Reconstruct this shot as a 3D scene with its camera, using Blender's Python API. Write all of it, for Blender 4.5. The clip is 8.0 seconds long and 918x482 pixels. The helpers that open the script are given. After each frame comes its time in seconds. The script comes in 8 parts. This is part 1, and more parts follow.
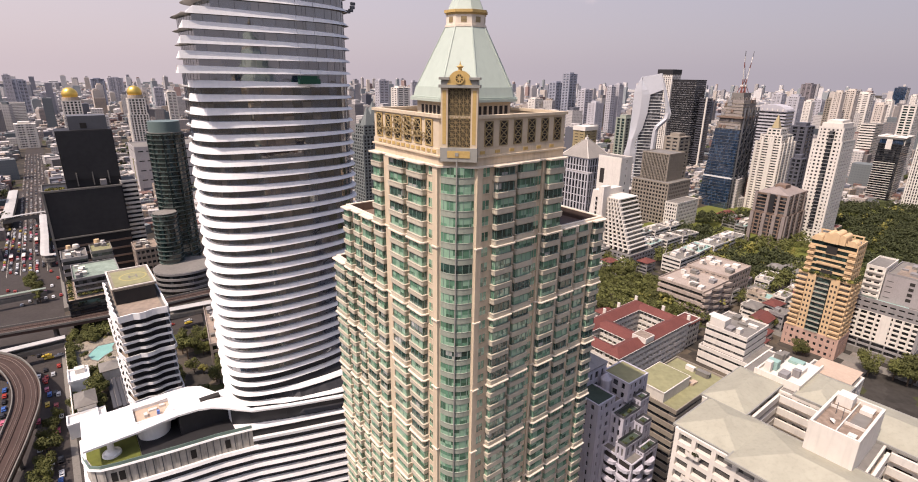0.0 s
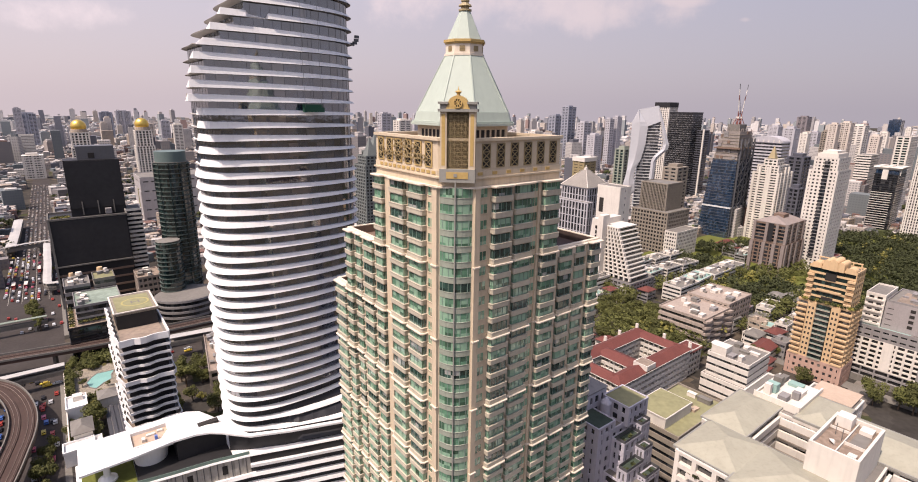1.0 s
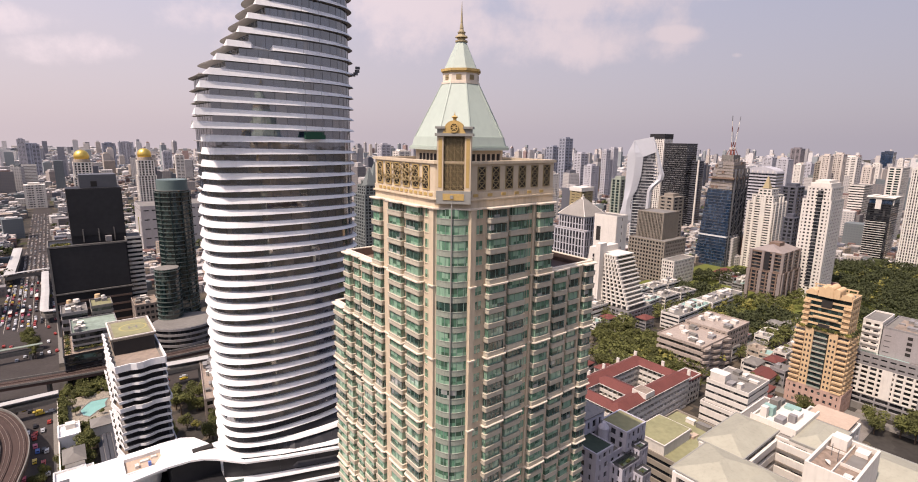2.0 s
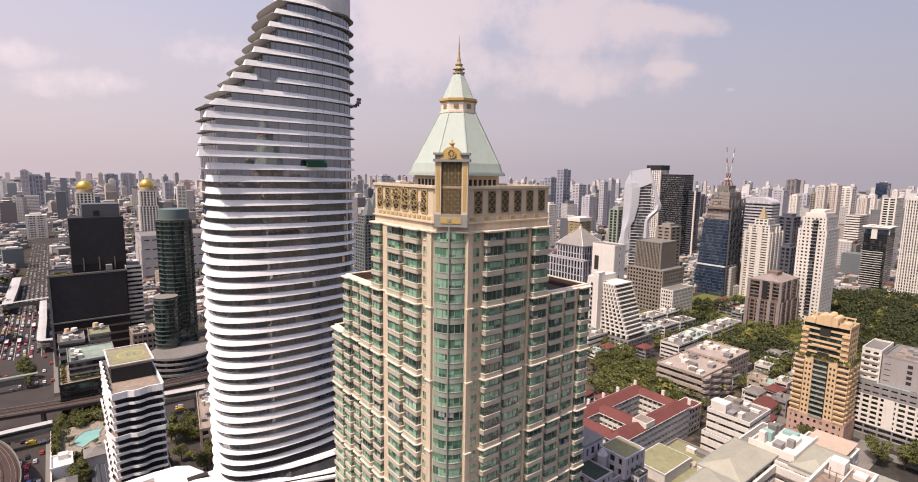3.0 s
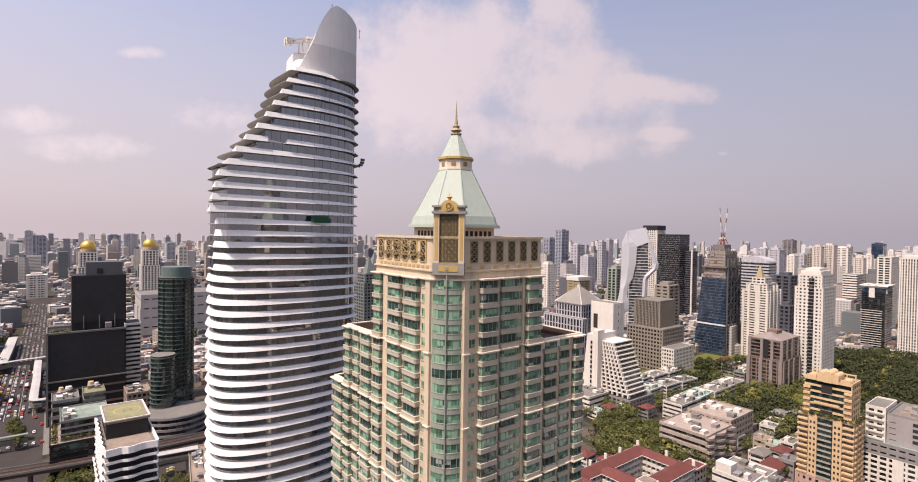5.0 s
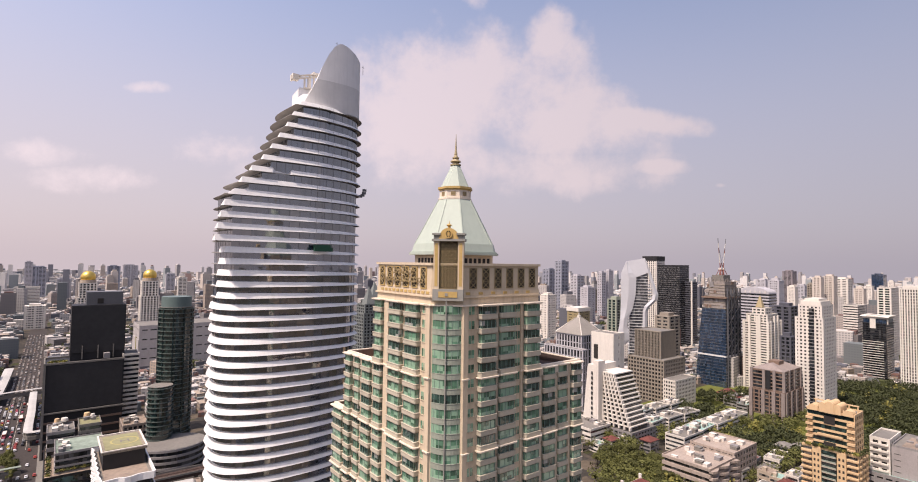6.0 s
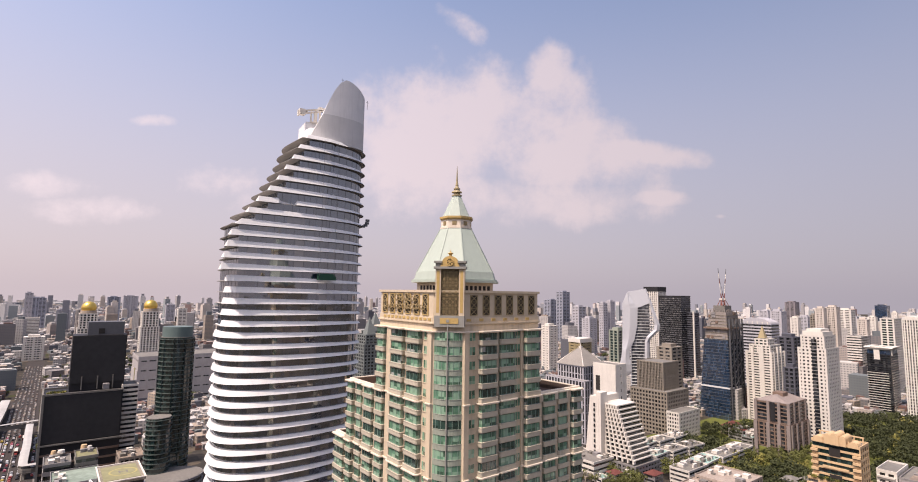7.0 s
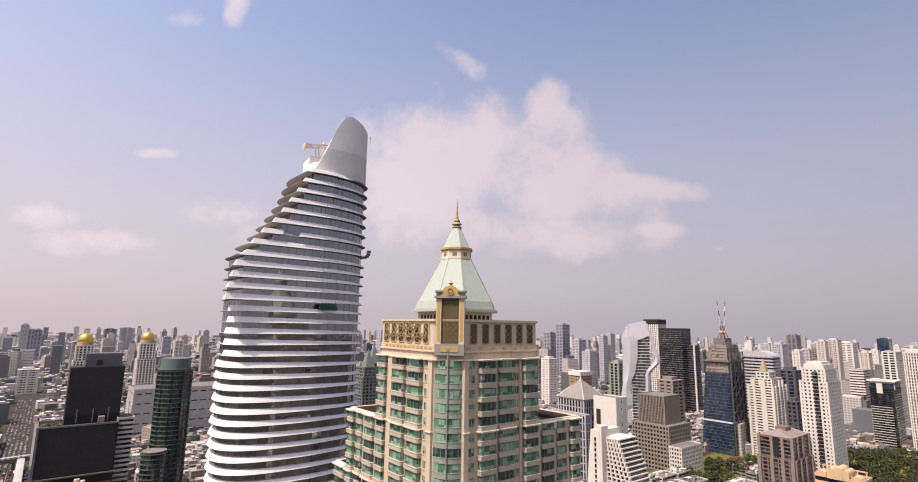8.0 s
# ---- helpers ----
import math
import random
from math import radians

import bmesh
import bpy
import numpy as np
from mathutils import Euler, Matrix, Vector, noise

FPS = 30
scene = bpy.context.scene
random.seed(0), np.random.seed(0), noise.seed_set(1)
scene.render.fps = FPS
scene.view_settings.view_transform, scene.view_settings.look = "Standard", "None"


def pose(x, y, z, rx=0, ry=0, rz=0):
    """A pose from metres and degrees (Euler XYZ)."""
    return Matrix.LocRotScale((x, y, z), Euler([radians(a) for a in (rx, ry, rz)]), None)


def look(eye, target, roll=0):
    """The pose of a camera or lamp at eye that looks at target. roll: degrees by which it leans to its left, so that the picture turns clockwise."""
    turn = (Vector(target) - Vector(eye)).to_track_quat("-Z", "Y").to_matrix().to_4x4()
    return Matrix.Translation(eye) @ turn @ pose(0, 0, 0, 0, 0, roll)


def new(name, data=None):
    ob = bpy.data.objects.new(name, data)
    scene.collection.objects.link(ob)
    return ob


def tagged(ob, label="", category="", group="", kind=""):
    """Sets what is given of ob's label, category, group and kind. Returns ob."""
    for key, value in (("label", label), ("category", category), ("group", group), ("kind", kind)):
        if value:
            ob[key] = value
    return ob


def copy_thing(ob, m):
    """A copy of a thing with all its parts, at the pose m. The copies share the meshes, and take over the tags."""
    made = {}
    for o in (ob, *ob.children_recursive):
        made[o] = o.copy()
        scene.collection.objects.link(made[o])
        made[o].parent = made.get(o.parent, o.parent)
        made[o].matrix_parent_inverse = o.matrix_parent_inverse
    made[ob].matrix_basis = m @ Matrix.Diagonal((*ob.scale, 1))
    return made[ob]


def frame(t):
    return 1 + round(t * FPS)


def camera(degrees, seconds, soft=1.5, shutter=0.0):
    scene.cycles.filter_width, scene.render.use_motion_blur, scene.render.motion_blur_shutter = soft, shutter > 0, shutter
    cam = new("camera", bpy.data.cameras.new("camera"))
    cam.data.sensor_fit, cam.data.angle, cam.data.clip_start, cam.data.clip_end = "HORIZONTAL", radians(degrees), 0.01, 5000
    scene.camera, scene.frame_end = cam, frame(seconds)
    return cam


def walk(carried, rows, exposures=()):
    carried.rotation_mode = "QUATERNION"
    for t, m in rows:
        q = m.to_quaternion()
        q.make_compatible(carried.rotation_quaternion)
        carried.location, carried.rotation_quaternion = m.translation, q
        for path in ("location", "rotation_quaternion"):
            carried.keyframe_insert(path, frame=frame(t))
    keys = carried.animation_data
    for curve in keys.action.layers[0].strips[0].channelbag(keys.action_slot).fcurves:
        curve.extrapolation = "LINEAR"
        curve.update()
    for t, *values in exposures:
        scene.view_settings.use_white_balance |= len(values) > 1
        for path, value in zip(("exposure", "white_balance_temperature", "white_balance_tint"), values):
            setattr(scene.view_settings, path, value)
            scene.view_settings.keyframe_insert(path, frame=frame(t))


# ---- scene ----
cam = camera(83.52, 8.0, soft=1.0)
# seconds, x, y, z, yaw, pitch, roll
ROWS = [
    (0, 0.000, 0.000, 154.000, 0.270, -18.114, -0.741),
    (0.5, 0.270, -1.405, 153.227, 0.267, -16.431, -0.722),
    (1, 0.533, -2.793, 152.504, 0.409, -14.659, -0.717),
    (1.5, 0.785, -4.173, 151.828, 0.345, -12.991, -0.759),
    (3, 1.452, -8.336, 150.041, 0.198, -7.839, -0.810),
    (3.5, 1.637, -9.756, 149.512, 0.204, -6.179, -0.813),
    (4, 1.799, -11.206, 149.010, 0.189, -4.434, -0.819),
    (4.5, 1.936, -12.693, 148.531, 0.163, -2.787, -0.790),
    (6, 2.170, -17.452, 147.188, 0.141, 2.397, -0.795),
    (6.5, 2.181, -19.163, 146.759, 0.114, 4.046, -0.785),
    (7, 2.154, -20.949, 146.332, 0.239, 5.840, -0.797),
    (7.5, 2.087, -22.818, 145.904, 0.267, 7.565, -0.821),
    (8, 1.977, -24.777, 145.470, 0.138, 9.426, -0.879),
]
walk(cam, [(t, pose(x, y, z, 90 + pitch, roll, yaw)) for t, x, y, z, yaw, pitch, roll in ROWS], exposures=[(0.0, -0.02, 6750, 19), (4.0, -0.03, 6750, 19), (8.0, -0.04, 6750, 19)])

# ---- world ----
SUN_AZ, SUN_EL = 222.5, 60.0      # degrees counter-clockwise from +x towards the sun, and above the horizon
world = bpy.data.worlds.new("sky")
scene.world = world
world.use_nodes = True
wn, wl = world.node_tree.nodes, world.node_tree.links
wn.clear()


def wnode(kind, **values):
    n = wn.new(kind)
    for k, v in values.items():
        n.inputs[k].default_value = v
    return n


def wmath(op, a, b=0.0, clamp=False):
    n = wn.new("ShaderNodeMath")
    n.operation, n.use_clamp = op, clamp
    for i, v in enumerate((a, b)):
        if isinstance(v, (int, float)):
            n.inputs[i].default_value = v
        else:
            wl.new(v, n.inputs[i])
    return n.outputs[0]


def wmix(fac, a, b):
    n = wn.new("ShaderNodeMix")
    n.data_type = "RGBA"
    for i, v in ((0, fac), (6, a), (7, b)):
        if isinstance(v, (int, float)):
            n.inputs[i].default_value = v
        elif isinstance(v, tuple):
            n.inputs[i].default_value = (*v, 1)
        else:
            wl.new(v, n.inputs[i])
    return n.outputs[2]


sky = wn.new("ShaderNodeTexSky")
sky.sky_type = "NISHITA"
sky.sun_disc = False
sky.sun_elevation, sky.sun_rotation = radians(SUN_EL), radians(90 - SUN_AZ)
sky.air_density, sky.dust_density, sky.ozone_density = 1.0, 3.0, 1.5
coord = wn.new("ShaderNodeTexCoord")
axes = wn.new("ShaderNodeSeparateXYZ")
wl.new(coord.outputs["Generated"], axes.inputs[0])
flat = wmath("MAXIMUM", axes.outputs[1], 0.05)
sx, sz = wmath("DIVIDE", axes.outputs[0], flat), wmath("DIVIDE", axes.outputs[2], flat)   # tangent coordinates of the sky ahead


def cloud(cx, cz, rx, rz, lean=0.0, thin=0.0):
    dx, dz = wmath("SUBTRACT", sx, cx), wmath("SUBTRACT", sz, cz)
    dz = wmath("SUBTRACT", dz, wmath("MULTIPLY", dx, lean))
    a, b = wmath("DIVIDE", dx, rx * 1.2), wmath("DIVIDE", dz, rz * 1.2)
    return wmath("SUBTRACT", 1.0 - thin, wmath("ADD", wmath("MULTIPLY", a, a), wmath("MULTIPLY", b, b)))


mask = None
for blob in ((-0.118, 0.310, 0.165, 0.150, 0), (0.071, 0.346, 0.178, 0.115, 0.1), (-0.033, 0.185, 0.243, 0.071, 0, 0.3), (0.200, 0.278, 0.180, 0.080, -0.1), (0.324, 0.289, 0.147, 0.026, -0.12),
             (0.378, 0.192, 0.069, 0.018, 0), (0.161, 0.445, 0.050, 0.058, 0.4), (0.244, 0.187, 0.196, 0.050, 0, 0.2), (-0.003, 0.543, 0.062, 0.036, -0.5, 0.7), (-0.488, 0.214, 0.125, 0.045, 0, 0.5), (-0.826, 0.203, 0.147, 0.036, 0, 0.7),
             (-0.715, 0.155, 0.204, 0.040, 0, 0.75), (-0.621, 0.336, 0.048, 0.015, 0, 0.2), (-0.593, 0.636, 0.055, 0.036, 0, 0.35), (-0.490, 0.665, 0.034, 0.050, 0.3, 0.25), (0.506, 0.158, 0.014, 0.006, 0, 0.3), (-0.311, 0.175, 0.185, 0.059, 0, 0.5)):
    c = cloud(*blob)
    mask = c if mask is None else wmath("MAXIMUM", mask, c)
fluff = wn.new("ShaderNodeTexNoise")
fluff.inputs["Scale"].default_value, fluff.inputs["Detail"].default_value, fluff.inputs["Roughness"].default_value = 7.5, 10.0, 0.62
wl.new(coord.outputs["Generated"], fluff.inputs["Vector"])
mask = wmath("ADD", mask, wmath("MULTIPLY", wmath("SUBTRACT", fluff.outputs["Fac"], 0.5), 3.2))
ramp = wn.new("ShaderNodeMapRange")
ramp.interpolation_type = "SMOOTHSTEP"
ramp.inputs["From Min"].default_value, ramp.inputs["From Max"].default_value = -0.05, 0.95
wl.new(mask, ramp.inputs["Value"])
haze = wn.new("ShaderNodeMapRange")
haze.interpolation_type = "SMOOTHERSTEP"
haze.inputs["From Min"].default_value, haze.inputs["From Max"].default_value = 0.75, -0.02
wl.new(axes.outputs[2], haze.inputs["Value"])
SKY_GAIN = 0.22
gain = wn.new("ShaderNodeVectorMath")
gain.operation = "SCALE"
gain.inputs["Scale"].default_value = SKY_GAIN
wl.new(sky.outputs[0], gain.inputs[0])
side = wmath("ADD", 0.5, wmath("MULTIPLY", axes.outputs[0], 0.8), True)
tint = wmix(side, (0.585, 0.525, 0.558), (0.543, 0.523, 0.597))      # the haze is pinker on the side of the sun
veil = wmix(wmath("MULTIPLY", haze.outputs[0], 0.88), gain.outputs[0], tint)
veil = wmix(wmath("MULTIPLY", ramp.outputs[0], 0.80), veil, (0.82, 0.735, 0.76))
back = wnode("ShaderNodeBackground", Strength=1.0)
wl.new(wmath("SUBTRACT", 1.0, wmath("MULTIPLY", axes.outputs[0], 0.24)), back.inputs["Strength"])     # brighter on the side of the sun
wl.new(veil, back.inputs["Color"])
wout = wn.new("ShaderNodeOutputWorld")
wl.new(back.outputs[0], wout.inputs["Surface"])

sun_data = bpy.data.lights.new("sun", "SUN")
sun_data.energy, sun_data.angle, sun_data.color = 5.0, radians(0.6), (1.0, 0.91, 0.80)
sun = new("sun", sun_data)
toward = Vector((math.cos(radians(SUN_AZ)) * math.cos(radians(SUN_EL)), math.sin(radians(SUN_AZ)) * math.cos(radians(SUN_EL)), math.sin(radians(SUN_EL))))
sun.matrix_world = look(toward * 400, (0, 0, 0))

# ---- materials ----


def material(name, colour, rough=0.7, metal=0.0, vary=0.12, grain=1.5, stain=0.0, bump=0.0, per_object=0.0, spec=0.3):
    """A painted, stone or metal surface: two scales of variation, streaked stains and fine relief."""
    m = bpy.data.materials.new(name)
    m.use_nodes = True
    n, l = m.node_tree.nodes, m.node_tree.links
    b = n["Principled BSDF"]
    b.inputs["Roughness"].default_value, b.inputs["Metallic"].default_value = rough, metal
    b.inputs["Specular IOR Level"].default_value = spec
    tc = n.new("ShaderNodeTexCoord")
    geo = n.new("ShaderNodeNewGeometry")
    fine, broad = n.new("ShaderNodeTexNoise"), n.new("ShaderNodeTexNoise")
    fine.inputs["Scale"].default_value, fine.inputs["Detail"].default_value = grain, 4.0
    broad.inputs["Scale"].default_value, broad.inputs["Detail"].default_value = grain * 0.12, 3.0
    for x in (fine, broad):
        l.new(geo.outputs["Position"], x.inputs["Vector"])
    tot = n.new("ShaderNodeMath")
    tot.operation = "ADD"
    l.new(fine.outputs["Fac"], tot.inputs[0])
    l.new(broad.outputs["Fac"], tot.inputs[1])
    mr = n.new("ShaderNodeMapRange")
    mr.inputs["From Min"].default_value, mr.inputs["From Max"].default_value = 0.6, 1.4
    mr.inputs["To Min"].default_value, mr.inputs["To Max"].default_value = 1 - vary, 1 + vary
    l.new(tot.outputs[0], mr.inputs["Value"])
    value = mr.outputs[0]
    if per_object:
        info = n.new("ShaderNodeObjectInfo")
        pr = n.new("ShaderNodeMapRange")
        pr.inputs["To Min"].default_value, pr.inputs["To Max"].default_value = 1 - per_object, 1 + per_object
        l.new(info.outputs["Random"], pr.inputs["Value"])
        mul = n.new("ShaderNodeMath")
        mul.operation = "MULTIPLY"
        l.new(value, mul.inputs[0])
        l.new(pr.outputs[0], mul.inputs[1])
        value = mul.outputs[0]
    if stain:
        mp = n.new("ShaderNodeMapping")
        mp.inputs["Scale"].default_value = (1.3, 1.3, 0.11)
        l.new(geo.outputs["Position"], mp.inputs["Vector"])
        st = n.new("ShaderNodeTexNoise")
        st.inputs["Scale"].default_value, st.inputs["Detail"].default_value = 1.0, 5.0
        l.new(mp.outputs[0], st.inputs["Vector"])
        sr = n.new("ShaderNodeMapRange")
        sr.inputs["From Min"].default_value, sr.inputs["From Max"].default_value = 0.5, 0.75
        sr.inputs["To Min"].default_value, sr.inputs["To Max"].default_value = 1.0, 1 - stain
        l.new(st.outputs["Fac"], sr.inputs["Value"])
        mul = n.new("ShaderNodeMath")
        mul.operation = "MULTIPLY"
        l.new(value, mul.inputs[0])
        l.new(sr.outputs[0], mul.inputs[1])
        value = mul.outputs[0]
    sc = n.new("ShaderNodeVectorMath")
    sc.operation = "SCALE"
    sc.inputs[0].default_value = colour
    l.new(value, sc.inputs["Scale"])
    l.new(sc.outputs[0], b.inputs["Base Color"])
    if bump:
        bp = n.new("ShaderNodeBump")
        bp.inputs["Strength"].default_value, bp.inputs["Distance"].default_value = 0.6, bump
        l.new(fine.outputs["Fac"], bp.inputs["Height"])
        l.new(bp.outputs[0], b.inputs["Normal"])
    return m


def glazing(name, colour, rough=0.08, cell=(1.2, 1.2, 3.0), vary=0.5, curtain=(0.3, 0.3, 0.28), curtains=0.25, spec=0.5, ior=1.9, wave=0.12):
    """Tinted window glass seen by day: dark panes with some drawn curtains behind, cell by cell."""
    m = bpy.data.materials.new(name)
    m.use_nodes = True
    n, l = m.node_tree.nodes, m.node_tree.links
    b = n["Principled BSDF"]
    b.inputs["Roughness"].default_value, b.inputs["Specular IOR Level"].default_value, b.inputs["IOR"].default_value = rough, spec, ior
    geo = n.new("ShaderNodeNewGeometry")
    info = n.new("ShaderNodeObjectInfo")
    dv = n.new("ShaderNodeVectorMath")
    dv.operation = "DIVIDE"
    dv.inputs[1].default_value = cell
    rot = n.new("ShaderNodeVectorRotate")
    rot.rotation_type = "Z_AXIS"
    rot.inputs["Angle"].default_value = radians(-38.4)
    l.new(geo.outputs["Position"], rot.inputs["Vector"])
    l.new(rot.outputs[0], dv.inputs[0])
    fl = n.new("ShaderNodeVectorMath")
    fl.operation = "FLOOR"
    l.new(dv.outputs[0], fl.inputs[0])
    ad = n.new("ShaderNodeVectorMath")
    ad.operation = "ADD"
    l.new(fl.outputs[0], ad.inputs[0])
    l.new(info.outputs["Random"], ad.inputs[1])
    wh = n.new("ShaderNodeTexWhiteNoise")
    l.new(ad.outputs[0], wh.inputs["Vector"])
    mr = n.new("ShaderNodeMapRange")
    mr.inputs["To Min"].default_value, mr.inputs["To Max"].default_value = 1 - vary, 1 + vary
    l.new(wh.outputs["Value"], mr.inputs["Value"])
    sc = n.new("ShaderNodeVectorMath")
    sc.operation = "SCALE"
    sc.inputs[0].default_value = colour
    l.new(mr.outputs[0], sc.inputs["Scale"])
    lt = n.new("ShaderNodeMath")
    lt.operation = "LESS_THAN"
    lt.inputs[1].default_value = curtains
    sep = n.new("ShaderNodeSeparateColor")
    l.new(wh.outputs["Color"], sep.inputs[0])
    l.new(sep.outputs[1], lt.inputs[0])
    mx = n.new("ShaderNodeMix")
    mx.data_type = "RGBA"
    l.new(lt.outputs[0], mx.inputs[0])
    l.new(sc.outputs[0], mx.inputs[6])
    mx.inputs[7].default_value = (*curtain, 1)
    l.new(mx.outputs[2], b.inputs["Base Color"])
    wav = n.new("ShaderNodeTexNoise")
    wav.inputs["Scale"].default_value = 0.35
    l.new(geo.outputs["Position"], wav.inputs["Vector"])
    bp = n.new("ShaderNodeBump")
    bp.inputs["Strength"].default_value, bp.inputs["Distance"].default_value = wave, 0.25
    l.new(wav.outputs["Fac"], bp.inputs["Height"])
    l.new(bp.outputs[0], b.inputs["Normal"])
    return m


STONE = material("cream_stone", (0.54, 0.442, 0.315), 0.75, vary=0.08, grain=0.8, stain=0.18)
STONE_PALE = material("pale_cream_stone", (0.66, 0.575, 0.46), 0.7, vary=0.07, grain=0.8, stain=0.12)
STONE_GREY = material("grey_stone", (0.25, 0.243, 0.215), 0.7, vary=0.1, grain=0.9, stain=0.15)
SPANDREL = material("beige_spandrel", (0.45, 0.40, 0.31), 0.65, vary=0.08, grain=1.2, stain=0.12, per_object=0.06)
SPANDREL_GREEN = material("grey_green_spandrel", (0.27, 0.29, 0.235), 0.5, vary=0.08, stain=0.15)
GREEN_GLASS = glazing("green_glass", (0.075, 0.165, 0.105), 0.06, cell=(1.45, 1.45, 3.04), vary=0.55, curtain=(0.22, 0.36, 0.25), curtains=0.5)
GREEN_GLASS_DARK = glazing("dark_green_glass", (0.02, 0.05, 0.04), 0.06, cell=(1.45, 1.45, 3.04), curtains=0.1)
COPPER = material("pale_green_copper", (0.36, 0.41, 0.35), 0.6, vary=0.05, grain=0.6, stain=0.06)
GOLD = material("gold_paint", (0.46, 0.315, 0.115), 0.55, vary=0.15, grain=2.0)
OLD_GOLD = material("dull_gold", (0.34, 0.275, 0.155), 0.55, vary=0.12, grain=2.0)
BRONZE = material("bronze_lattice", (0.271, 0.205, 0.104), 0.5, vary=0.15, grain=2.0)
# Near-black for shade painted in recesses and openings, and for small windows.
SHADE = material("opening_shade", (0.029, 0.025, 0.022), 0.8)
WHITE = material("white_panel", (0.76, 0.745, 0.72), 0.45, vary=0.06, grain=0.5, stain=0.09)
WHITE_WALL = material("white_plaster_wall", (0.60, 0.555, 0.49), 0.8, vary=0.08, grain=0.6, stain=0.11, per_object=0.03)
CREAM_WALL = material("cream_plaster_wall", (0.403, 0.332, 0.259), 0.8, vary=0.08, grain=0.6, stain=0.2, per_object=0.03)
PINK_WALL = material("pink_plaster_wall", (0.427, 0.279, 0.217), 0.8, vary=0.08, grain=0.6, stain=0.2)
ORANGE_WALL = material("orange_plaster_wall", (0.55, 0.385, 0.22), 0.8, vary=0.08, grain=0.6, stain=0.15)
GREY_WALL = material("grey_plaster_wall", (0.229, 0.215, 0.208), 0.8, vary=0.1, grain=0.6, stain=0.2, per_object=0.04)
LAVENDER_WALL = material("lavender_plaster_wall", (0.45, 0.43, 0.47), 0.8, vary=0.06, grain=0.6, stain=0.2)
SHADED_DECK = material("shaded_deck_brown", (0.075, 0.052, 0.045), 0.8, vary=0.2, grain=0.5, stain=0.2)
BROWN_WALL = material("brown_wall", (0.177, 0.120, 0.089), 0.7, vary=0.1, grain=0.6, stain=0.15)
TAN_WALL = material("tan_wall", (0.25, 0.215, 0.172), 0.75, vary=0.1, grain=0.6, stain=0.2)
BLACK_PANEL = material("black_panel", (0.021, 0.020, 0.021), 0.55, vary=0.2, grain=0.4)
BLACK_MESH = material("black_screen_mesh", (0.027, 0.026, 0.027), 0.6, vary=0.25, grain=0.3)
DARK_GLASS = glazing("dark_glass", (0.016, 0.018, 0.021), 0.05, cell=(2.2, 2.2, 4.03), vary=0.6, curtain=(0.07, 0.07, 0.07), curtains=0.15, ior=1.6)
TOWER_GLASS = glazing("smoked_glass", (0.028, 0.042, 0.062), 0.05, cell=(3.1, 3.1, 4.03), vary=0.75, curtain=(0.12, 0.11, 0.105), curtains=0.2, ior=3.0, wave=0.10)
BLUE_GLASS = glazing("blue_glass", (0.014, 0.030, 0.058), 0.05, cell=(1.6, 1.6, 3.6), vary=0.4, curtain=(0.035, 0.06, 0.1), curtains=0.15, ior=2.2)
TEAL_GLASS = glazing("teal_glass", (0.010, 0.022, 0.020), 0.08, cell=(1.6, 1.6, 3.2), vary=0.5, curtain=(0.03, 0.055, 0.05), curtains=0.2)
ROOM_GLASS = glazing("window_glass", (0.026, 0.028, 0.031), 0.12, cell=(2.0, 2.0, 3.2), vary=0.6, curtain=(0.16, 0.15, 0.135), curtains=0.16)
NIGHT_PANEL = material("dark_grey_panel", (0.085, 0.085, 0.10), 0.45)
GREY_GLASS = glazing("grey_office_glass", (0.07, 0.072, 0.078), 0.12, cell=(3.0, 3.0, 4.1), vary=0.4, curtain=(0.2, 0.2, 0.2), curtains=0.1)
SILVER = material("brushed_silver", (0.52, 0.52, 0.53), 0.4, 0.25, vary=0.04, grain=0.4)
CAP_METAL = material("matt_cap_metal", (0.72, 0.705, 0.69), 0.7, 0.0, vary=0.06, grain=0.3, stain=0.08)
SILVER_DARK = material("perforated_silver", (0.58, 0.565, 0.55), 0.7, 0.0, vary=0.08, grain=0.4, stain=0.1)
STEEL = material("dark_steel", (0.123, 0.123, 0.128), 0.5, 0.4)
LED_GREEN = material("green_cradle_paint", (0.012, 0.06, 0.036), 0.6)
ROOF_BEIGE = material("beige_metal_roof", (0.315, 0.30, 0.232), 0.65, vary=0.12, grain=0.35, stain=0.12)
ROOF_GREEN = material("green_waterproof_roof", (0.215, 0.205, 0.11), 0.85, vary=0.25, grain=0.5)
ROOF_RED = material("red_tile_roof", (0.13, 0.042, 0.034), 0.8, vary=0.18, grain=1.2)
ROOF_GREY = material("grey_concrete_roof", (0.17, 0.157, 0.14), 0.9, vary=0.22, grain=0.5)
ROOF_RUST = material("stained_concrete_roof", (0.247, 0.194, 0.152), 0.9, vary=0.35, grain=0.6)
ROOF_TEAL = material("teal_roof_deck", (0.239, 0.360, 0.321), 0.8, vary=0.15, grain=0.5)
POOL = material("pool_water", (0.20, 0.38, 0.34), 0.1, vary=0.1)
LANE = material("worn_lane_surface", (0.17, 0.15, 0.13), 0.9, vary=0.25, grain=0.7, stain=0.1)
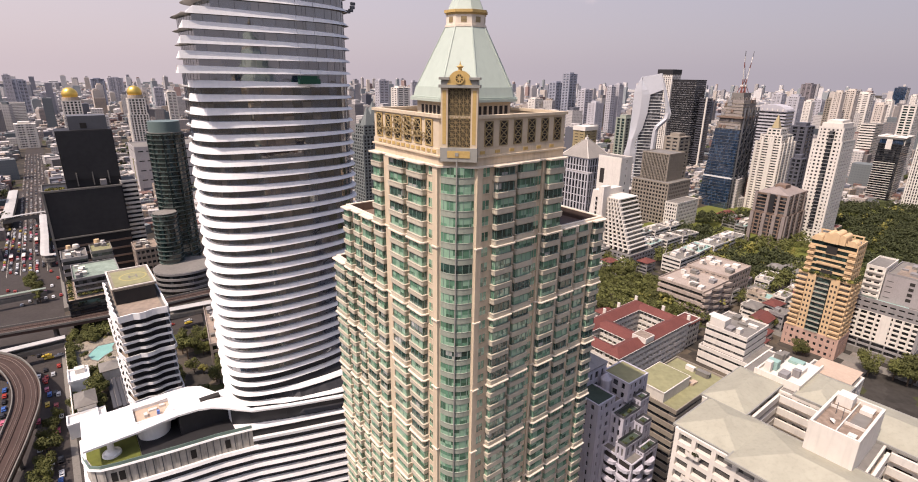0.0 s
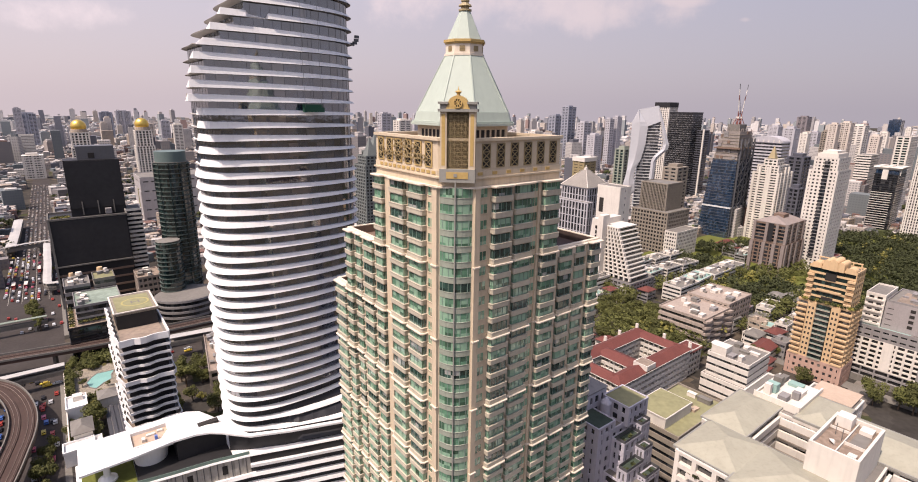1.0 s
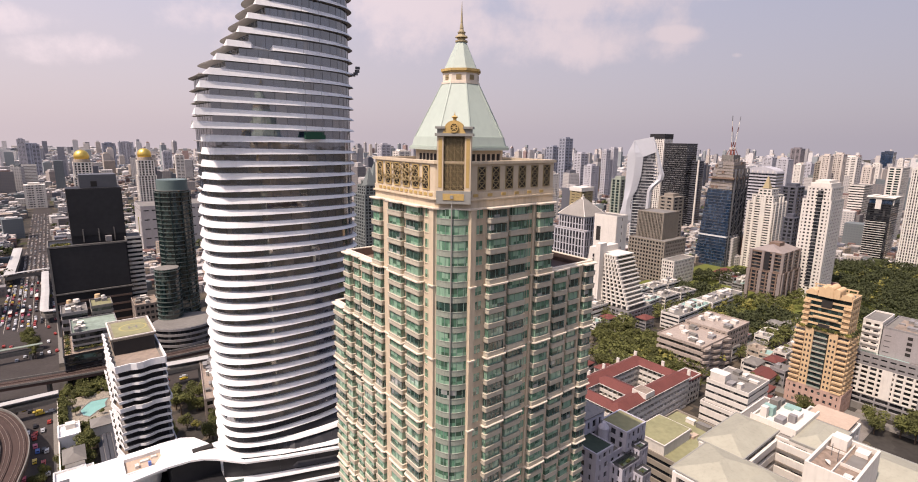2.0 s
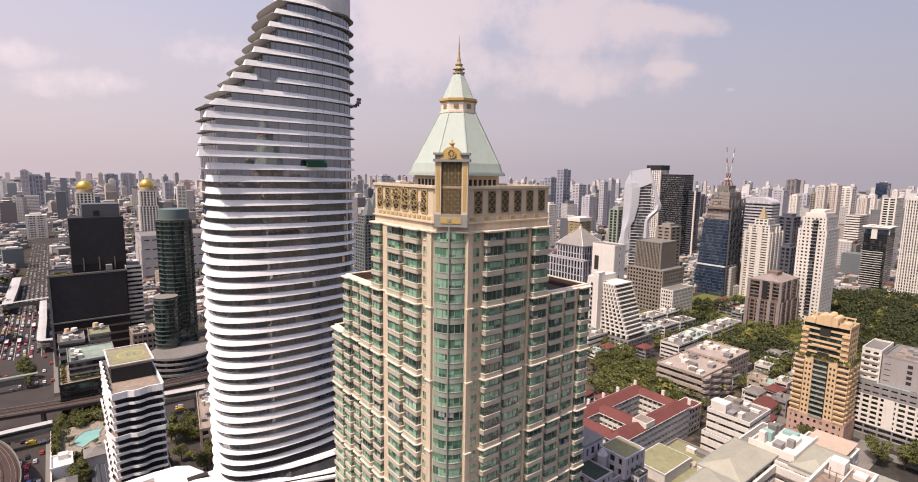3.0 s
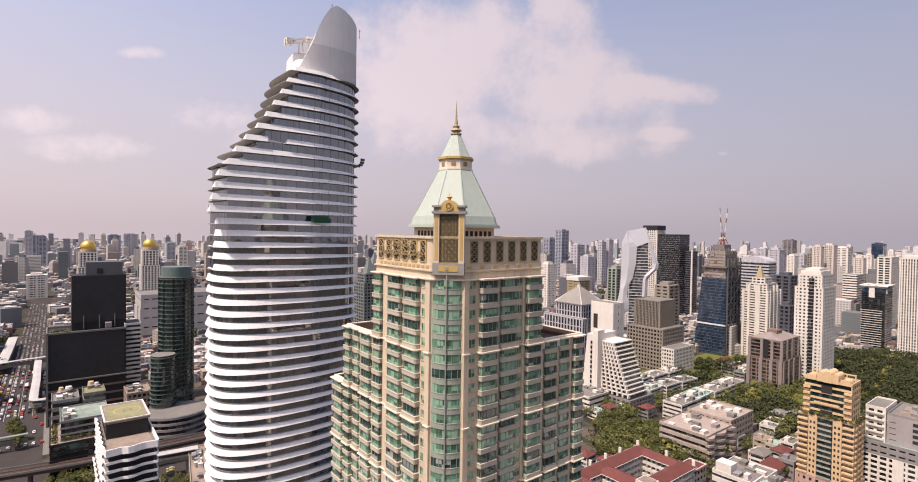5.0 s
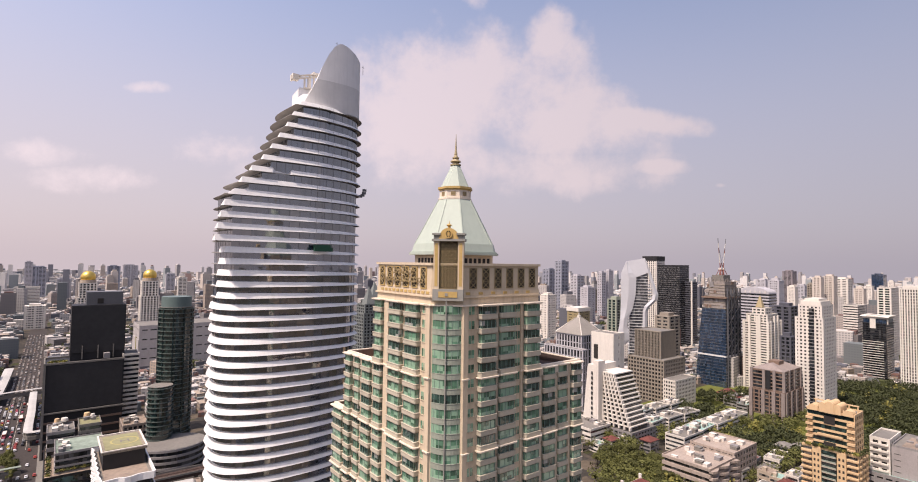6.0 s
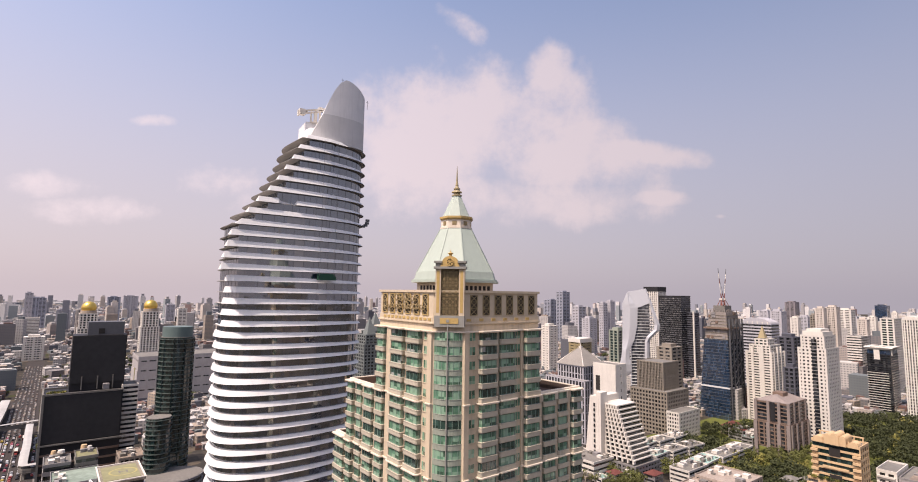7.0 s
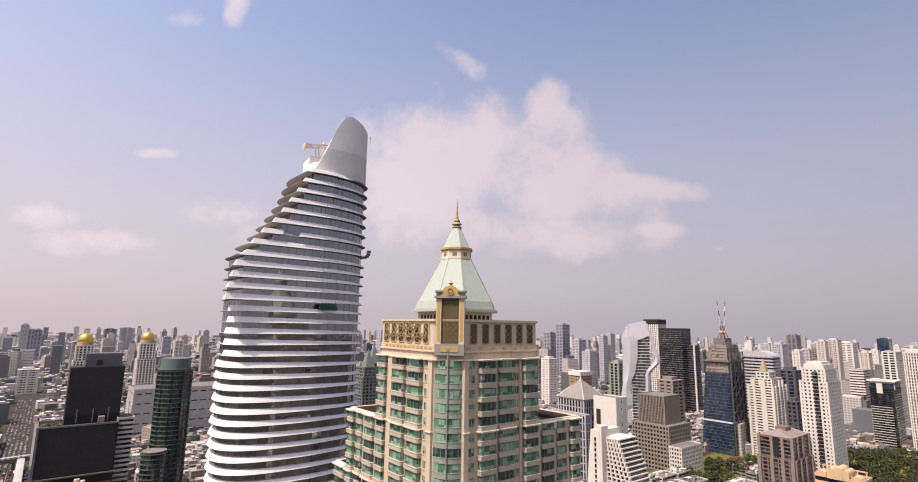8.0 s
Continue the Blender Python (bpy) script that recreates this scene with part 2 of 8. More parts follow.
ASPHALT = material("asphalt", (0.053, 0.046, 0.043), 0.9, vary=0.2, grain=0.6, spec=0.1)
CONCRETE = material("concrete", (0.17, 0.157, 0.138), 0.85, vary=0.14, grain=0.7, stain=0.2)
BALLAST = material("rail_ballast", (0.058, 0.036, 0.029), 0.9, vary=0.2, grain=1.5)
RAIL = material("rail_steel", (0.271, 0.205, 0.163), 0.5, 0.6)
GRASS = material("lawn", (0.105, 0.115, 0.024), 0.95, vary=0.25, grain=0.6)
LEAF = material("leaves", (0.050, 0.058, 0.020), 0.85, vary=0.55, grain=0.8, per_object=0.25)
LEAF_STREET = material("street_leaves", (0.074, 0.077, 0.021), 0.85, vary=0.4, grain=1.0, per_object=0.25)
SLATE_ROOF = material("dark_slate_roof", (0.05, 0.05, 0.055), 0.6, vary=0.2, grain=0.8)
LEAF_WARM = material("yellow_green_leaves", (0.16, 0.145, 0.034), 0.8, vary=0.4, grain=1.0)
BARK = material("bark", (0.086, 0.060, 0.040), 0.9)
CANOPY = material("pale_metal_canopy", (0.40, 0.385, 0.36), 0.6, vary=0.14, grain=0.6, stain=0.1)
PALE_GREY = material("pale_grey_render", (0.40, 0.385, 0.40), 0.85, stain=0.2)
TERRACOTTA = material("terracotta_floor", (0.42, 0.32, 0.24), 0.8, vary=0.12)

# ---- mesh helpers ----
GRID = 38.4                       # the street grid's turn, degrees
CUBE = ((0, 1, 3, 2), (4, 6, 7, 5), (0, 4, 5, 1), (2, 3, 7, 6), (0, 2, 6, 4), (1, 5, 7, 3))


def box(bm, x0, x1, y0, y1, z0, z1):
    v = [bm.verts.new((x, y, z)) for x in (x0, x1) for y in (y0, y1) for z in (z0, z1)]
    for f in CUBE:
        bm.faces.new([v[i] for i in f])
    return bm


def boxes(*rows):
    bm = bmesh.new()
    for r in rows:
        box(bm, *r)
    return bm


def prism(bm, outline, z0, z1, top=None):
    """A solid on an outline (counter-clockwise); top: another outline of as many points for its upper face."""
    low = [bm.verts.new((x, y, z0)) for x, y in outline]
    high = [bm.verts.new((x, y, z1)) for x, y in (top or outline)]
    n = len(low)
    for i in range(n):
        bm.faces.new((low[i], low[(i + 1) % n], high[(i + 1) % n], high[i]))
    bm.faces.new(list(reversed(low)))
    bm.faces.new(high)
    return bm


def ring(bm, outer, inner, z0, z1):
    n = len(outer)
    a, b = [[bm.verts.new((x, y, z)) for x, y in outer] for z in (z0, z1)]
    c, d = [[bm.verts.new((x, y, z)) for x, y in inner] for z in (z0, z1)]
    for i in range(n):
        j = (i + 1) % n
        bm.faces.new((a[i], a[j], b[j], b[i]))
        bm.faces.new((c[j], c[i], d[i], d[j]))
        bm.faces.new((b[i], b[j], d[j], d[i]))
        bm.faces.new((a[j], a[i], c[i], c[j]))
    return bm


def mesh_of(name, bm, mat):
    bmesh.ops.recalc_face_normals(bm, faces=bm.faces[:])
    me = bpy.data.meshes.new(name)
    bm.to_mesh(me)
    bm.free()
    me.materials.append(mat)
    return me


def part(name, bm, mat, parent, label=""):
    ob = new(name, mesh_of(name, bm, mat))
    ob.parent = parent
    return tagged(ob, label)


def piece(name, me, parent, m):
    ob = new(name, me)
    ob.parent = parent
    ob.matrix_local = m
    return ob


def thing(name, m, label, category, group="", kind=""):
    ob = new(name)
    ob.matrix_world = m
    return tagged(ob, label, category, group, kind)


UNIT = {}


def block(name, parent, mat, x0, x1, y0, y1, z0, z1):
    """A box-shaped piece on a shared mesh per size and material."""
    key = (round(x1 - x0, 3), round(y1 - y0, 3), round(z1 - z0, 3), mat.name)
    if key not in UNIT:
        UNIT[key] = mesh_of(name, boxes((0, x1 - x0, 0, y1 - y0, 0, z1 - z0)), mat)
    ob = new(name, UNIT[key])
    ob.parent = parent
    ob.location = (x0, y0, z0)
    return ob

# ---- ground ----
gm = bmesh.new()
bmesh.ops.create_circle(gm, cap_ends=True, segments=64, radius=6500)


def ground_material():
    """City ground seen from high up: asphalt, bare concrete yards and scraps of green in blocks along the street grid."""
    m = material("city_ground", (0.05, 0.045, 0.039), 0.95, vary=0.35, grain=0.3, spec=0.1)
    n, l = m.node_tree.nodes, m.node_tree.links
    b = n["Principled BSDF"]
    old = b.inputs["Base Color"].links[0].from_socket
    geo = n.new("ShaderNodeNewGeometry")
    rot = n.new("ShaderNodeVectorRotate")
    rot.rotation_type = "Z_AXIS"
    rot.inputs["Angle"].default_value = radians(-38.4)
    l.new(geo.outputs["Position"], rot.inputs["Vector"])
    cells = n.new("ShaderNodeTexVoronoi")
    cells.distance = "CHEBYCHEV"
    cells.inputs["Scale"].default_value = 0.075
    l.new(rot.outputs[0], cells.inputs["Vector"])
    sep = n.new("ShaderNodeSeparateColor")
    l.new(cells.outputs["Color"], sep.inputs[0])
    pick = n.new("ShaderNodeValToRGB")
    pick.color_ramp.interpolation = "CONSTANT"
    stops = ((0.0, (0.9, 0.9, 0.9)), (0.34, (1.4, 1.3, 1.2)), (0.52, (0.75, 0.75, 0.75)), (0.66, (0.9, 1.05, 0.55)), (0.80, (1.9, 1.7, 1.45)), (0.88, (1.1, 1.05, 1.0)))
    while len(pick.color_ramp.elements) < len(stops):
        pick.color_ramp.elements.new(0.5)
    for e, (p, c) in zip(pick.color_ramp.elements, stops):
        e.position, e.color = p, (*c, 1)
    l.new(sep.outputs[0], pick.inputs[0])
    mul = n.new("ShaderNodeVectorMath")
    mul.operation = "MULTIPLY"
    l.new(old, mul.inputs[0])
    l.new(pick.outputs[0], mul.inputs[1])
    l.new(mul.outputs[0], b.inputs["Base Color"])
    return m


GROUND = ground_material()
RAW_PANEL = material("raw_concrete_panel", (0.40, 0.37, 0.32), 0.8, vary=0.25, grain=0.7, stain=0.6)
PANEL_CONCRETE = material("weathered_panel_concrete", (0.25, 0.215, 0.165), 0.85, vary=0.3, grain=0.9, stain=0.65)
ground = new("ground", mesh_of("ground", gm, GROUND))
tagged(ground, "grey asphalt and bare city ground reaching the horizon", "ground", kind="structure")


def at(x, y, z=0.0, turn=GRID):
    return pose(x, y, z, 0, 0, turn)


# ---- the cream hotel tower ----
HOTEL_TURN = 38.0
hotel = thing("hotel_tower", at(-0.87, 87.7, 0, HOTEL_TURN), "cream stone hotel tower with green bay windows and pale copper spire", "tower")
CH = 4.8                          # the cut of the corner
FLOOR = 3.06
TRIMS = [138.1 - 15.3 * i for i in range(9)]


def cut_square(x0, y0, x1, y1, c):
    return [(x0 + c, y0), (x1, y0), (x1, y1), (x0, y1), (x0, y0 + c)]


bm = bmesh.new()
prism(bm, cut_square(0, 0, 27, 27.4, CH), 0.02, 138.1)
part("body_wall", bm, STONE, hotel)
for x0, x1, y0, y1, top in ((27, 42.3, 0, 26, 122.8), (0, 26, 27.4, 43, 122.8), (0.0, 24, 43, 50.6, 107.5)):
    part("wing_wall", boxes((x0 + (0.02 if x0 else 0), x1, y0 + (0.02 if y0 else 0), y1, 0.02, top - 1.8)), STONE, hotel)
    t = 0.45
    bm = ring(bmesh.new(), [(x0 - 0.3 * (x0 == 0), y0 - 0.3 * (y0 == 0)), (x1 + 0.3, y0 - 0.3 * (y0 == 0)), (x1 + 0.3, y1 + 0.3), (x0 - 0.3 * (x0 == 0), y1 + 0.3)],
              [(x0 + t, y0 + t), (x1 - t, y0 + t), (x1 - t, y1 - t), (x0 + t, y1 - t)], top - 1.8, top + 0.5)
    part("parapet", bm, STONE_PALE, hotel)
    # The right wing's brown is darker: the tower's shadow is put into it.
    deck = SHADED_DECK if x0 == 27 else BROWN_WALL
    part("terrace", boxes((x0 + t + 0.01, x1 - t - 0.01, y0 + t + 0.01, y1 - t - 0.01, top - 1.8, top - 1.6)), deck, hotel, "brown terrace floor")
    # Added sheet that carries the deck's colour up the parapet's inside.
    part("parapet_inner_sheet", ring(bmesh.new(), [(x0 + t - 0.02, y0 + t - 0.02), (x1 - t + 0.02, y0 + t - 0.02), (x1 - t + 0.02, y1 - t + 0.02), (x0 + t - 0.02, y1 - t + 0.02)],
                                [(x0 + t + 0.06, y0 + t + 0.06), (x1 - t - 0.06, y0 + t + 0.06), (x1 - t - 0.06, y1 - t - 0.06), (x0 + t + 0.06, y1 - t - 0.06)], top - 1.62, top + 0.3), deck, hotel)

# columns of the two faces: (face, from, to, projection, top)
RIGHT, LEFT = 0, 1
COLUMNS = [(RIGHT, 8.7, 13.6, 1.35, 138), (RIGHT, 14.6, 19.6, 0.95, 138), (RIGHT, 22.3, 27.2, 1.35, 138),
           (RIGHT, 28.6, 33.0, 1.0, 122.7), (RIGHT, 34.0, 37.6, 0.7, 122.7), (RIGHT, 38.6, 42.3, 1.35, 122.7),
           (LEFT, 8.6, 14.0, 1.3, 138), (LEFT, 15.4, 20.9, 1.3, 138), (LEFT, 24.0, 27.9, 1.3, 138),
           (LEFT, 29.2, 34.0, 1.3, 122.7), (LEFT, 35.4, 38.6, 1.0, 122.7), (LEFT, 39.6, 43.0, 1.5, 122.7), (LEFT, 44.4, 50.4, 1.3, 107.5)]
SMALL = [(RIGHT, 6.2, 7.9), (LEFT, 6.5, 8.0), (RIGHT, 19.9, 21.4)]


def on_face(face, s, out, z):
    return Matrix.Translation((s, -out, z)) if face == RIGHT else Matrix.Translation((-out, s, z)) @ pose(0, 0, 0, 0, 0, 90) @ Matrix.Scale(-1, 4, (0, 1, 0))


def bay_outline(w, p, e=0.0, cut=0.55):
    """A bay's plan with cut corners, moved out by e; y runs from its front inwards."""
    return [(-e, p + 0.2), (-e, cut * 0.8), (cut * 0.7 - e * 0.4, -e), (w - cut * 0.7 + e * 0.4, -e), (w + e, cut * 0.8), (w + e, p + 0.2)]


def bay_frame(w, p, h=1.72):
    """The thin frame round a bay's glass: uprights and corner posts."""
    bm = bmesh.new()
    n = max(2, round(w / 1.9))
    for i in range(n + 1):
        x = 0.5 + (w - 1.0) * (i / n) ** 0.9
        box(bm, x - 0.055, x + 0.055, 0.31, 0.5, 0, h)
    for y in (0.72, 0.72 + (p - 0.6) * 0.6):
        box(bm, 0.31, 0.47, y, y + 0.1, 0, h)
        box(bm, w - 0.47, w - 0.31, y, y + 0.1, 0, h)
    box(bm, 0.33, w - 0.33, 0.33, p + 0.1, 0.0, 0.07)
    return bm


FRAME_GREEN = material("grey_green_frame", (0.17, 0.24, 0.20), 0.5)


def join_boxes(name, rows, mat, parent, label=""):
    """Many boxes as one mesh of kind stuff, each by a matrix and sizes."""
    verts, faces = [], []
    for m, (x0, x1, y0, y1, z0, z1) in rows:
        k = len(verts)
        verts += [tuple(m @ Vector((x, y, z))) for x in (x0, x1) for y in (y0, y1) for z in (z0, z1)]
        faces += [tuple(k + i for i in f) for f in CUBE]
    me = bpy.data.meshes.new(name)
    me.from_pydata(verts, [], faces)
    bm = bmesh.new()
    bm.from_mesh(me)
    bmesh.ops.recalc_face_normals(bm, faces=bm.faces[:])
    bm.to_mesh(me)
    bm.free()
    me.materials.append(mat)
    ob = new(name, me)
    ob.parent = parent
    return tagged(ob, label, kind="stuff")


PART_FLOORS = 21                  # the upper storeys, whose windows are parts of their own
FLOORS = 36
low_windows, low_spandrels = [], []
rw = random.Random(4)
for face, s0, s1, p, top in COLUMNS:
    w = s1 - s0
    pane_plan = bay_outline(w, p, -0.38, 0.3)
    glass = mesh_of("window", prism(bmesh.new(), pane_plan, 0, 1.74), GREEN_GLASS)
    dark = mesh_of("window", prism(bmesh.new(), pane_plan, 0, 1.74), GREEN_GLASS_DARK)
    frame_ = mesh_of("window_frame", bay_frame(w, p), FRAME_GREEN)
    shelf = prism(bmesh.new(), bay_outline(w, p, 0.02, 0.28), 0.12, 0.95)
    prism(shelf, bay_outline(w, p, 0.09, 0.28), 0.95, 1.1)
    prism(shelf, bay_outline(w, p, -0.12, 0.28), -0.08, 0.12)
    shelf = mesh_of("spandrel", shelf, SPANDREL)
    for k in range(FLOORS):
        z = 138.1 - FLOOR * (k + 1)
        if z + FLOOR > top + 0.6:
            continue
        if k < PART_FLOORS:
            pane = piece("window", dark if rw.random() < 0.27 else glass, hotel, on_face(face, s0, p, z + 1.2))
            piece("window_frame", frame_, pane, Matrix.Identity(4))
            piece("spandrel", shelf, hotel, on_face(face, s0, p, z + 0.1))
        else:
            low_windows.append((on_face(face, s0, p, z + 1.2), (0.28, w - 0.28, 0.28, p + 0.2, 0, 1.72)))
            low_spandrels.append((on_face(face, s0, p, z + 0.1), (0, w, 0, p + 0.1, 0, 1.09)))
    slab = mesh_of("ledge", prism(prism(bmesh.new(), bay_outline(w, p, 0.42, 0.3), 0.04, 0.27), bay_outline(w, p, 0.16, 0.3), -0.16, 0.04), STONE_PALE)
    for z in TRIMS:
        if z < top + 1:
            piece("ledge", slab, hotel, on_face(face, s0, p, z - 0.1))
join_boxes("lower_window", low_windows, GREEN_GLASS, hotel)
join_boxes("lower_spandrel", low_spandrels, SPANDREL, hotel)

for face, s0, s1 in SMALL:
    w = s1 - s0
    bm = boxes((0, w, 0.02, 0.2, 0, 1.7))
    g = len(bm.faces)
    for r in ((-0.08, 0.0, -0.05, 0.2, 0, 1.7), (w, w + 0.08, -0.05, 0.2, 0, 1.7), (-0.15, w + 0.15, -0.12, 0.2, -0.12, 0), (w / 2 - 0.04, w / 2 + 0.04, -0.02, 0.1, 0, 1.7)):
        box(bm, *r)
    bm.faces.ensure_lookup_table()
    for f in bm.faces[g:]:
        f.material_index = 1
    me = mesh_of("window", bm, GREEN_GLASS)
    me.materials.append(STONE)
    for k in range(26):
        piece("window", me, hotel, on_face(face, s0, 0.04, 138.1 - FLOOR * (k + 1) + 1.15))

# piers, ledge runs between the bays
for face, s0, s1, out, top in ((RIGHT, CH - 0.1, 6.0, 0.45, 138), (LEFT, CH - 0.1, 6.3, 0.45, 138), (LEFT, 21.6, 23.6, 0.55, 138), (RIGHT, 21.5, 22.1, 0.3, 138),
                               (LEFT, 28.3, 29.0, 0.4, 122.6), (LEFT, 34.3, 35.2, 0.4, 122.6), (LEFT, 43.3, 44.2, 0.4, 107.3), (RIGHT, 27.5, 28.3, 0.4, 122.6), (RIGHT, 37.8, 38.4, 0.4, 122.6)):
    w = s1 - s0
    ob = part("pier", boxes((0, w, 0, out + 0.05, 0, top)), STONE, hotel)
    ob.matrix_local = on_face(face, s0, out, 0.02)
    slab = mesh_of("ledge", boxes((-0.15, w + 0.15, -0.3, out, 0.03, 0.26), (-0.05, w + 0.05, -0.12, out, -0.15, 0.04)), STONE_PALE)
    for z in TRIMS:
        if z < top + 1:
            piece("ledge", slab, hotel, on_face(face, s0, out, z - 0.1))

# the rounded bay on the cut corner
CORNER = pose(CH / 2, CH / 2, 0, 0, 0, -45)       # x along the cut, y inwards


def bow(half, depth, back=0.4, n=10):
    pts = [(-half, back), ]
    pts += [(-half + 2 * half * i / n, -depth * (1 - (2 * i / n - 1) ** 2)) for i in range(n + 1)]
    pts.append((half, back))
    return pts


HALF = CH / 2 * math.sqrt(2) - 0.35
bow_glass = mesh_of("window", prism(bmesh.new(), bow(HALF, 1.05), 0, 1.75), GREEN_GLASS)
bow_dark = mesh_of("window", prism(bmesh.new(), bow(HALF, 1.05), 0, 1.75), GREEN_GLASS_DARK)
bow_shelf = mesh_of("spandrel", prism(prism(bmesh.new(), bow(HALF + 0.05, 1.22), 0, 1.12), bow(HALF + 0.1, 1.3), 1.12, 1.24), SPANDREL_GREEN)
bow_bar = bmesh.new()
for i in range(1, 10):
    x = -HALF + 2 * HALF * i / 10
    y = -1.05 * (1 - (2 * i / 10 - 1) ** 2)
    if i % 2 == 1:
        box(bow_bar, x - 0.05, x + 0.05, y - 0.06, y + 0.1, 0, 1.75)
bow_bar = mesh_of("mullion", bow_bar, FRAME_GREEN)
for k in range(30):
    z = 138.1 - FLOOR * (k + 1)
    piece("window", bow_dark if rw.random() < 0.12 else bow_glass, hotel, CORNER @ Matrix.Translation((0, 0, z + 1.3)))
    piece("spandrel", bow_shelf, hotel, CORNER @ Matrix.Translation((0, 0, z + 0.05)))
    piece("mullion", bow_bar, hotel, CORNER @ Matrix.Translation((0, 0, z + 1.3)))
ob = part("corner_pipe", boxes((-0.11, 0.11, -1.55, -1.25, 40, 140.4), (-0.3, 0.3, -1.7, -1.1, 140.2, 140.8)), STONE_GREY, hotel, "grey vertical lightning mast")
ob.matrix_local = CORNER

# cornice and crown
for z0, z1, e, mat in ((138.0, 138.3, 0.75, STONE_PALE), (138.3, 139.75, 0.22, STONE), (139.75, 140.05, 0.62, STONE), (140.05, 141.2, 0.3, STONE)):
    part("cornice", prism(bmesh.new(), cut_square(-e, -e, 27 + e, 27.4 + e, CH + e * 0.4), z0, z1), mat, hotel)
outer = cut_square(-0.15, -0.15, 27.15, 27.55, CH)
inner = cut_square(0.5, 0.5, 26.5, 26.9, CH + 0.1)
part("crown_wall", ring(bmesh.new(), outer, inner, 141.2, 146.5), STONE, hotel, "cream crown wall with lattice openings")
part("crown_coping", ring(bmesh.new(), cut_square(-0.55, -0.55, 27.5, 27.9, CH), cut_square(0.7, 0.7, 26.3, 26.7, CH + 0.1), 146.5, 147.05), STONE, hotel)
part("roof_deck", prism(bmesh.new(), cut_square(0.51, 0.51, 26.49, 26.89, CH + 0.1), 141.2, 144.6), ROOF_RUST, hotel)


def lattice(w, h, cols, rows, bar=0.13, deep=0.16):
    """A screen of squares crossed by diagonals."""
    bm = bmesh.new()
    cw, rh = w / cols, h / rows

    def stick(x0, z0, x1, z1):
        d = Vector((x1 - x0, 0, z1 - z0))
        n = Vector((-d.z, 0, d.x)).normalized() * bar / 2
        a, b = Vector((x0, 0, z0)), Vector((x1, 0, z1))
        v = [bm.verts.new(q + Vector((0, y, 0))) for q in (a - n, a + n, b + n, b - n) for y in (0, deep)]
        for f in ((0, 2, 4, 6), (1, 7, 5, 3), (0, 1, 3, 2), (2, 3, 5, 4), (4, 5, 7, 6), (6, 7, 1, 0)):
            bm.faces.new([v[i] for i in f])
    for c in range(cols):
        for r in range(rows):
            x, z = c * cw, r * rh
            stick(x, z, x + cw, z + rh)
            stick(x, z + rh, x + cw, z)
            if cols > 1:
                stick(x + cw / 2, z, x + cw / 2, z + rh)
                stick(x, z + rh / 2, x + cw, z + rh / 2)
    for c in range(cols + 1):
        stick(c * cw, 0, c * cw, h)
    for r in range(rows + 1):
        stick(0, r * rh, w, r * rh)
    return bm


LAT = mesh_of("lattice", lattice(1.85, 4.3, 1, 3, 0.13), BRONZE)
GOLD_PANEL = mesh_of("gold_panel", boxes((0, 1.1, 0, 0.12, 0, 0.55)), GOLD)
# Dark sheet on the solid wall: the shade behind the lattice as colour.
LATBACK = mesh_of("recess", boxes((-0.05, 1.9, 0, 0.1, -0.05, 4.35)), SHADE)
LATFRAME = mesh_of("lattice_frame", boxes((-0.25, -0.05, -0.05, 0.1, -0.2, 4.5), (1.9, 2.05, -0.05, 0.1, -0.2, 4.5), (-0.05, 1.9, -0.05, 0.1, 4.35, 4.5), (-0.05, 1.9, -0.05, 0.1, -0.2, -0.05)), GOLD)
for face in (RIGHT, LEFT):
    for i in range(6):
        s = 6.3 + i * 3.55 if face == RIGHT else 6.6 + i * 3.55
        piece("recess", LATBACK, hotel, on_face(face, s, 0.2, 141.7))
        piece("lattice", LAT, hotel, on_face(face, s, 0.34, 141.7))
        if face == LEFT:
            piece("lattice_frame", LATFRAME, hotel, on_face(face, s, 0.3, 141.7))
    for s in np.arange(5.2, 26.0, 1.75 if face == LEFT else 3.55):
        piece("gold_panel", GOLD_PANEL, hotel, on_face(face, float(s), 0.42, 140.4))

# dark script sign on the left crown wall, as plain strokes
sign = thing("roof_sign", at(-0.87, 87.7, 0, HOTEL_TURN), "dark bronze script sign of plain strokes on the crown wall", "sign")
rs = random.Random(9)
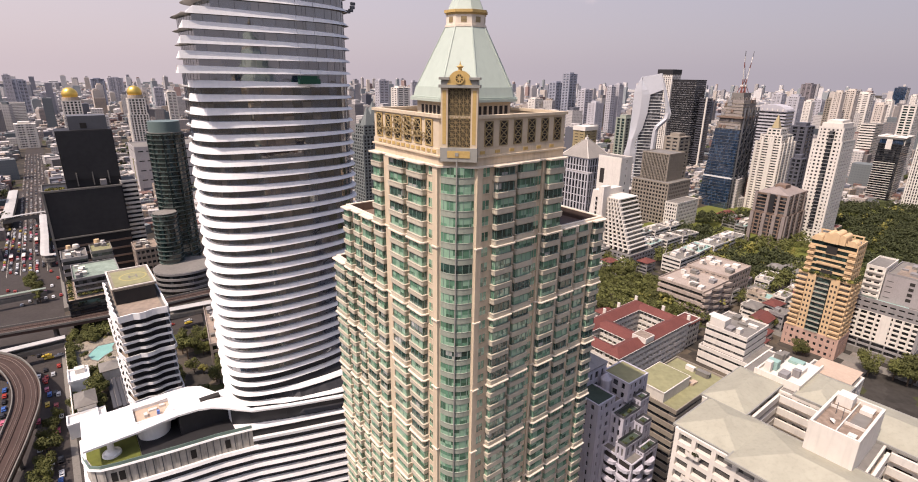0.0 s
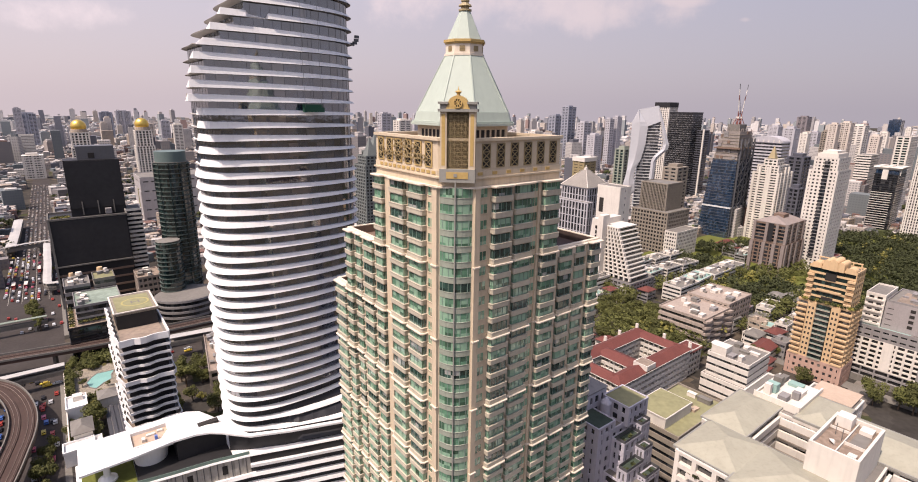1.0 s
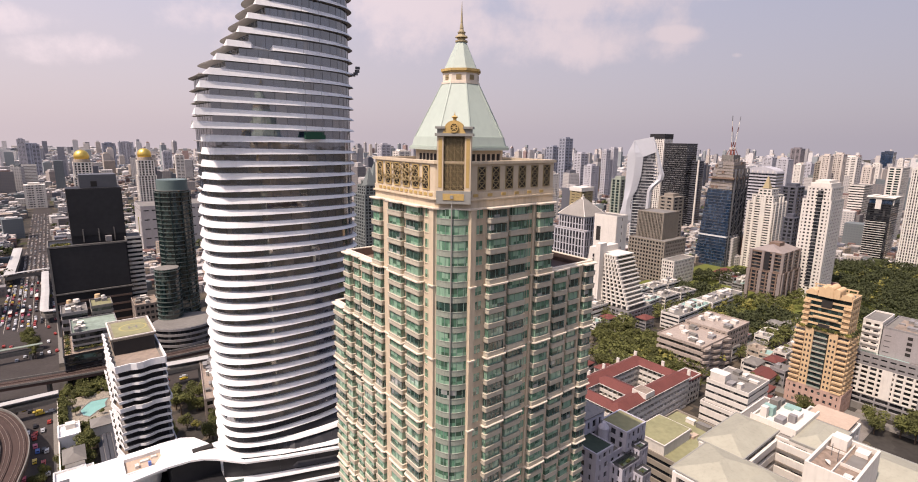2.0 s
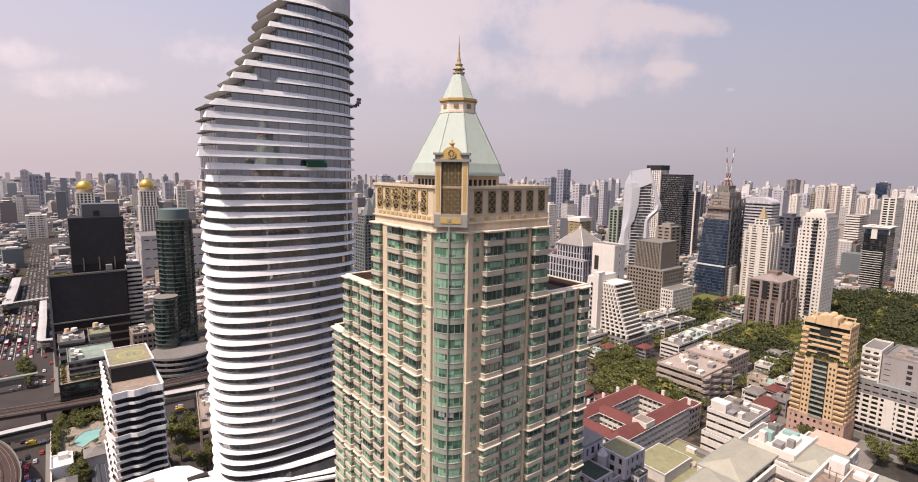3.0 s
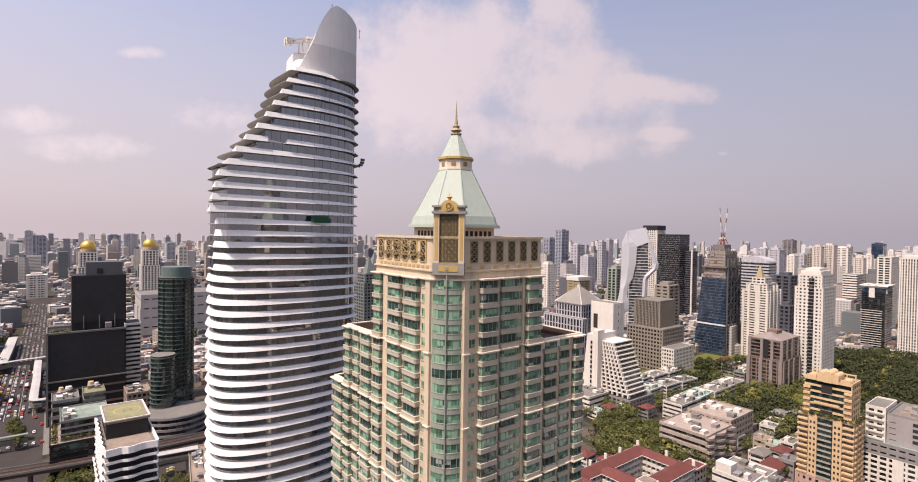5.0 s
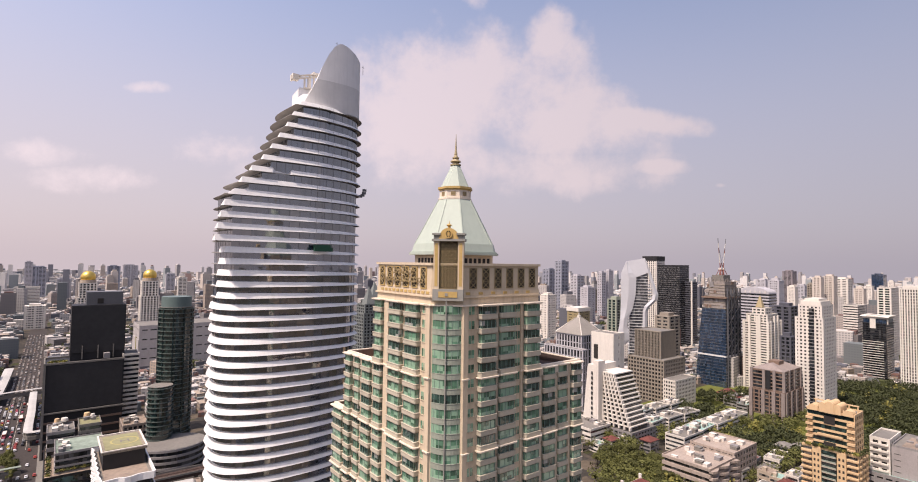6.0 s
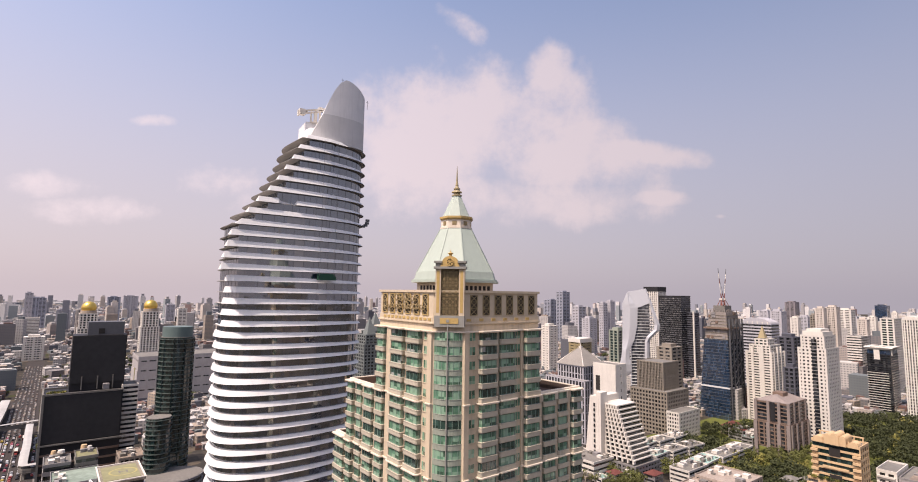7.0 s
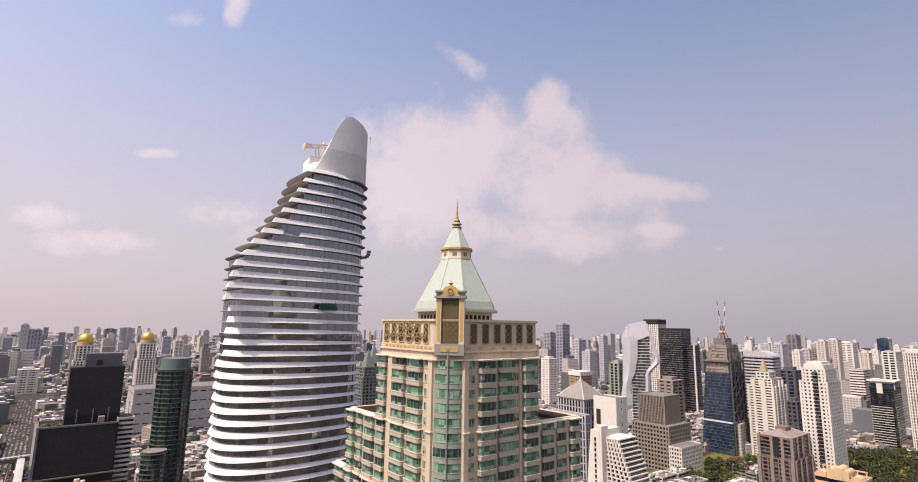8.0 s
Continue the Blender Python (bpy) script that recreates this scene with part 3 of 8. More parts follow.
for row, (s_from, s_to, zz) in enumerate(((19.5, 11.0, 145.0), (24.5, 7.0, 143.2))):
    s = s_from
    while s > s_to:
        big = s == s_from or abs(s - 15.0) < 0.5
        w, h, lean = rs.uniform(0.4, 0.8), (1.9 if big else rs.uniform(0.9, 1.4)), rs.uniform(-0.2, 0.35)
        bm = bmesh.new()
        n = 9
        loop_o, loop_i = [], []
        for i in range(n):
            a = math.radians(30 + 300 * i / (n - 1))
            for lst, f in ((loop_o, 1.0), (loop_i, 0.68)):
                y, z = w * f * math.cos(a), h / 2 * f * math.sin(a)
                lst.append((y + lean * z, z + h / 2))
        for i in range(n - 1):
            v = [bm.verts.new((x, y, z)) for x in (-0.18, 0.0) for y, z in (loop_o[i], loop_o[i + 1], loop_i[i + 1], loop_i[i])]
            for q in ((0, 1, 2, 3), (7, 6, 5, 4), (0, 4, 5, 1), (1, 5, 6, 2), (2, 6, 7, 3), (3, 7, 4, 0)):
                bm.faces.new([v[k] for k in q])
        bmesh.ops.remove_doubles(bm, verts=bm.verts[:], dist=0.002)
        ob = part("stroke", bm, BRONZE, sign)
        ob.location = (-0.5, s, zz - 0.5 + rs.uniform(-0.15, 0.15))
        s -= w * 1.75

# the crest on the cut corner
crest = part("corner_screen", boxes((-3.6, 3.6, -1.5, 0.6, 139.2, 141.6)), STONE_GREY, hotel, "grey stone frame of the corner screen")
crest.matrix_local = CORNER @ Matrix.Translation((0.3, 0, 0)) @ Matrix.Scale(0.9, 4, (1, 0, 0))
for s in (-1, 1):
    x0, x1 = sorted((s * 2.2, s * 3.5))
    part("screen_pillar", boxes((x0, x1, -1.2, 0.6, 141.6, 151.6)), STONE, crest, "cream stone pillar with a gold panel")
    part("pillar_cap", boxes((x0 - 0.35, x1 + 0.35, -1.7, 1.0, 152.9, 153.3)), STONE_GREY, crest)
part("screen_lintel", prism(prism(bmesh.new(), [(-3.9, -1.6), (3.9, -1.6), (3.9, 0.9), (-3.9, 0.9)], 151.6, 152.1), [(-3.5, -1.3), (3.5, -1.3), (3.5, 0.9), (-3.5, 0.9)], 152.1, 152.9), STONE_GREY, crest)
# Dark sheet behind the corner lattice, painted as its shade.
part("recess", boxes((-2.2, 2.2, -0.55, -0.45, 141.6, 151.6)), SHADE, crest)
ob = part("lattice", lattice(4.3, 9.8, 3, 7, 0.10, 0.2), BRONZE, crest, "bronze star lattice")
ob.matrix_local = Matrix.Translation((-2.15, -0.85, 141.7))
part("gold_strip", boxes((-3.2, -2.5, -1.26, -1.1, 142.2, 151.2)), GOLD, crest, "gold panel")
part("gold_strip", boxes((2.5, 3.2, -1.26, -1.1, 142.2, 151.2)), GOLD, crest, "gold panel")
part("gold_plaque", boxes((-2.2, 2.2, -1.6, -1.4, 139.9, 141.1)), GOLD, crest, "gold panels")
arch = [(-2.4, 0)] + [(2.0 * math.cos(radians(a)), 1.0 + 1.9 * math.sin(radians(a))) for a in range(180, -1, -15)][::1] + [(2.4, 0)]
bm = bmesh.new()
f = [bm.verts.new((x, -1.45, 152.0 + z * 0.82)) for x, z in arch]
b = [bm.verts.new((x, 0.3, 152.0 + z * 0.82)) for x, z in arch]
bm.faces.new(f)
bm.faces.new(b[::-1])
for i in range(len(f)):
    j = (i + 1) % len(f)
    bm.faces.new((f[j], f[i], b[i], b[j]))
part("pediment", bm, GOLD, crest, "gold arched pediment")


def wheel(r, tube, spokes):
    bm = bmesh.new()
    n = 24
    for i in range(n):
        a0, a1 = 2 * math.pi * i / n, 2 * math.pi * (i + 1) / n
        v = []
        for a in (a0, a1):
            for rr in (r - tube, r + tube):
                for y in (-0.12, 0.12):
                    v.append(bm.verts.new((rr * math.cos(a), y, rr * math.sin(a))))
        for q in ((0, 1, 3, 2), (4, 6, 7, 5), (0, 4, 5, 1), (2, 3, 7, 6), (0, 2, 6, 4), (1, 5, 7, 3)):
            bm.faces.new([v[k] for k in q])
    for i in range(spokes):
        a = math.pi * i / spokes
        dx, dz = math.cos(a) * r, math.sin(a) * r
        nx, nz = -math.sin(a) * 0.07, math.cos(a) * 0.07
        v = [bm.verts.new((x, y, z)) for x, z in ((-dx - nx, -dz - nz), (-dx + nx, -dz + nz), (dx + nx, dz + nz), (dx - nx, dz - nz)) for y in (-0.08, 0.08)]
        for q in ((0, 2, 4, 6), (1, 7, 5, 3), (0, 1, 3, 2), (2, 3, 5, 4), (4, 5, 7, 6), (6, 7, 1, 0)):
            bm.faces.new([v[k] for k in q])
    return bm


# Dark disc laid on the pediment; the hollow's shade is its colour.
disc = bmesh.new()
bmesh.ops.create_cone(disc, cap_ends=True, segments=24, radius1=0.8, radius2=0.8, depth=0.1, matrix=pose(0, -1.5, 153.1, 90))
part("rosette_shade", disc, SHADE, crest)
ob = part("rosette", wheel(0.78, 0.1, 4), GOLD, crest, "round gold rosette")
ob.matrix_local = Matrix.Translation((0, -1.62, 153.1))
bm = bmesh.new()
for r1, r2, z, h in ((0.45, 0.3, 154.3, 0.35), (0.3, 0.7, 154.65, 0.35), (0.7, 0.15, 155.0, 0.3), (0.15, 0.02, 155.3, 0.6)):
    bmesh.ops.create_cone(bm, cap_ends=True, segments=10, radius1=r1, radius2=r2, depth=h, matrix=pose(0, -0.7, z + h / 2))
part("crest_finial", bm, GOLD, crest, "gold finial")

# roof of the hotel
RC = (13.05, 14.1)


def octagon(half, cut):
    return [(RC[0] + x, RC[1] + y) for x, y in ((half - cut, -half), (half, cut - half), (half, half - cut), (half - cut, half), (cut - half, half), (-half, half - cut), (-half, cut - half), (cut - half, -half))]


part("roof_arcade", prism(bmesh.new(), octagon(8.6, 4.4), 144.6, 148.9), STONE, hotel)
# Thin dark sheets on the solid arcade wall, painted as shaded openings.
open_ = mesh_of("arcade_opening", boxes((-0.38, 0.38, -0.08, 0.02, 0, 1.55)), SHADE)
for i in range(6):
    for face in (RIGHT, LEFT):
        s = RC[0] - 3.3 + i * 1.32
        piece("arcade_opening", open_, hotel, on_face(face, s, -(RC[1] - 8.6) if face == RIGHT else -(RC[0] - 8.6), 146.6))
part("eave", prism(prism(bmesh.new(), octagon(9.8, 4.85), 148.9, 149.4), octagon(9.55, 4.75), 149.4, 149.7), COPPER, hotel)
part("roof_skirt", prism(bmesh.new(), octagon(9.25, 4.7), 149.7, 151.5, octagon(8.85, 4.6)), COPPER, hotel)
part("roof_slope", prism(bmesh.new(), octagon(8.7, 4.55), 151.5, 162.2, octagon(3.75, 2.2)), COPPER, hotel, "pale green copper pyramid roof")
a, b = octagon(8.7, 4.55), octagon(3.75, 2.2)
for (x0, y0), (x1, y1) in zip(a, b):
    bm = bmesh.new()
    p0, p1 = Vector((x0, y0, 151.5)), Vector((x1, y1, 162.2))
    out = Vector((x0 - RC[0], y0 - RC[1], 0)).normalized()
    side = Vector((-out.y, out.x, 0)) * 0.12
    v = [bm.verts.new(p + s * side + o * out) for p in (p0, p1) for s in (-1, 1) for o in (-0.1, 0.12)]
    for q in CUBE:
        bm.faces.new([v[i] for i in q])
    part("roof_ridge", bm, COPPER, hotel)
part("lantern", prism(prism(bmesh.new(), octagon(3.85, 2.25), 162.2, 162.6), octagon(3.6, 2.1), 162.6, 164.5), STONE_PALE, hotel)
grille = mesh_of("grille", boxes((-0.55, 0.55, -0.06, 0.04, 0, 1.0), (-0.06, 0.06, -0.1, 0.0, 0, 1.0), (-0.5, 0.5, -0.1, 0, 0.45, 0.55)), BRONZE)
for a in range(8):
    r = 3.6 if a % 2 == 0 else 3.6 * 1.414 - 2.1 / 1.414
    piece("grille", grille, hotel, pose(RC[0], RC[1], 163.0, 0, 0, 45 * a) @ Matrix.Translation((0, -r, 0)))
part("lantern_cornice", prism(prism(bmesh.new(), octagon(3.75, 2.2), 164.4, 164.7), octagon(4.0, 2.35), 164.7, 165.2), GOLD, hotel, "gold lantern cornice")
part("upper_roof", prism(bmesh.new(), octagon(3.35, 1.95), 165.2, 170.7, octagon(1.0, 0.58)), COPPER, hotel)
bm = bmesh.new()
for r1, r2, z, h in ((1.3, 1.3, 170.7, 0.3), (0.85, 0.75, 171.0, 0.6), (1.35, 1.2, 171.6, 0.3), (0.9, 0.6, 171.9, 0.6), (0.85, 0.85, 172.5, 0.2), (0.6, 0.34, 172.7, 0.7), (0.42, 0.24, 173.4, 1.0), (0.24, 0.03, 174.4, 4.2)):
    bmesh.ops.create_cone(bm, cap_ends=True, segments=12, radius1=r1, radius2=r2, depth=h, matrix=pose(RC[0], RC[1], z + h / 2))
part("spire", bm, OLD_GOLD, hotel, "slender dull gold spire")

# ---- the banded white tower ----
tower = thing("banded_tower", at(-62, 166, 0, HOTEL_TURN), "tall smoked glass tower with white ribbon bands and sloping silver cap", "tower")
TA, TB, TF = 25.5, 14.0, 4.03


SLOPE_Z = (155.0, 168.4, 171.7, 175.7, 179.8, 183.8, 187.8, 191.9, 195.9, 200.0)
SLOPE_X = (-21.4, -21.6, -18.6, -14.6, -11.6, -8.9, -6.4, -4.3, -2.9, -1.0)          # where the slabs end
FASCIA_X = (-40.0, -20.9, -19.0, -16.0, -12.2, -9.4, -6.9, -4.0, -1.4, 0.5)           # where their white fronts begin


def slope_start(z):
    """How far the tower's left end has moved in at a height."""
    if z < 155:
        return -21.6
    return float(np.interp(z, SLOPE_Z, SLOPE_X))


def fascia_start(z):
    return float(np.interp(z, (150.0, 153.0, 157.0, 160.3, 164.0, *SLOPE_Z[1:]), (-60.0, -24.8, -24.2, -23.4, -22.3, *FASCIA_X[1:])))


def right_end(z):
    return TA + 2.0


def oval(z, grow=0.0, n=88, left=None, front=None):
    """The plan of the tower; high up its left end is cut off square, with the front corner drawn out."""
    left = slope_start(z) if left is None else left
    square = 0.85 * min(1.0, max(0.0, (z - 128) / 26))
    pts = []
    for i in range(n):
        a = 2 * math.pi * i / n
        c, s = math.cos(a), math.sin(a)
        x = math.copysign(abs(c) ** 0.72, c) * TA
        y = math.copysign(abs(s) ** 0.78, s) * TB
        if c < 0 and s < 0:
            m = max(-c, -s)
            x, y = x + (c / m * TA - x) * square, y + (s / m * TB - y) * square
        end = left if front is None or y > 0 else left + (front - left) * (y / TB) ** 2
        if x < 12:
            x = 12 - (12 - x) * (12 - end) / (12 + TA)
        else:
            x = 12 + (x - 12) * (right_end(z) - 12) / (TA - 12)
        r = math.hypot(c * TB, s * TA)
        nx, ny = c * TB / r, s * TA / r
        pts.append((x + nx * grow, y + ny * grow))
    return pts


def ribbon(z, left):
    """The floor slab of a storey with its white front: tall towards the left end, a thin fin at the right; where the tower slopes the front stops short and the bare slab runs on."""
    bm = bmesh.new()
    n = 132
    start = fascia_start(z)
    drawn = 2.0 * min(1.0, max(0.0, (z - 130) / 22)) * min(1.0, max(0.0, (171 - z) / 4))
    base = oval(z, 0.0, n=n, left=left, front=(min(left, start) if z > 152 else left) - drawn)
    wrap = 1.02 + 4 * min(1.0, max(0.0, (154 - z) / 20))          # lower down the front reaches further round the end
    bare = [x < start or (z > 134 and -math.cos(math.tau * i / n) > max(0.0, -wrap * math.sin(math.tau * i / n)) and x < 0) for i, (x, y) in enumerate(base)]
    loops = [[] for _ in range(4)]
    for i, (x, y) in enumerate(base):
        a = 2 * math.pi * i / n
        c, s = math.cos(a), math.sin(a)
        k = 0.5 - 0.5 * min(1.0, max(-1.0, x / TA))
        out, h = 0.85 + 0.35 * k + 0.4 * max(0.0, 1 - 5 * k), 0.66 + (1.0 + 0.4 * min(1.0, max(0.0, (z - 100) / 40))) * k ** 0.65
        if z > 120 and c < 0:
            out = min(out, 0.95)
        if bare[i]:
            out, h = 0.7, 0.32
        elif 174 < z < 177 and -7.6 < x < -2.2 and y < 0:
            out, h = -0.36, 0.3                 # the gap in one front
        r = math.hypot(c * TB, s * TA)
        nx, ny = c * TB / r, s * TA / r
        for row, (g, dz) in zip(loops, ((-0.4, 0.0), (out, 0.04), (out * 0.45, h), (-0.4, h * 1.01))):
            row.append(bm.verts.new((x + nx * g, y + ny * g, dz)))
    for j in range(3):
        for i in range(n):
            k = (i + 1) % n
            f = bm.faces.new((loops[j][i], loops[j][k], loops[j + 1][k], loops[j + 1][i]))
            # Undersides take the darker tone, so their shade is in the colour.
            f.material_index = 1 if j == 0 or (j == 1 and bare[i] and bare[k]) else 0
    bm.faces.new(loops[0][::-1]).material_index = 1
    bm.faces.new(loops[3])
    return bm


# Grey-brown of the bare slab ends; it also paints shade on the undersides.
SOFFIT = material("slab_grey_soffit_shade", (0.19, 0.172, 0.155), 0.6, vary=0.12, grain=0.6)
FRONT = [(-64.5, 10.0), (-64.4, -1.0), (-63.2, -6.6), (-60.4, -8.9), (-56.5, -9.9), (-48.5, -11.3), (-41.4, -12.5), (-29.8, -14.0), (-19.5, -16.4), (-7.4, -20.6), (9.2, -26.0), (24.0, -28.6), (34.0, -26.0), (38.0, -18.0), (38.0, 16.0)]
BACK = [(-64.5, 16.0)]


def reach(dx, dy, pts):
    """How far a ray from the tower's axis runs inside an outline."""
    best = 1e9
    for (ax, ay), (bx, by) in zip(pts, pts[1:] + pts[:1]):
        ex, ey = bx - ax, by - ay
        det = dx * -ey + ex * dy
        if abs(det) < 1e-9:
            continue
        t = (ax * -ey + ex * ay) / det
        k = (dx * ay - dy * ax) / det
        if t > 0 and -1e-6 <= k <= 1 + 1e-6:
            best = min(best, t)
    return best


def flared(z, grow=0.0):
    """The tower's outline near its foot, where the front sweeps out into the podium."""
    k = min(1.0, max(0.0, (54.0 - z) / 12.0))
    k = k * k * (3 - 2 * k)
    out = []
    for x, y in oval(z, grow):
        r = math.hypot(x, y)
        dx, dy = x / r, y / r
        side = min(1.0, max(0.0, (dx + 0.66) / 0.5)) * min(1.0, max(0.0, (-dy - 0.05) / 0.4))
        far = r + (reach(dx, dy, FRONT + BACK) + grow - r) * k * side
        out.append((dx * far, dy * far))
    return out


FLARE_GLASS = material("dark_flare_glass", (0.025, 0.024, 0.026), 0.4, vary=0.3, grain=0.4)


def flared_band(z):
    bm = bmesh.new()
    loops = [[bm.verts.new((x, y, z + dz)) for x, y in flared(z, g)] for g, dz in ((-0.4, 0.0), (1.0, 0.1), (0.35, 0.95), (-0.4, 1.0))]
    n = len(loops[0])
    for a, b in zip(loops, loops[1:]):
        for i in range(n):
            j = (i + 1) % n
            bm.faces.new((a[i], a[j], b[j], b[i]))
    bm.faces.new(loops[0][::-1])
    bm.faces.new(loops[-1])
    return bm


MULLION = material("dark_bronze_mullion", (0.05, 0.05, 0.055), 0.3, 0.0)
LOW_STOREY, HIGH_STOREY = 3.66, 4.05
levels = [131.0 + LOW_STOREY * k for k in range(10, -24, -1)]
levels = [levels[0] + HIGH_STOREY * k for k in range(8, 0, -1)] + levels
for level, z in enumerate(levels):
    TF = z - levels[level + 1] if level + 1 < len(levels) else LOW_STOREY
    left = slope_start(z)
    if z > 59:
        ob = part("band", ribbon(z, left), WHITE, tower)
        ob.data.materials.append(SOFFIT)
        ob.location = (0, 0, z)
        inset = 2.6 if left > -21.0 else 0.6 if z > 155 else 0.0
        part("glazing", prism(bmesh.new(), oval(z - TF, -0.3, left=left + inset), z - TF, z), TOWER_GLASS, tower)
        row = oval(z - TF, -0.28, n=88, left=left + inset)
    else:
        part("band", flared_band(z), WHITE, tower)
        part("glazing", prism(bmesh.new(), flared(z - TF, -0.6), z - TF, z, flared(z, -0.6)), FLARE_GLASS, tower)
        row = flared(z - TF / 2, -0.5)
    bars = []
    for x, y in row[::2]:
        bars.append((Matrix.Translation((x, y, z - TF)), (-0.03, 0.03, -0.03, 0.03, 0.02, TF - 0.02)))
    join_boxes("mullion", bars, MULLION, tower)

# silver cap
def loft(rows, smooth=True):
    bm = bmesh.new()
    vs = [[bm.verts.new(p) for p in r] for r in rows]
    for a, b in zip(vs, vs[1:]):
        for i in range(len(a)):
            j = (i + 1) % len(a)
            bm.faces.new((a[i], a[j], b[j], b[i])).smooth = smooth
    bm.faces.new(vs[0][::-1])
    bm.faces.new(vs[-1])
    return bm


def cap_top(x):
    """The height of the cap's front rim along the tower."""
    return float(np.interp(x, (0.4, 1.8, 3.8, 6.0, 8.3, 10.6, 12.6, 14.3, 16.0, 18.2, 20.6, 22.9, 25.0, 28.0), (200.4, 202.4, 205.9, 210.2, 216.2, 220.9, 223.9, 225.3, 225.4, 224.7, 223.4, 221.6, 219.6, 216.6)))


def cap_shell(low, high, drop):
    """A screen wall round the plan, lower towards the back."""
    bm = bmesh.new()
    n = 96
    base = []
    for i in range(n):
        a = 2 * math.pi * i / n
        c, s = math.cos(a), math.sin(a)
        x, y = math.copysign(abs(c) ** 0.7, c), math.copysign(abs(s) ** 0.6, s) * (TB - 0.6)
        base.append((12.8 + x * 13.6, y))
    rows = []
    for k in range(9):
        f = k / 8
        rows.append([])
        for x, y in base:
            xf = x - 0.46 * (y + TB)
            z0, z1 = low(xf), high(xf) - drop * max(0.0, y + TB - 2)
            rows[-1].append(bm.verts.new((x, y, z0 + (max(z1, z0 + 0.02) - z0) * f)))
    for a, b in zip(rows, rows[1:]):
        for i in range(n):
            j = (i + 1) % n
            bm.faces.new((a[i], a[j], b[j], b[i])).smooth = True
    lid = [bm.verts.new(v.co) for v in rows[-1]]
    for i in range(n // 2):
        j = i + 1
        face = list(dict.fromkeys((lid[i], lid[j], lid[(n - j) % n], lid[(n - i) % n])))
        if len(face) > 2:
            bm.faces.new(face)
    return bm


CAP_LINE = 210.8
part("cap_lower", cap_shell(lambda x: 200.3, lambda x: min(CAP_LINE, cap_top(x)), 0.0), SILVER_DARK, tower, "grey perforated metal screen")
part("cap_upper", cap_shell(lambda x: min(CAP_LINE, cap_top(x)) - 0.02, cap_top, 0.05), CAP_METAL, tower, "smooth silver metal cap")
for x, z in ((14.6, 224.8), (17.2, 224.5), (21.0, 222.6), (25.2, 218.6)):
    part("cap_mast", boxes((x - 0.06, x + 0.06, -11.0, -10.9, z - 1.5, z + 1.9), (x - 0.5, x + 0.5, -11.0, -10.92, z + 1.2, z + 1.3)), STEEL, tower)
bm = bmesh.new()
for i, (x, z) in enumerate(((0, 0), (1.3, 0.0), (2.3, 0.5), (2.9, 1.4), (3.1, 2.5))):
    box(bm, x - 0.9, x + 0.5, -0.4, 0.4, z, z + 0.9)
ob = part("davit", bm, STEEL, tower, "dark steel davit at the end of a slab")
ob.location = (right_end(171) + 0.6, -3.0, 171.9)
cradle = thing("window_cradle", at(-62, 166, 0, HOTEL_TURN) @ Matrix.Translation((9.0, -TB - 2.3, 0)), "green window cleaning cradle hanging on the glass tower", "cradle")
part("deck", boxes((-3.2, 3.2, -0.7, 0.7, 150.3, 150.5), (-3.2, 3.2, -0.7, -0.62, 150.5, 151.7), (-3.2, 3.2, 0.62, 0.7, 150.5, 152.6), (-3.2, -3.1, -0.7, 0.7, 150.5, 151.6), (3.1, 3.2, -0.7, 0.7, 150.5, 151.6)), LED_GREEN, cradle)
for x in (-2.6, 2.6):
    part("cable", boxes((x - 0.03, x + 0.03, -0.03, 0.03, 150.5, 200.0)), STEEL, cradle)

# window cleaning machine and its pale housing beside the cap
part("plant_housing", prism(bmesh.new(), [(3.0, -7), (8, -8), (10, 4), (4.0, 4)], 200.0, 208.4, [(2.6, -7), (8.6, -8), (10, 4), (4.0, 4)]), CAP_METAL, tower)
part("tail_plate", prism(bmesh.new(), [(0.2, -6), (1.8, -10.5), (4.4, -11.4), (5.4, -6)], 200.3, 205.4, [(2.6, -6), (3.2, -9.8), (4.6, -10.8), (5.6, -6)]), WHITE, tower, "pale curved end plate")
machine = part("cleaning_machine", boxes((-1.2, 1.0, -1.1, 1.1, -1.0, 1.0), (-1.6, -1.1, -0.5, 0.5, -1.6, 0.4)), WHITE_WALL, tower, "white window cleaning machine")
machine.location = (1.0, -7, 211.6)
for z, t in ((0.45, 0.22), (-0.45, 0.22)):
    ob = part("boom_rail", boxes((0.8, 11.5, -0.5, -0.2, z - t, z + t), (0.8, 11.5, 0.2, 0.5, z - t, z + t)), WHITE_WALL, machine)
    ob.matrix_local = pose(0, 0, 0, 0, -17, 0)
for i in range(6):
    ob = part("boom_brace", boxes((-0.12, 0.12, -0.45, 0.45, -0.7, 0.7)), WHITE_WALL, machine)
    ob.matrix_local = pose(0, 0, 0, 0, -17, 0) @ pose(1.9 + 1.8 * i, 0, 0, 0, 40 if i % 2 else -40, 0)
part("boom_post", boxes((4.6, 5.6, -0.5, 0.5, -3.4, 1.2), (3.2, 3.6, -0.4, 0.4, -3.4, 0.8), (6.6, 7.0, -0.4, 0.4, -3.4, 1.8), (3.0, 7.2, -0.8, 0.8, -3.4, -2.9)), WHITE_WALL, machine)
part("boom_winch", boxes((6.2, 7.8, -0.8, 0.8, 2.2, 3.2)), WHITE_WALL, machine)

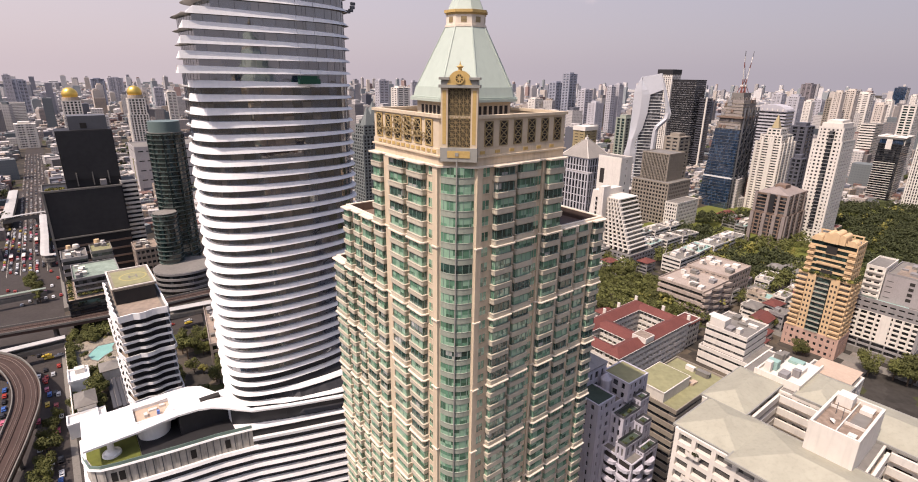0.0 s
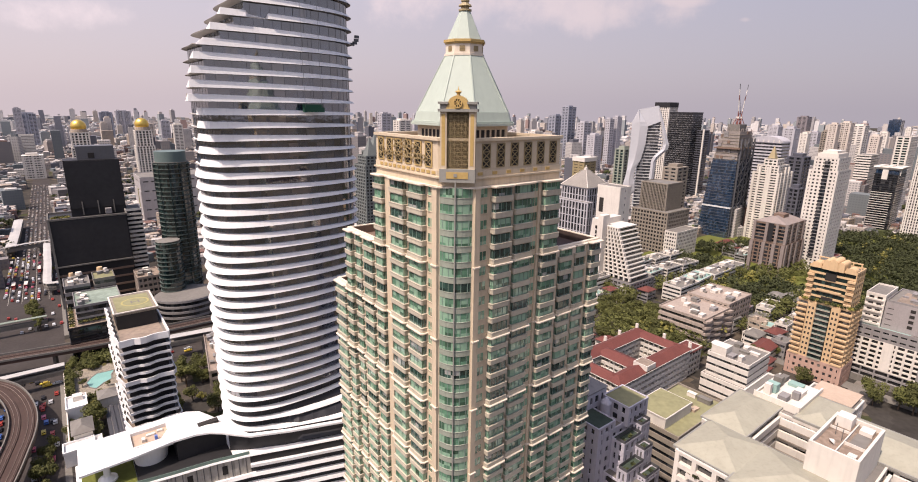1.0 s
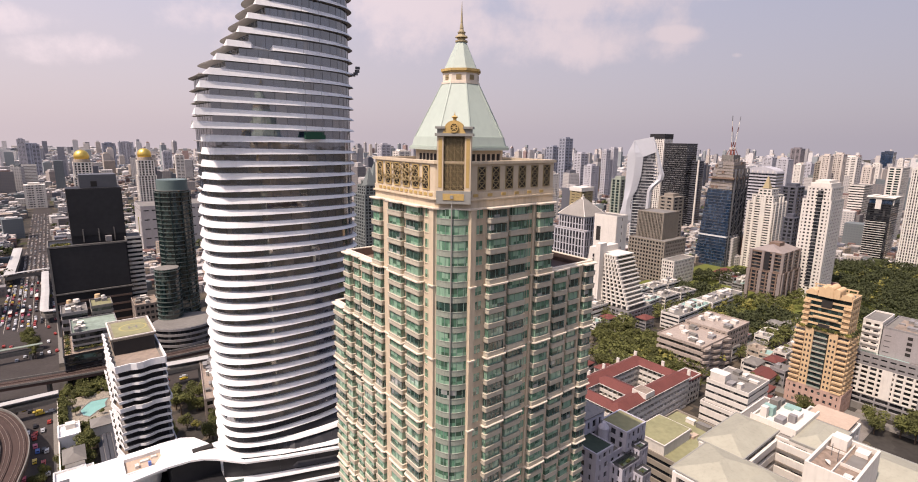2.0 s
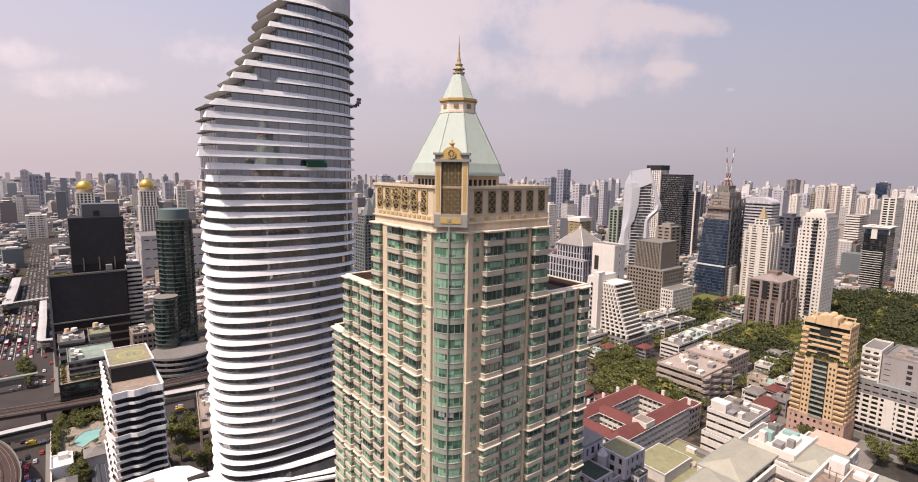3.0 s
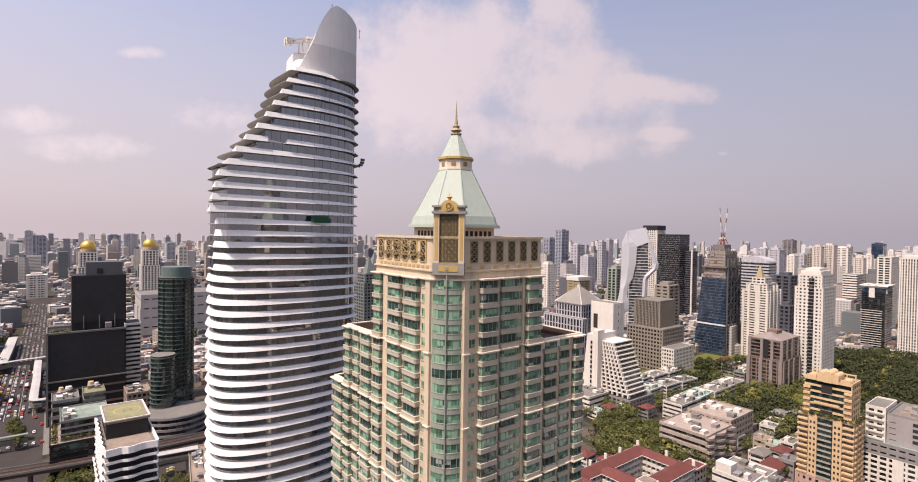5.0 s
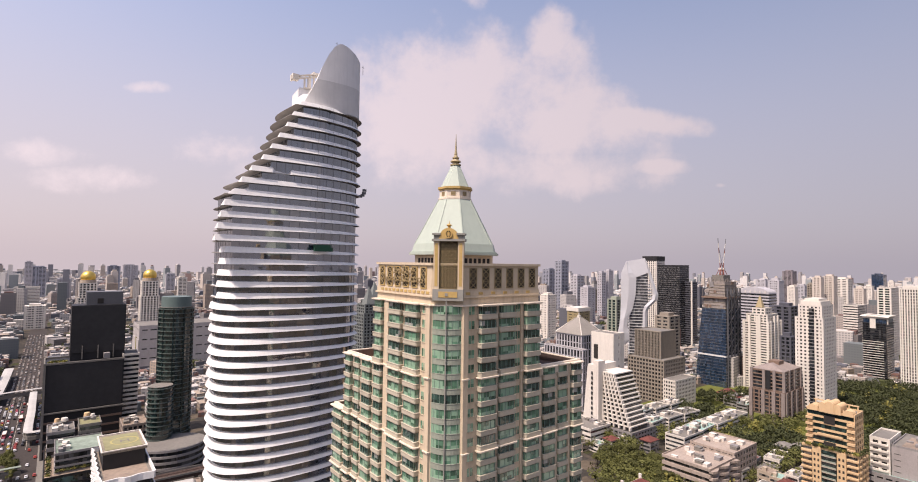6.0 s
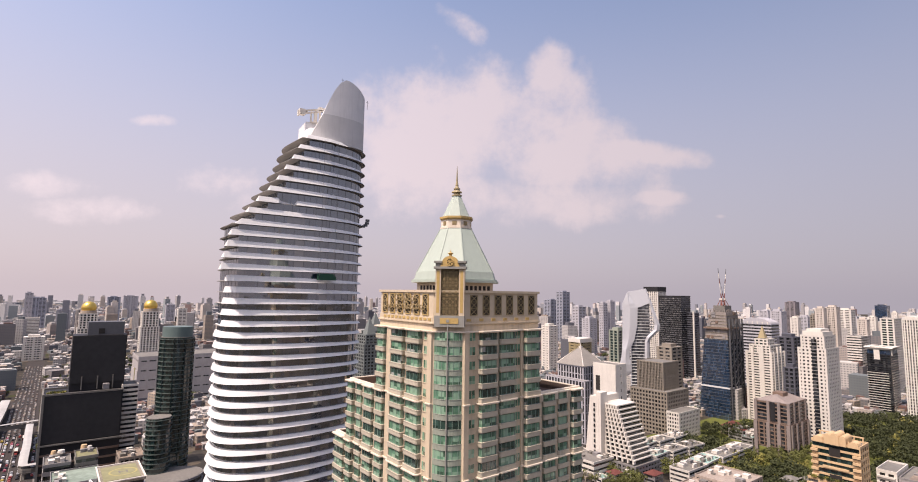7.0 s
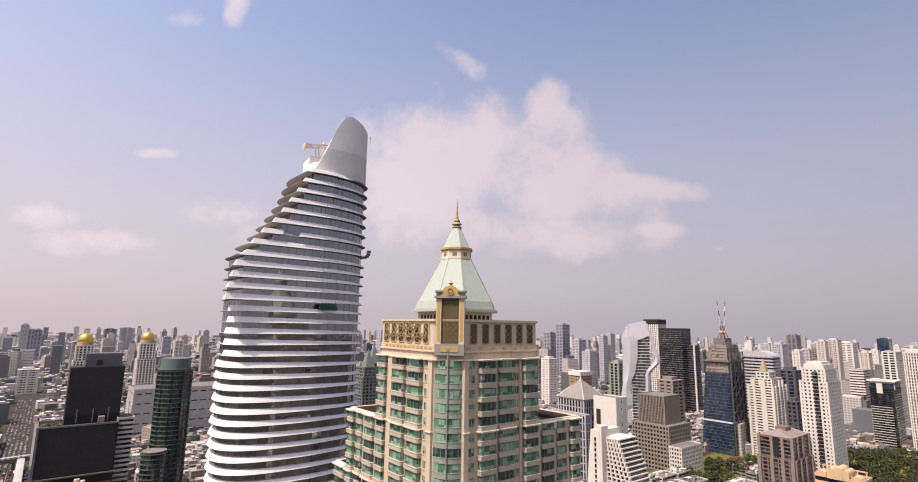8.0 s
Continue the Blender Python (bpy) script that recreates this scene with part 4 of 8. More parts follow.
# ---- podium of the banded tower ----
podium = thing("tower_podium", at(-62, 166, 0, HOTEL_TURN), "white podium with sweeping roof and banded glass front", "podium")

PAINT_BLUE = material("blue_canvas", (0.12, 0.2, 0.5), 0.7)


def sweep_rail(pts, z, h):
    """A thin upright rail along a line of points."""
    bm = bmesh.new()
    for (ax, ay), (bx, by) in zip(pts, pts[1:]):
        d = Vector((bx - ax, by - ay, 0)).normalized()
        n = Vector((d.y, -d.x, 0)) * 0.06
        v = [bm.verts.new(Vector((x, y, zz)) + s * n) for x, y in ((ax, ay), (bx, by)) for s in (-1, 1) for zz in (z, z + h)]
        for q in CUBE:
            bm.faces.new([v[i] for i in q])
    return bm


def grown(pts, e):
    """The outline moved outwards by e, its two back corners kept in line."""
    out = []
    n = len(pts)
    for i, (x, y) in enumerate(pts):
        ax, ay = pts[i - 1]
        bx, by = pts[(i + 1) % n]
        d1, d2 = Vector((x - ax, y - ay)).normalized(), Vector((bx - x, by - y)).normalized()
        nrm = Vector((d1.y + d2.y, -d1.x - d2.x)).normalized()
        out.append((x + nrm.x * e, y + nrm.y * e))
    return out


PT = 42.0                         # the terrace's height
part("glazing", prism(bmesh.new(), grown(FRONT, -0.6), 0.02, PT - 0.1), FLARE_GLASS, podium)
part("concrete_storey", prism(bmesh.new(), grown(FRONT, -0.35)[:9] + grown(FRONT, -1.4)[8::-1], PT - 7.0, PT - 0.1), RAW_PANEL, podium, "raw concrete upper storey")
joint = mesh_of("panel_joint", boxes((-0.12, 0.12, -0.1, 0.1, PT - 6.8, PT - 0.6)), STEEL)
# Dark sheet on the panels: a window hole's shade put into colour.
hole = mesh_of("window_opening", boxes((-0.8, 0.8, -0.08, 0.1, PT - 5.4, PT - 2.2)), SHADE)
for i in range(2, 8):
    (ax, ay), (bx, by) = grown(FRONT, -0.35)[i], grown(FRONT, -0.35)[i + 1]
    n = max(1, int(math.hypot(bx - ax, by - ay) / 1.9))
    for k in range(n):
        f = (k + 0.4) / n
        piece("window_opening" if (i * 5 + k) % 4 == 0 else "panel_joint", hole if (i * 5 + k) % 4 == 0 else joint, podium, pose(ax + (bx - ax) * f, ay + (by - ay) * f, 0, 0, 0, math.degrees(math.atan2(by - ay, bx - ax))))
for k in range(10):
    zz = PT - 0.4 - 3.46 * k
    if zz > 6:
        if k == 1:
            part("band", prism(bmesh.new(), grown(FRONT, 0.7)[8:12] + grown(FRONT, -0.8)[11:7:-1], zz - 0.7, zz + 0.3), WHITE, podium)
            continue
        out = 0.5 + 0.12 * min(k, 4)
        if k == 0:
            part("terrace_edge", prism(bmesh.new(), grown(FRONT, 0.3), zz - 0.1, zz + 0.4, grown(FRONT, 0.1)), WHITE, podium)
            continue
        part("band", prism(bmesh.new(), grown(FRONT, out), zz - 0.7, zz + 0.35, grown(FRONT, out - 0.35)), WHITE, podium)
part("lawn", prism(bmesh.new(), [(-63.4, 8.0), (-63.3, -1.5), (-62.2, -6.2), (-56, -8.6), (-50, -9.6), (-50, 8.0)], PT + 0.1, PT + 0.35), GRASS, podium, "clipped lawn on the terrace")
part("terrace", prism(bmesh.new(), [(-49.9, -10.0), (-30, -12.8), (-24, -14.0), (-24, 9.0), (-49.9, 9.0)], PT + 0.1, PT + 0.22), BLACK_PANEL, podium)
part("glass_rail", sweep_rail(grown(FRONT, -0.2)[1:9], PT + 0.1, 1.1), FRAME_GREEN, podium)
bm = bmesh.new()
for r1, r2, z, h in ((2.6, 2.5, PT + 0.3, 0.7), (1.9, 1.0, PT + 1.0, 0.8), (0.9, 0.9, PT + 1.8, 4.8)):
    bmesh.ops.create_cone(bm, cap_ends=True, segments=18, radius1=r1, radius2=r2, depth=h, matrix=pose(-57, -3.5, z + h / 2))
part("column", bm, WHITE, podium)
bm = bmesh.new()
bmesh.ops.create_cone(bm, cap_ends=True, segments=28, radius1=4.6, radius2=5.6, depth=6.0, matrix=pose(-45, 0.8, PT + 3.2))
part("drum", bm, WHITE, podium, "white drum under the roof")
part("terrace_wall", boxes((-49, -38, 4.0, 4.6, PT + 0.2, PT + 6.5), (-38, -24, -6.6, -6.0, PT + 0.2, PT + 6.9), (-38.4, -38, -6.6, 4.6, PT + 0.2, PT + 6.5)), FLARE_GLASS, podium)
# the sweeping white roof: a sheet that rises and runs into the tower's bands
roof_back = [(-63.2, 9.3), (-50, 8.8), (-39, 8.0), (-33, 7.0), (-29.3, 4.6), (-26.3, -0.4), (-23.4, -7.5), (-18.9, -15.6), (-7.6, -20.0), (9.0, -25.4), (23.9, -28.0)]
roof_front = [(-63.4, -7.7), (-50, -7.6), (-39, -7.3), (-33, -8.4), (-29.3, -9.8), (-26.0, -11.6), (-23, -13.8), (-18.7, -17.2), (-7.0, -21.4), (9.6, -26.8), (24.2, -29.4)]
roof_z = [49.2, 49.6, 50.4, 50.8, 50.8, 50.3, 49.7, 49.2, 48.7, 48.5, 48.7]
bm = bmesh.new()
rows = []
for (bx, by), (fx, fy), zz in zip(roof_back, roof_front, roof_z):
    rows.append([bm.verts.new(p) for p in ((bx, by, zz - 1.4), (bx, by, zz), (bx + (fx - bx) * 0.24, by + (fy - by) * 0.24, zz + 0.25), (bx + (fx - bx) * 0.78, by + (fy - by) * 0.78, zz + 0.2), (fx, fy, zz - 0.1), (fx, fy, zz - 0.75))])
for i, (a, b) in enumerate(zip(rows, rows[1:])):
    for j in range(6):
        if j == 2 and i == 1:
            continue
        k = (j + 1) % 6
        bm.faces.new((a[j], a[k], b[k], b[j]))
bm.faces.new(rows[0])
bm.faces.new(rows[-1][::-1])
part("terrace_glass", sweep_rail([(-24, -10.5), (-19, -13.6), (-8.4, -18.2), (8.2, -23.6), (23.4, -26.2)], PT + 0.1, 6.2), FLARE_GLASS, podium)
part("sweeping_roof", bm, WHITE, podium, "sweeping white roof slab with an opening")
part("roof_well", boxes((-50.2, -49.6, -4.1, 5.2, 47.2, 50.1), (-39.6, -39.0, -4.1, 5.2, 47.2, 50.9), (-49.6, -39.6, 4.7, 5.2, 47.2, 50.3), (-49.6, -39.6, -4.1, -3.6, 47.2, 50.3)), WHITE, podium)
part("well_floor", boxes((-49.6, -39.6, -3.6, 4.7, 47.2, 49.2)), TERRACOTTA, podium, "terracotta coloured deck in the roof opening")
# The roof is closed here; a dark box paints the slot's shade.
part("slot_shade", boxes((-31.5, -25.5, -5.4, -3.2, 50.2, 51.3)), SHADE, podium, "dark box painted as the shade of a roof slot")
for x, y, sx, sy, h in ((-47, -1, 1.0, 1.6, 1.0), (-45.5, 1.5, 2.4, 1.0, 0.6), (-43.5, -1.5, 0.8, 0.8, 1.3), (-42.4, 2.2, 1.6, 1.0, 0.7)):
    part("deck_chair", boxes((x, x + sx, y, y + sy, 49.2, 49.2 + h)), PAINT_BLUE if sx < 1 else WHITE_WALL, podium)

# ---- other buildings ----


def building(name, label, x, y, w, d, h, floors, nx, ny, wall, glass, roof=None, z0=0.0, turn=GRID, slab=0.42, pier=0.3, proud=0.35, parapet=1.0, group="", owner=None, px=0.0, py=0.0, back=False):
    """A block whose near corner stands at (x, y): a glazed core, a slab band at each storey, piers between the windows, roof and parapet.
    slab and pier: the shares of wall in a storey and in a window bay."""
    b = owner or thing(name, at(x, y, 0, turn), label, "building", group)
    fh = (h - z0) / floors
    part("glazing", boxes((px + proud, px + w - proud, py + proud, py + d - proud, z0 + 0.02, h - 0.3)), glass, b)
    if slab:
        for k in range(floors + 1):
            zz = z0 + k * fh
            top = min(h, zz + fh * slab * 0.6)
            low = max(z0 + 0.03, zz - fh * slab * 0.4)
            block("floor_band", b, wall, px, px + w, py, py + d, low, top)
    for n, size, along in ((nx, w, 0), (ny, d, 1)):
        if not n:
            continue
        step = size / n
        for i in range(n + 1):
            s = min(max(i * step - step * pier / 2, 0.03), size - step * pier - 0.03)
            for o in ((-0.03, (d if along == 0 else w) - proud - 0.1) if back else (-0.03,)):
                if along == 0:
                    block("pier", b, wall, px + s, px + s + step * pier, py + o, py + o + proud + 0.13, z0 + 0.02, h + 0.01)
                else:
                    block("pier", b, wall, px + o, px + o + proud + 0.13, py + s, py + s + step * pier, z0 + 0.02, h + 0.01)
    part("roof", boxes((px + 0.3, px + w - 0.3, py + 0.3, py + d - 0.3, h - 0.2, h + 0.12)), roof or ROOF_GREY, b)
    if parapet:
        o = [(px - 0.06, py - 0.06), (px + w + 0.06, py - 0.06), (px + w + 0.06, py + d + 0.06), (px - 0.06, py + d + 0.06)]
        i_ = [(px + 0.35, py + 0.35), (px + w - 0.35, py + 0.35), (px + w - 0.35, py + d - 0.35), (px + 0.35, py + d - 0.35)]
        part("parapet", ring(bmesh.new(), o, i_, h - 0.1, h + parapet), wall, b)
    return b


def roof_gear(b, w, d, h, seed, n=5, px=0.0, py=0.0):
    """Plant rooms, tanks and air handlers on a roof."""
    r = random.Random(seed)
    for i in range(n):
        sx, sy, sz = r.uniform(1.5, min(6, w * 0.3)), r.uniform(1.5, min(5, d * 0.3)), r.uniform(0.9, 2.8)
        xx, yy = px + r.uniform(1, max(1.2, w - sx - 1)), py + r.uniform(1, max(1.2, d - sy - 1))
        bm = boxes((xx, xx + sx, yy, yy + sy, h + 0.1, h + 0.1 + sz), (xx - 0.1, xx + sx + 0.1, yy - 0.1, yy + sy + 0.1, h + 0.1 + sz, h + 0.25 + sz))
        part("roof_plant", bm, r.choice((WHITE_WALL, GREY_WALL, CONCRETE)), b)


def hip_roof(x0, x1, y0, y1, z0, z1, eave=1.0, inset=None):
    """A hipped roof over a rectangle."""
    x0, x1, y0, y1 = x0 - eave, x1 + eave, y0 - eave, y1 + eave
    w, d = x1 - x0, y1 - y0
    i = inset or min(w, d) / 2 * 0.98
    top = [(x0 + i, y0 + i), (x1 - i, y0 + i), (x1 - i, y1 - i), (x0 + i, y1 - i)]
    if w >= d:
        top = [(x0 + i, y0 + d / 2 - 0.05), (x1 - i, y0 + d / 2 - 0.05), (x1 - i, y0 + d / 2 + 0.05), (x0 + i, y0 + d / 2 + 0.05)]
    else:
        top = [(x0 + w / 2 - 0.05, y0 + i), (x0 + w / 2 + 0.05, y0 + i), (x0 + w / 2 + 0.05, y1 - i), (x0 + w / 2 - 0.05, y1 - i)]
    bm = prism(bmesh.new(), [(x0, y0), (x1, y0), (x1, y1), (x0, y1)], z0, z1, top)
    return box(bm, x0 + 0.05, x1 - 0.05, y0 + 0.05, y1 - 0.05, z0 - 0.35, z0 + 0.02)


DECK_MIX = material("worn_teal_deck", (0.20, 0.245, 0.20), 0.85, vary=0.4, grain=0.5)
ROOF_DARKGREEN = material("dark_green_roof", (0.045, 0.062, 0.045), 0.85, vary=0.25, grain=0.6)
STAINED_ROOF = material("rust_stained_roof", (0.20, 0.15, 0.115), 0.9, vary=0.6, grain=0.9)


def mesh_of_clump(seed, radius, count):
    """A low clump of small leaves."""
    r = random.Random(seed)
    bm = bmesh.new()
    for i in range(count):
        d = Vector((r.gauss(0, 1), r.gauss(0, 1), abs(r.gauss(0, 0.8)))).normalized() * radius * r.uniform(0.4, 1.1)
        n = Vector((r.gauss(0, 1), r.gauss(0, 1), r.gauss(0.6, 1))).normalized()
        a = n.orthogonal().normalized() * radius * r.uniform(0.2, 0.4)
        b = n.cross(a)
        bm.faces.new([bm.verts.new(d + p) for p in (a, b * 0.7, -a, -b * 0.7)])
    return bm


# the beige-roofed complex
cx = thing("courtyard_complex", at(49.2, 92.2), "white apartment complex with beige hipped roofs round courtyards", "building")
for x0, x1, y0, y1, h in ((0.5, 16, -62, 2.6, 80.5), (16.2, 53, -4.8, 4.8, 80.5), (16.2, 30.9, -27.5, -16.6, 80.4), (31, 46, -62, -16.6, 80.45), (34.5, 58, -16.4, -5.0, 80.3)):
    building("", "", 0, 0, x1 - x0, y1 - y0, h, 24, round((x1 - x0) / 4), round((y1 - y0) / 4.2), WHITE_WALL, ROOM_GLASS, ROOF_GREY, owner=cx, px=x0, py=y0, slab=0.36, pier=0.22, proud=1.1, parapet=0.4, z0=4.0 if x0 < 1 else 2.0)


def metal_roof(x0, x1, y0, y1, z0, z1, eave):
    """A smooth hipped metal roof with a raised gutter edge under it."""
    part("roof_slope", hip_roof(x0, x1, y0, y1, z0, z1, eave), ROOF_BEIGE, cx, "beige hipped metal roof")
    part("gutter", ring(bmesh.new(), [(x0 - eave - 0.25, y0 - eave - 0.25), (x1 + eave + 0.25, y0 - eave - 0.25), (x1 + eave + 0.25, y1 + eave + 0.25), (x0 - eave - 0.25, y1 + eave + 0.25)],
                        [(x0 - eave + 0.06, y0 - eave + 0.06), (x1 + eave - 0.06, y0 - eave + 0.06), (x1 + eave - 0.06, y1 + eave - 0.06), (x0 - eave + 0.06, y1 + eave - 0.06)], z0 - 0.5, z0 + 0.06), STONE_GREY, cx)


for r in ((2.4, 16.4, -9.5, 2.4, 81.0, 83.3, 1.0), (0.4, 15.6, -62, -10.2, 81.3, 83.9, 1.2), (17.6, 36, -4.2, 4.4, 81.2, 83.1, 0.8), (35.4, 49, -15.6, -9.2, 81.2, 82.8, 0.8), (31.6, 45.6, -61.6, -17.6, 81.1, 83.3, 0.9)):
    metal_roof(*r)
part("white_deck", boxes((37, 53, -8.2, 1.6, 80.6, 81.4), (36.7, 37.1, -8.6, 1.9, 80.6, 82.7), (37.1, 53, -8.6, -8.2, 81.0, 82.3), (37.1, 53, 1.5, 1.9, 81.0, 82.2)), WHITE_WALL, cx, "white roof deck with a tall parapet")
part("peach_roof", boxes((50.6, 59.6, -15.4, -6.4, 80.45, 81.0), (50.4, 59.8, -15.6, -6.2, 81.0, 81.2)), TERRACOTTA, cx, "plain peach coloured flat roof")
for i, (x, y, sx, sy, sz) in enumerate(((38.5, -5, 3, 2, 1.6), (41.5, -1.6, 2.2, 2.6, 2.4), (44, -6.5, 4, 2.2, 1.2), (46, -1.0, 2, 2, 2.6), (42.3, -6.5, 1.4, 1.6, 2.0), (49, -5, 2.4, 3.4, 0.8), (39.2, -0.9, 1.5, 1.5, 3.0), (49.5, -0.8, 2.6, 1.6, 1.4))):
    part("roof_plant", boxes((x, x + sx, y, y + sy, 81.4, 81.4 + sz)), (GREY_WALL, ROOF_TEAL, WHITE_WALL, CONCRETE)[i % 4], cx)
part("stair_tower", ring(boxes((14.0, 29.8, -25.4, -17.7, 60, 87.7)), [(13.6, -25.8), (30.2, -25.8), (30.2, -17.3), (13.6, -17.3)], [(14.1, -25.3), (29.7, -25.3), (29.7, -17.8), (14.1, -17.8)], 60, 88.9), WHITE_WALL, cx, "plain white lift tower")
part("tower_roof", boxes((14.12, 29.68, -25.28, -17.82, 87.7, 87.85)), STAINED_ROOF, cx, "rust stained flat roof")
for r in ((26, 29, -21.0, -18.2, 87.8, 90.2), (26.2, 28.8, -24.6, -22.4, 87.8, 88.7), (15, 16.4, -24.8, -23.4, 87.8, 88.5)):
    part("roof_plant", boxes(r), WHITE_WALL, cx)
for r in ((14.3, 29.5, -21.7, -21.5, 87.85, 88.5), (19.6, 19.8, -25.2, -21.7, 87.85, 88.5), (24.2, 24.4, -21.5, -17.9, 87.85, 88.4)):
    part("roof_kerb", boxes(r), WHITE_WALL, cx)
part("worn_patch", boxes((20.4, 26.0, -24.8, -22.2, 87.85, 87.9)), ROOF_GREY, cx, "grey worn patch of roofing")
for x, y in ((20.5, -21), (22, -19.5)):
    part("roof_mast", boxes((x - 0.05, x + 0.05, y - 0.05, y + 0.05, 87.8, 90.6), (x - 0.4, x + 0.4, y - 0.04, y + 0.04, 90.0, 90.08)), STEEL, cx)
bm = bmesh.new()
bmesh.ops.create_cone(bm, cap_ends=True, segments=16, radius1=0.7, radius2=0.25, depth=0.5, matrix=pose(18.2, -20.2, 88.4, 40, 0, 30))
part("dish", bm, WHITE_WALL, cx)
for k in range(8):
    z0 = 78.2 - 3.35 * k
    block("corridor_rail", cx, WHITE_WALL, 16.3, 34.2, -5.9, -5.3, z0, z0 + 1.75)
    block("corridor_rail", cx, WHITE_WALL, 33.4, 34.0, -16.4, -6.0, z0, z0 + 1.75)
    block("corridor_rail", cx, WHITE_WALL, 16.3, 29.8, -28.6, -28.0, z0, z0 + 1.75)
    block("corridor_rail", cx, WHITE_WALL, 29.9, 30.5, -61.5, -28.7, z0, z0 + 1.75)
    block("corridor_floor", cx, CREAM_WALL, 29.9, 31.1, -61.5, -28.7, z0 - 0.2, z0 - 0.02)
    block("corridor_floor", cx, CREAM_WALL, 16.3, 34.2, -5.9, -4.7, z0 - 0.2, z0 - 0.02)
    block("corridor_floor", cx, CREAM_WALL, 33.4, 34.6, -16.4, -6.0, z0 - 0.2, z0 - 0.02)
    block("corridor_floor", cx, CREAM_WALL, 16.3, 29.8, -28.6, -27.4, z0 - 0.2, z0 - 0.02)
planter = mesh_of("balcony", boxes((-0.9, 0.4, 0, 3.0, 0, 0.15), (-0.9, -0.8, 0, 3.0, 0.15, 1.0), (-0.9, 0.4, 0, 0.08, 0.15, 1.0), (-0.9, 0.4, 2.92, 3.0, 0.15, 1.0)), WHITE_WALL)
for k in range(9):
    for i in range(9):
        if (i * 7 + k * 3) % 4 != 3:
            piece("balcony", planter, cx, Matrix.Translation((0.55, -3.6 - 6.4 * i, 76.2 - 3.2 * k)))
            if (i + k) % 3 == 0:
                part("balcony_plants", mesh_of_clump(i * 10 + k, 0.7, 50), LEAF_WARM if i % 2 else LEAF, cx).location = (0.1, -2.6 - 6.4 * i, 77.1 - 3.2 * k)

# green-roofed block with striped sides
g = building("striped_block", "beige office block with brown window stripes and a green flat roof", 77, 153, 35, 20, 41.5, 12, 0, 0, TAN_WALL, DARK_GLASS, ROOF_GREEN, slab=0.58, parapet=0.9)
part("roof_room", boxes((1.2, 19, 6, 18.8, 41.1, 45.6), (1.0, 19.2, 5.8, 19.0, 45.6, 46.0)), WHITE_WALL, g)
part("roof_room_top", boxes((1.4, 18.8, 6.2, 18.6, 46.0, 46.1)), ROOF_GREEN, g)
part("roof_plant", boxes((20, 22, 5, 7.5, 41.5, 42.6), (22.5, 24, 5, 7, 41.5, 42.3), (20.5, 21.5, 8.4, 9.4, 41.5, 43.0), (23, 24.6, 8, 9.8, 41.5, 42.6)), TERRACOTTA, g)
roof_gear(g, 8, 18, 41.5, 3, 3, 26, 1)

# lavender apartment tower with stepped blocks
lv = building("lavender_tower", "lavender plastered apartment tower with dark planted terraces", 46.5, 131, 22, 16, 62, 19, 7, 5, LAVENDER_WALL, ROOM_GLASS, ROOF_GREY, slab=0.45, pier=0.5, px=-10, py=-2)
for x0, x1, y0, y1, h, nx, ny, roof in ((-10, -2.2, -2.0, 8, 65.2, 3, 3, ROOF_DARKGREEN), (2.2, 12, -3.2, 6, 68, 4, 3, ROOF_GREEN), (-5, 4, 6.2, 14, 69.5, 3, 3, ROOF_GREY),
                                        (-6.4, 6.2, -12.4, -2.1, 50, 6, 5, ROOF_GREY), (5, 9.4, -6.0, -3.3, 62.5, 3, 2, ROOF_DARKGREEN), (-3.6, 4.8, -6.4, -2.1, 60.2, 3, 2, ROOF_DARKGREEN), (2, 6.2, -9.4, -6.5, 57.4, 3, 2, ROOF_DARKGREEN), (-6.4, 1.8, -9.8, -6.5, 54.2, 3, 2, ROOF_DARKGREEN), (-1, 6.2, -12.4, -9.9, 51.2, 3, 2, ROOF_DARKGREEN)):
    z0 = 61.8 if h > 64 else 49.9 if h > 50 else 2.0
    building("", "", 0, 0, x1 - x0, y1 - y0, h, max(1, round((h - z0) / 3.3)), nx, ny, LAVENDER_WALL, ROOM_GLASS, roof, z0=z0, owner=lv, px=x0, py=y0, slab=0.38, pier=0.42, parapet=0.35)
part("hip_top", hip_roof(-5, 4, 6.2, 14, 70.6, 73.4, 0.3), GREY_WALL, lv, "grey hipped roof")
part("turret", prism(prism(bmesh.new(), [(0.2 + 1.5 * math.cos(a * math.pi / 6), 3.4 + 1.5 * math.sin(a * math.pi / 6)) for a in range(12)], 62, 67.6), [(0.2 + 1.7 * math.cos(a * math.pi / 6), 3.4 + 1.7 * math.sin(a * math.pi / 6)) for a in range(12)], 67.6, 69.2, [(0.2 + 0.5 * math.cos(a * math.pi / 6), 3.4 + 0.5 * math.sin(a * math.pi / 6)) for a in range(12)]), LAVENDER_WALL, lv)
bow_b = mesh_of("balcony", prism(bmesh.new(), [(-2.1, 0.1), (-1.7, -0.9), (-0.8, -1.4), (0.8, -1.4), (1.7, -0.9), (2.1, 0.1)], 0, 1.0), LAVENDER_WALL)
# Dark sheet over each balcony rail, shade put into its colour.
bow_d = mesh_of("balcony_shade", boxes((-1.7, 1.7, -0.1, 0.1, 1.0, 2.7)), SHADE)
